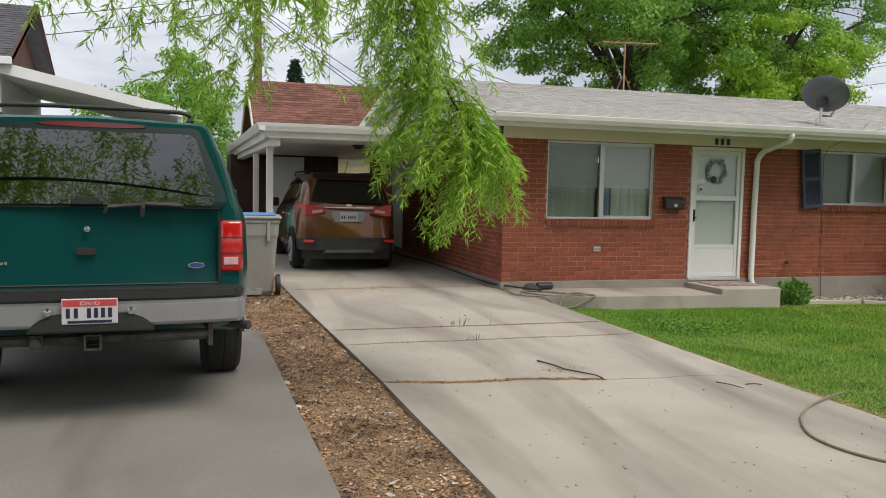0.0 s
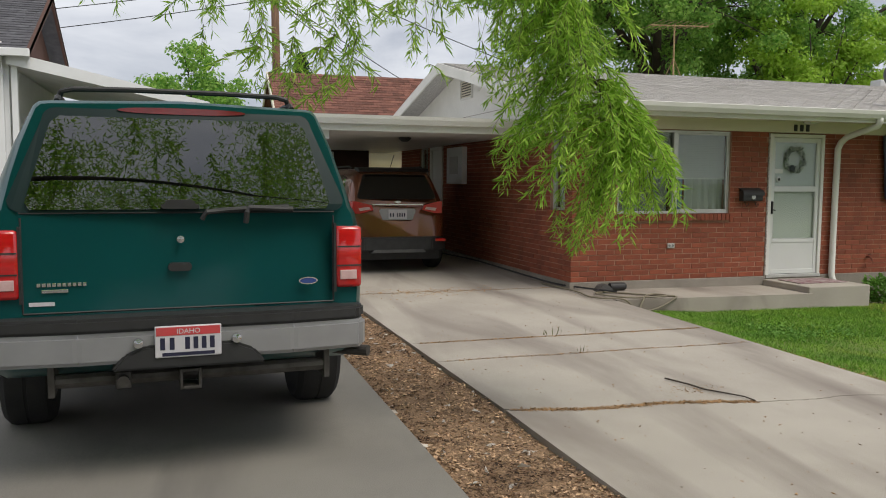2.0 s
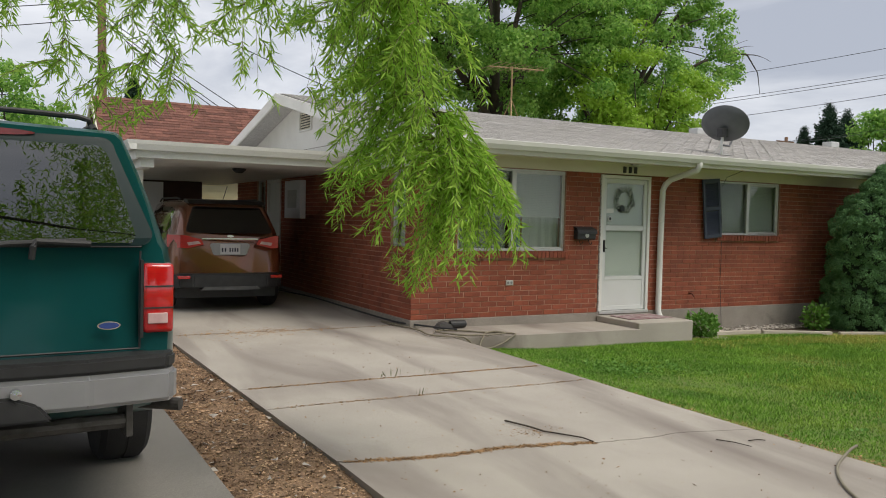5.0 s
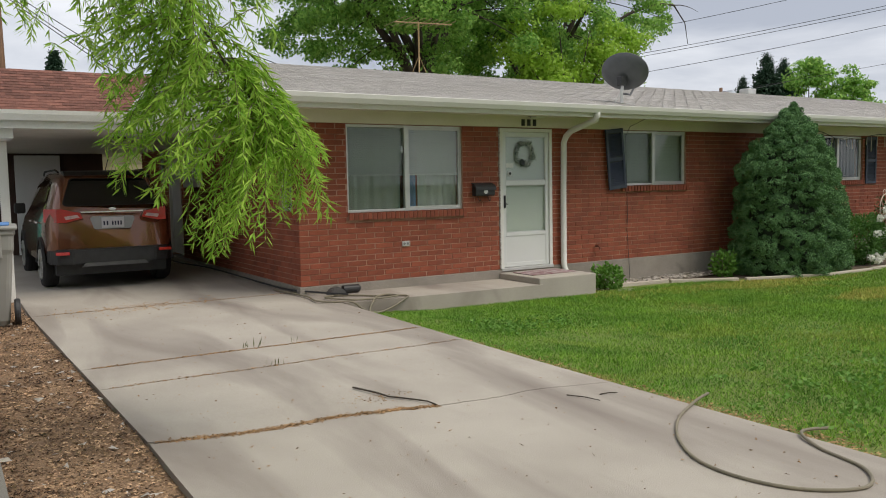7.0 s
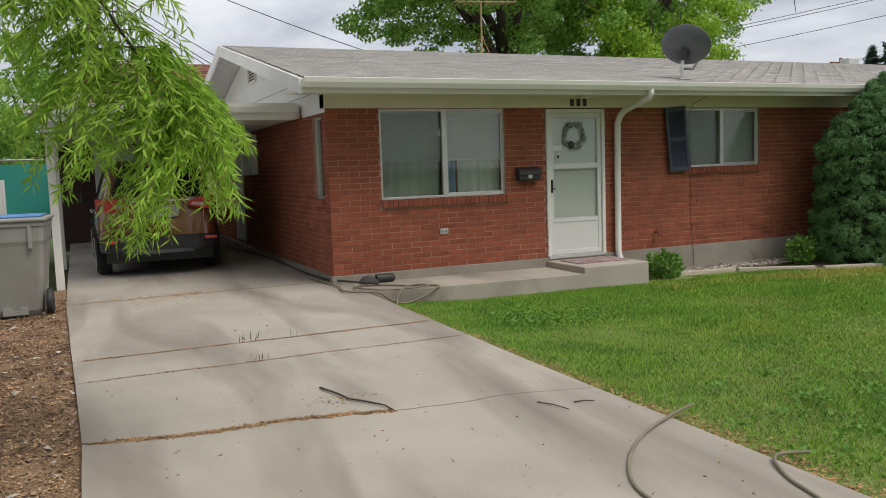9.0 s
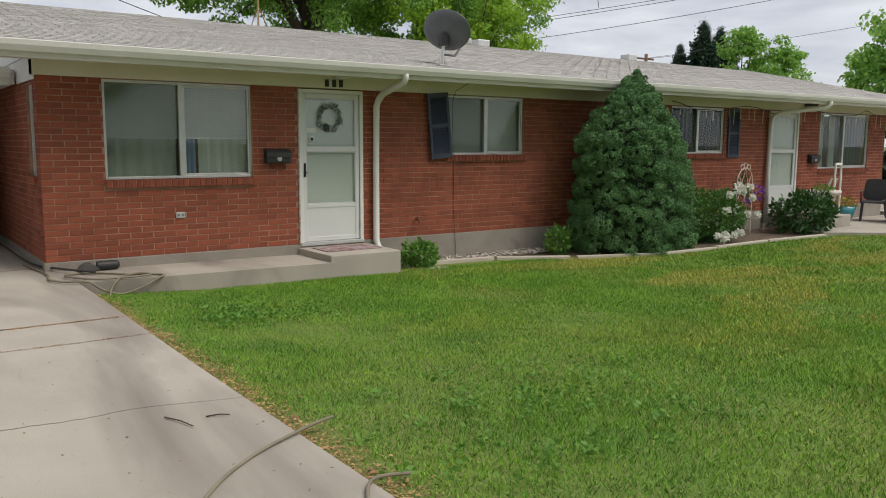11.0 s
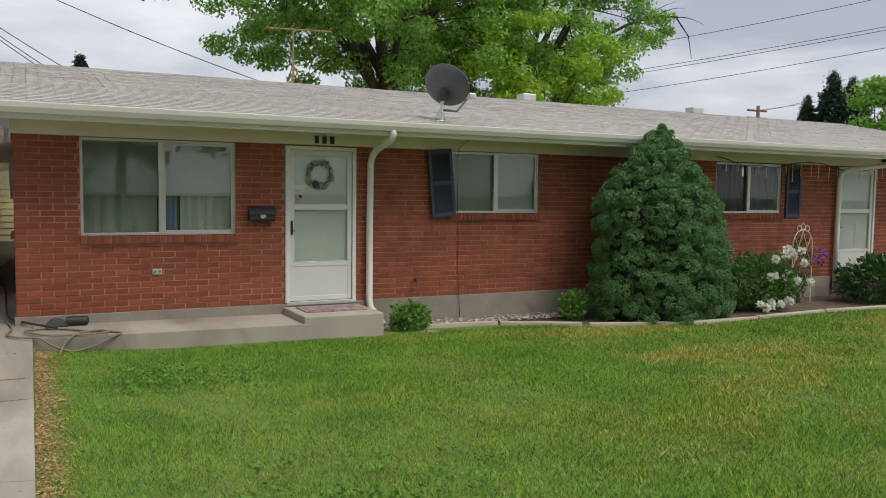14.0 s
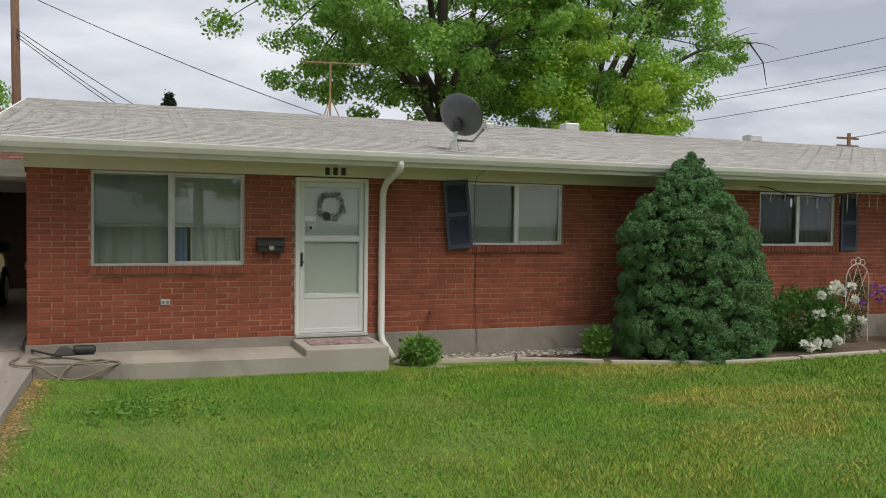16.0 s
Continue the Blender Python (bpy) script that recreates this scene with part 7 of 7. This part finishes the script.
for x in (-0.24, 0.24):
    for y in (-0.22, 0.22):
        bm = B()
        tube(bm, [(x * 1.1, y * 1.1, 0), (x, y, 0.42)], 0.022, 6)
        part("leg", bm, DARKRESIN, chair)
    bm = B()
    tube(bm, [(x * 1.1, 0.24, 0.4), (x * 1.12, 0.24, 0.64), (x * 1.1, -0.2, 0.64), (x, -0.27, 0.62)], 0.02, 6)
    part("armrest", bm, DARKRESIN, chair)
bm = B()
box(bm, -0.26, 0.26, -0.25, 0.26, 0.4, 0.44, 0.015)
part("seat", bm, DARKRESIN, chair)
bm = B()
prism(bm, rounded(-0.25, 0.25, 0.44, 0.92, -0.22, 0.22, 0.12), "y", -0.29, -0.25)
part("backrest", bm, DARKRESIN, chair)
tb = thing("patio_table", pose(21.35, 9.3, -0.17), "small round dark patio table under a grey cloth", "table")
for k in range(4):
    a = math.pi / 4 + k * math.pi / 2
    bm = B()
    tube(bm, [(0.42 * math.cos(a), 0.42 * math.sin(a), 0), (0.3 * math.cos(a), 0.3 * math.sin(a), 0.58)], 0.02, 6)
    part("leg", bm, DARKRESIN, tb)
bm = B()
lathe(bm, [(0, 0.58), (0.46, 0.58), (0.46, 0.61), (0, 0.61)], 24)
part("tabletop", bm, DARKRESIN, tb)
bm = B()
rings = []
for i, (rad, z) in enumerate(((0.02, 0.622), (0.25, 0.622), (0.47, 0.62), (0.5, 0.58), (0.53, 0.4), (0.56, 0.18))):
    ring = []
    for k in range(40):
        a = 2 * math.pi * k / 40
        w = max(0, i - 3) * 0.02 * math.sin(k * 1.6) + (0.12 * math.sin(a * 2) * (i == 5))
        ring.append(bm.verts.new(((rad + w) * math.cos(a), (rad + w) * math.sin(a), z + (0.1 * math.sin(a * 2 + 1) if i == 5 else 0))))
    rings.append(ring)
for a, b in zip(rings, rings[1:]):
    for k in range(40):
        bm.faces.new((a[k], a[(k + 1) % 40], b[(k + 1) % 40], b[k]))
ob = part("tablecloth", bm, mat("mauve_cloth", (0.16, 0.135, 0.15), (0.12, 0.10, 0.115), 8, 0.95, 0.4, 60), smooth=True)
ob.matrix_world = pose(21.35, 9.3, -0.17)
tagged(ob, "rumpled grey mauve cloth draped over the table", "tablecloth")

# wooden fence and sign beyond the end of the house
FENCE = mat("fence_board", (0.30, 0.21, 0.14), (0.20, 0.14, 0.095), 5, 0.9, 0.4, 30, stretch=(5, 5, 0.5), vary=0.2)
fence = thing("wooden_fence", pose(30.8, 16.6, -0.3), "weathered brown board fence behind the white car", "fence")
bm = B()
box(bm, -0.07, 0.07, -0.012, 0.012, 0, 1.75, 0.004)
board = bpy.data.meshes.new("board")
bm.to_mesh(board)
bm.free()
board.materials.append(FENCE)
for i in range(60):
    ob = new("board", board)
    ob.parent = fence
    ob.location = (-5.0 + i * 0.148, 0.02 * math.sin(i * 1.7), 0.03 * math.sin(i * 2.3))
for z in (0.4, 1.35):
    bm = B()
    box(bm, -5.1, 3.9, 0.015, 0.055, z, z + 0.09)
    part("rail", bm, FENCE, fence)
sign = thing("fence_sign", pose(28.0, 16.58, 0.9), "small dark sign with yellow bars on the fence", "sign")
bm = B()
box(bm, -0.22, 0.22, -0.03, -0.014, 0, 0.32)
part("board", bm, BLACK, sign)
for z in (0.06, 0.19):
    bm = B()
    box(bm, -0.17, 0.17, -0.034, -0.03, z, z + 0.07)
    part("bar", bm, mat("sign_yellow", (0.55, 0.42, 0.05)), sign)
shed2 = thing("far_shed", pose(33, 22, -0.3), "low pale shed roof behind the board fence", "shed")
bm = B()
box(bm, -4, 3, 0, 4, 0, 2.1)
part("wall", bm, SIDING, shed2)
bm = B()
prism(bm, [(-4.3, 2.1), (-0.5, 2.7), (3.3, 2.1), (3.3, 2.0), (-0.5, 2.6), (-4.3, 2.0)], "y", -0.3, 4.3)
part("roof", bm, SHINGLE_DARK, shed2)

# string of icicle lights under the far eave
bm = B()
pts = []
for k in range(41):
    u = k / 40
    pts.append((14.9 + 8.0 * u, 10.62, 2.27 - 0.14 * abs(math.sin(u * 3.5 * math.pi)) + 0.02 * math.sin(u * 61)))
tube(bm, pts, 0.008, 5)
lights = part("string_lights", bm, BLACK)
tagged(lights, "string of icicle lights drooping under the eave", "string lights")
for k in range(34):
    x = 15.2 + 7.4 * k / 33 + rng.uniform(-0.05, 0.05)
    u = (x - 14.9) / 8.0
    z = 2.27 - 0.14 * abs(math.sin(u * 3.5 * math.pi))
    bm = B()
    tube(bm, [(x, 10.62, z), (x + rng.uniform(-0.02, 0.02), 10.62, z - rng.uniform(0.1, 0.32))], 0.006, 4)
    part("icicle_strand", bm, WIRE_W, lights)

# utility poles and wires
POLE = mat("pole_wood", (0.20, 0.115, 0.065), (0.12, 0.07, 0.045), 6, 0.9, 0.4, 30, stretch=(4, 4, 0.4))
pole = thing("utility_pole", pose(2.5, 26.8, -0.4), "brown wooden utility pole behind the red-brown roof", "utility pole")
bm = B()
tube(bm, [(0, 0, 0), (-0.12, 0, 9.5)], 0.14, 12, 0.11)
part("pole", bm, POLE, pole, smooth=True)
bm = B()
box(bm, -0.9, 0.7, -0.06, 0.06, 8.6, 8.72)
part("crossarm", bm, POLE, pole)
pole2 = thing("utility_pole", pose(49.4, 41, -0.4), "far utility pole with crossarm above the roof", "utility pole")
bm = B()
tube(bm, [(0, 0, 0), (0, 0, 8.3)], 0.16, 10, 0.12)
part("pole", bm, POLE, pole2, smooth=True)
for z in (7.9, 7.4):
    bm = B()
    box(bm, -1.0, 0.8, -0.06, 0.06, z, z + 0.12)
    part("crossarm", bm, POLE, pole2)


def wire(a, b, sag, label="thin black overhead wire"):
    bm = B()
    a, b = Vector(a), Vector(b)
    tube(bm, [a + (b - a) * t - Vector((0, 0, 4 * sag * t * (1 - t))) for t in [k / 24 for k in range(25)]], 0.013, 5)
    tagged(part("overhead_wire", bm, BLACK), label, "wire", "overhead wires")


wire((2.4, 26.7, 8.2), (14.0, 27.5, 4.6), 0.25)
wire((2.4, 26.7, 7.1), (8.5, 26.0, 3.4), 0.1)
wire((2.4, 26.7, 7.0), (8.0, 26.0, 3.3), 0.15)
wire((2.4, 26.7, 6.9), (7.6, 26.0, 3.3), 0.1)
wire((2.0, 26.7, 7.4), (-16.0, 30.0, 5.3), 0.3)
wire((2.0, 26.7, 6.9), (-16.0, 30.0, 4.6), 0.3)
for z0, z1, s in ((8.9, 10.9, 0.3), (7.75, 9.55, 0.2), (7.6, 9.4, 0.2), (6.9, 8.7, 0.3)):
    wire((24.0, 38.0, z0 - 1.2), (40.0, 21.0, z1), s)
wire((49.4, 41, 7.6), (36.0, 26.0, 6.0), 0.1)
wire((49.4, 41, 7.6), (60, 18.0, 10.5), 0.2)

# teal fence and blue-grey roof seen past the carport
tf = thing("teal_fence", pose(0.2, 22.3, 0), "teal panel fence between the houses", "fence")
bm = B()
box(bm, -1.6, 1.4, 0, 0.05, 0.1, 1.85)
part("panel", bm, mat("teal_panel", (0.03, 0.30, 0.26), (0.03, 0.26, 0.22), 2, 0.6), tf)
bm = B()
tube(bm, [(-1.6, 0.02, 1.95), (1.4, 0.02, 1.95)], 0.02, 6)
part("top_rail", bm, ALU, tf)
bh = thing("far_house", pose(1.6, 44, 0), "far low house with blue-grey roof", "house")
bm = B()
box(bm, -4, 4, 0, 6, -0.3, 2.3)
part("wall", bm, SIDING, bh)
bm = B()
prism(bm, [(-0.5, 2.2), (3, 3.9), (6.5, 2.2), (6.5, 2.1), (3, 3.8), (-0.5, 2.1)], "x", -4.4, 4.4)
part("roof", bm, mat("blue_grey_roof", (0.16, 0.18, 0.22), (0.12, 0.14, 0.18), 3, 0.8), bh)
# neighbour lean-to posts and things in its shade
for x, y in ((0.1, 17.4), (0.1, 20.5), (-3.2, 17.4)):
    bm = B()
    box(bm, x - 0.05, x + 0.05, y, y + 0.1, 0.0, 2.95 if x > -1 else 3.5, 0.005)
    wpart("lean_to_post", bm, SIDING, nb)
bm = B()
box(bm, -3.28, 0.1, 22.8, 22.9, -0.3, 2.8)
wpart("lean_to_back", bm, SHADED_BRICK, nb)
for i in range(8):
    x = 0.25
    bm = B()
    box(bm, 0.2, 0.24, 17.6 + i * 0.55, 17.65 + i * 0.55, 0.05, 1.5)
    wpart("picket", bm, SIDING, nb)
bm = B()
box(bm, -3.52, -3.38, 17.4, 17.5, -0.2, 3.9, 0.01)
wpart("corner_board", bm, SIDING, nb)
bm = B()
box(bm, -12.3, -2.9, 17.12, 17.2, 3.62, 3.76, 0.01)
wpart("gutter", bm, SIDING, nb)
bm = B()
prism(bm, [(17.5, 3.75), (20.2, 5.15), (22.9, 3.75)], "x", -3.3, -3.26)
wpart("gable_board", bm, BROWN_WOOD, nb)
for s in (1, -1):
    bm = B()
    y_e = 17.2 if s == 1 else 23.2
    prism(bm, [(y_e, 3.62), (y_e, 3.78), (20.2, 5.34), (20.2, 5.16)], "x", -2.95, -2.9)
    wpart("rake_board", bm, BROWN_WOOD, nb)

# carport ceiling lamp
lampc = thing("ceiling_lamp", pose(2.95, 13.4, 2.158), "small round carport ceiling lamp", "lamp")
bm = B()
lathe(bm, [(0, -0.07), (0.05, -0.065), (0.08, -0.04), (0.1, -0.02), (0.1, -0.001), (0, -0.001)], 18)
part("shade", bm, BLACK, lampc)

# lap siding boards
for i in range(16):
    z = 0.4 + i * 0.148
    bm = B()
    prism(bm, [(21.499, z), (21.478, z), (21.49, z + 0.15), (21.499, z + 0.15)], "x", 2.2, 10.0)
    wpart("siding_board", bm, YELLOW, back)
for i in range(19):
    z = -0.05 + i * 0.205
    bm = B()
    prism(bm, [(17.499, z), (17.47, z), (17.488, z + 0.207), (17.499, z + 0.207)], "x", -12, -3.52)
    wpart("siding_board", bm, SIDING, nb)
for i in range(10):
    z = 2.75 + i * 0.148
    bm = B()
    h = (z - 2.75) / 0.608
    prism(bm, [(21.5 + h, z), (26.6 - h, z), (26.6 - h - 0.2, z + 0.15), (21.5 + h + 0.2, z + 0.15)], "x", 2.175 - 0.01 * (i % 2), 2.199)
    wpart("siding_board", bm, YELLOW, back)
for s in (1, -1):
    bm = B()
    y_e = 21.1 if s == 1 else 27.0
    prism(bm, [(y_e, 2.4), (y_e, 2.56), (24.05, 4.43), (24.05, 4.25)], "x", 1.86, 1.899)
    wpart("rake_board", bm, CREAM, back)

# ---- shingles ----


def shingles(name, origin, along, up, width, length, tab, show, material, parent, skip=None, seed=0, gap=0.004):
    """Courses of shingle tabs laid up a slope, each tab a thin wedge; those that skip() takes are left out."""
    r = random.Random(seed)
    o, a, u = Vector(origin), Vector(along).normalized(), Vector(up).normalized()
    n = a.cross(u).normalized()
    verts, faces, kept = [], [], []
    rows = int(length / show)
    for j in range(rows):
        off = (tab / 2 if j % 2 else 0) + r.uniform(-0.012, 0.012)
        k = 0
        while -off + k * tab < width:
            x0, x1 = max(0, -off + k * tab + gap), min(width, -off + (k + 1) * tab - gap)
            k += 1
            if x1 - x0 < 0.02:
                continue
            v0 = j * show + r.uniform(-0.006, 0.006)
            lift = 0.012 + r.uniform(-0.002, 0.003)
            if skip and skip(j, x0):
                kept.append((x0, x1, v0, lift))
                continue
            i = len(verts)
            verts += [o + a * x0 + u * v0 + n * lift, o + a * x1 + u * v0 + n * lift, o + a * x1 + u * (v0 + show + 0.01) + n * 0.003, o + a * x0 + u * (v0 + show + 0.01) + n * 0.003, o + a * x0 + u * v0, o + a * x1 + u * v0]
            faces += [(i, i + 1, i + 2, i + 3), (i + 4, i + 5, i + 1, i)]
    ob = wraw(name, verts, faces, material, parent)
    ob["kind"] = "stuff"
    for x0, x1, v0, lift in kept:
        w = x1 - x0
        data = shingle_data.get(round(w, 2))
        if not data:
            data = bpy.data.meshes.new("shingle")
            data.from_pydata([a * 0 + n * 0.013, a * w + n * 0.013, a * w + u * (show + 0.01) + n * 0.003, u * (show + 0.01) + n * 0.003, Vector((0, 0, 0)), a * w], [], [(0, 1, 2, 3), (4, 5, 1, 0)])
            data.materials.append(SHINGLE_ONE)
            shingle_data[round(w, 2)] = data
        s = new("shingle", data)
        s.parent = parent
        s.location = o + a * x0 + u * v0
    return ob


shingle_data = {}
SHINGLE_ONE = mat("grey_shingle_piece", (0.52, 0.50, 0.485), (0.43, 0.415, 0.40), 14, 0.95, 0.7, 220, vary=0.09, fine=0.25)
slope = math.hypot(RY - EY, RZ - EZ)
shingles("shingle_course", (RX0 + 0.01, EY - 0.03, EZ + 0.001), (1, 0, 0), (0, RY - EY, RZ - EZ), RX1 - RX0 - 0.02, slope + 0.05, 0.30, 0.14, SHINGLE, roof, lambda j, x: x < 5.2 and j < 16, 1, 0.007)
back_roof = [o for o in back.children if o.name.startswith("roof")][0]
shingles("shingle_course", (1.9, 21.08, 2.56), (1, 0, 0), (0, 2.95, 1.87), 8.4, 3.5, 0.33, 0.145, SHINGLE_RED, back_roof, None, 2)
nb_roof = [o for o in nb.children if o.name.startswith("roof")][0]
shingles("shingle_course", (-12.3, 17.2, 3.76), (1, 0, 0), (0, 3.0, 1.55), 9.4, 3.38, 0.33, 0.145, SHINGLE_DARK, nb_roof, None, 3)

# ---- bricks ----


def brick_cells(openings, a0, a1, z0, z1, seed):
    r = random.Random(seed)
    rows = round((z1 - z0) / COURSE)
    cells = []
    for j in range(rows):
        zb = z0 + j * COURSE
        u = a0 - (BLEN / 2 if j % 2 else 0) + (r.uniform(-0.03, 0.03) if j % 5 == 0 else 0)
        while u < a1:
            spans = [(max(a0, u), min(a1, u + BLEN))]
            for o in openings:
                if zb + COURSE > o[2] + 0.02 and zb < o[3] - 0.02:
                    cut = []
                    for p, q in spans:
                        if q <= o[0] or p >= o[1]:
                            cut.append((p, q))
                        else:
                            cut += [s for s in ((p, min(q, o[0])), (max(p, o[1]), q)) if s[1] - s[0] > 0.02]
                    spans = cut
            for p, q in spans:
                if q - p > 0.03:
                    cells.append((p, q, zb, r.uniform(-0.0025, 0.0025)))
            u += BLEN
    return cells


def brick_verts(p, q, zb, out, depth=0.03):
    x0, x1, b0, b1 = p + JOINT / 2, q - JOINT / 2, zb + JOINT / 2, zb + COURSE - JOINT / 2
    e = 0.0025
    return [(x0, depth, b0), (x1, depth, b0), (x1, depth, b1), (x0, depth, b1), (x0, e + out, b0), (x1, e + out, b0), (x1, e + out, b1), (x0, e + out, b1), (x0 + e, out, b0 + e), (x1 - e, out, b0 + e), (x1 - e, out, b1 - e), (x0 + e, out, b1 - e)]


BRICK_FACES = [(8, 9, 10, 11), (4, 5, 9, 8), (5, 6, 10, 9), (6, 7, 11, 10), (7, 4, 8, 11), (0, 1, 5, 4), (1, 2, 6, 5), (2, 3, 7, 6), (3, 0, 4, 7)]
front = sorted(brick_cells(OPEN_F, X0, X1, ZB, ZT, 4), key=lambda c: c[0])
brick_data = {}
verts, faces = [], []
for i, (p, q, zb, out) in enumerate(front):
    if i < 300:
        w = round(q - p, 2)
        if w not in brick_data:
            data = bpy.data.meshes.new("brick")
            data.from_pydata(brick_verts(0, w, 0, 0), [], BRICK_FACES)
            data.materials.append(BRICK)
            brick_data[w] = data
        ob = new("brick", brick_data[w])
        ob.parent = wall_front
        ob.location = (p, WY + out, zb)
    else:
        k = len(verts)
        verts += [(x, WY + y, z) for x, y, z in brick_verts(p, q, zb, out)]
        faces += [tuple(k + n for n in f) for f in BRICK_FACES]
raw("brick_course", verts, faces, BRICK_REST, wall_front)["kind"] = "stuff"
verts, faces = [], []
for p, q, zb, out in brick_cells(OPEN_S, WY + 0.002, YB, ZB, ZT, 5):
    k = len(verts)
    verts += [(X0 + y, x, z) for x, y, z in brick_verts(p, q, zb, out)]
    faces += [tuple(k + n for n in reversed(f)) for f in BRICK_FACES]
raw("brick_course", verts, faces, BRICK_REST, wall_side)["kind"] = "stuff"
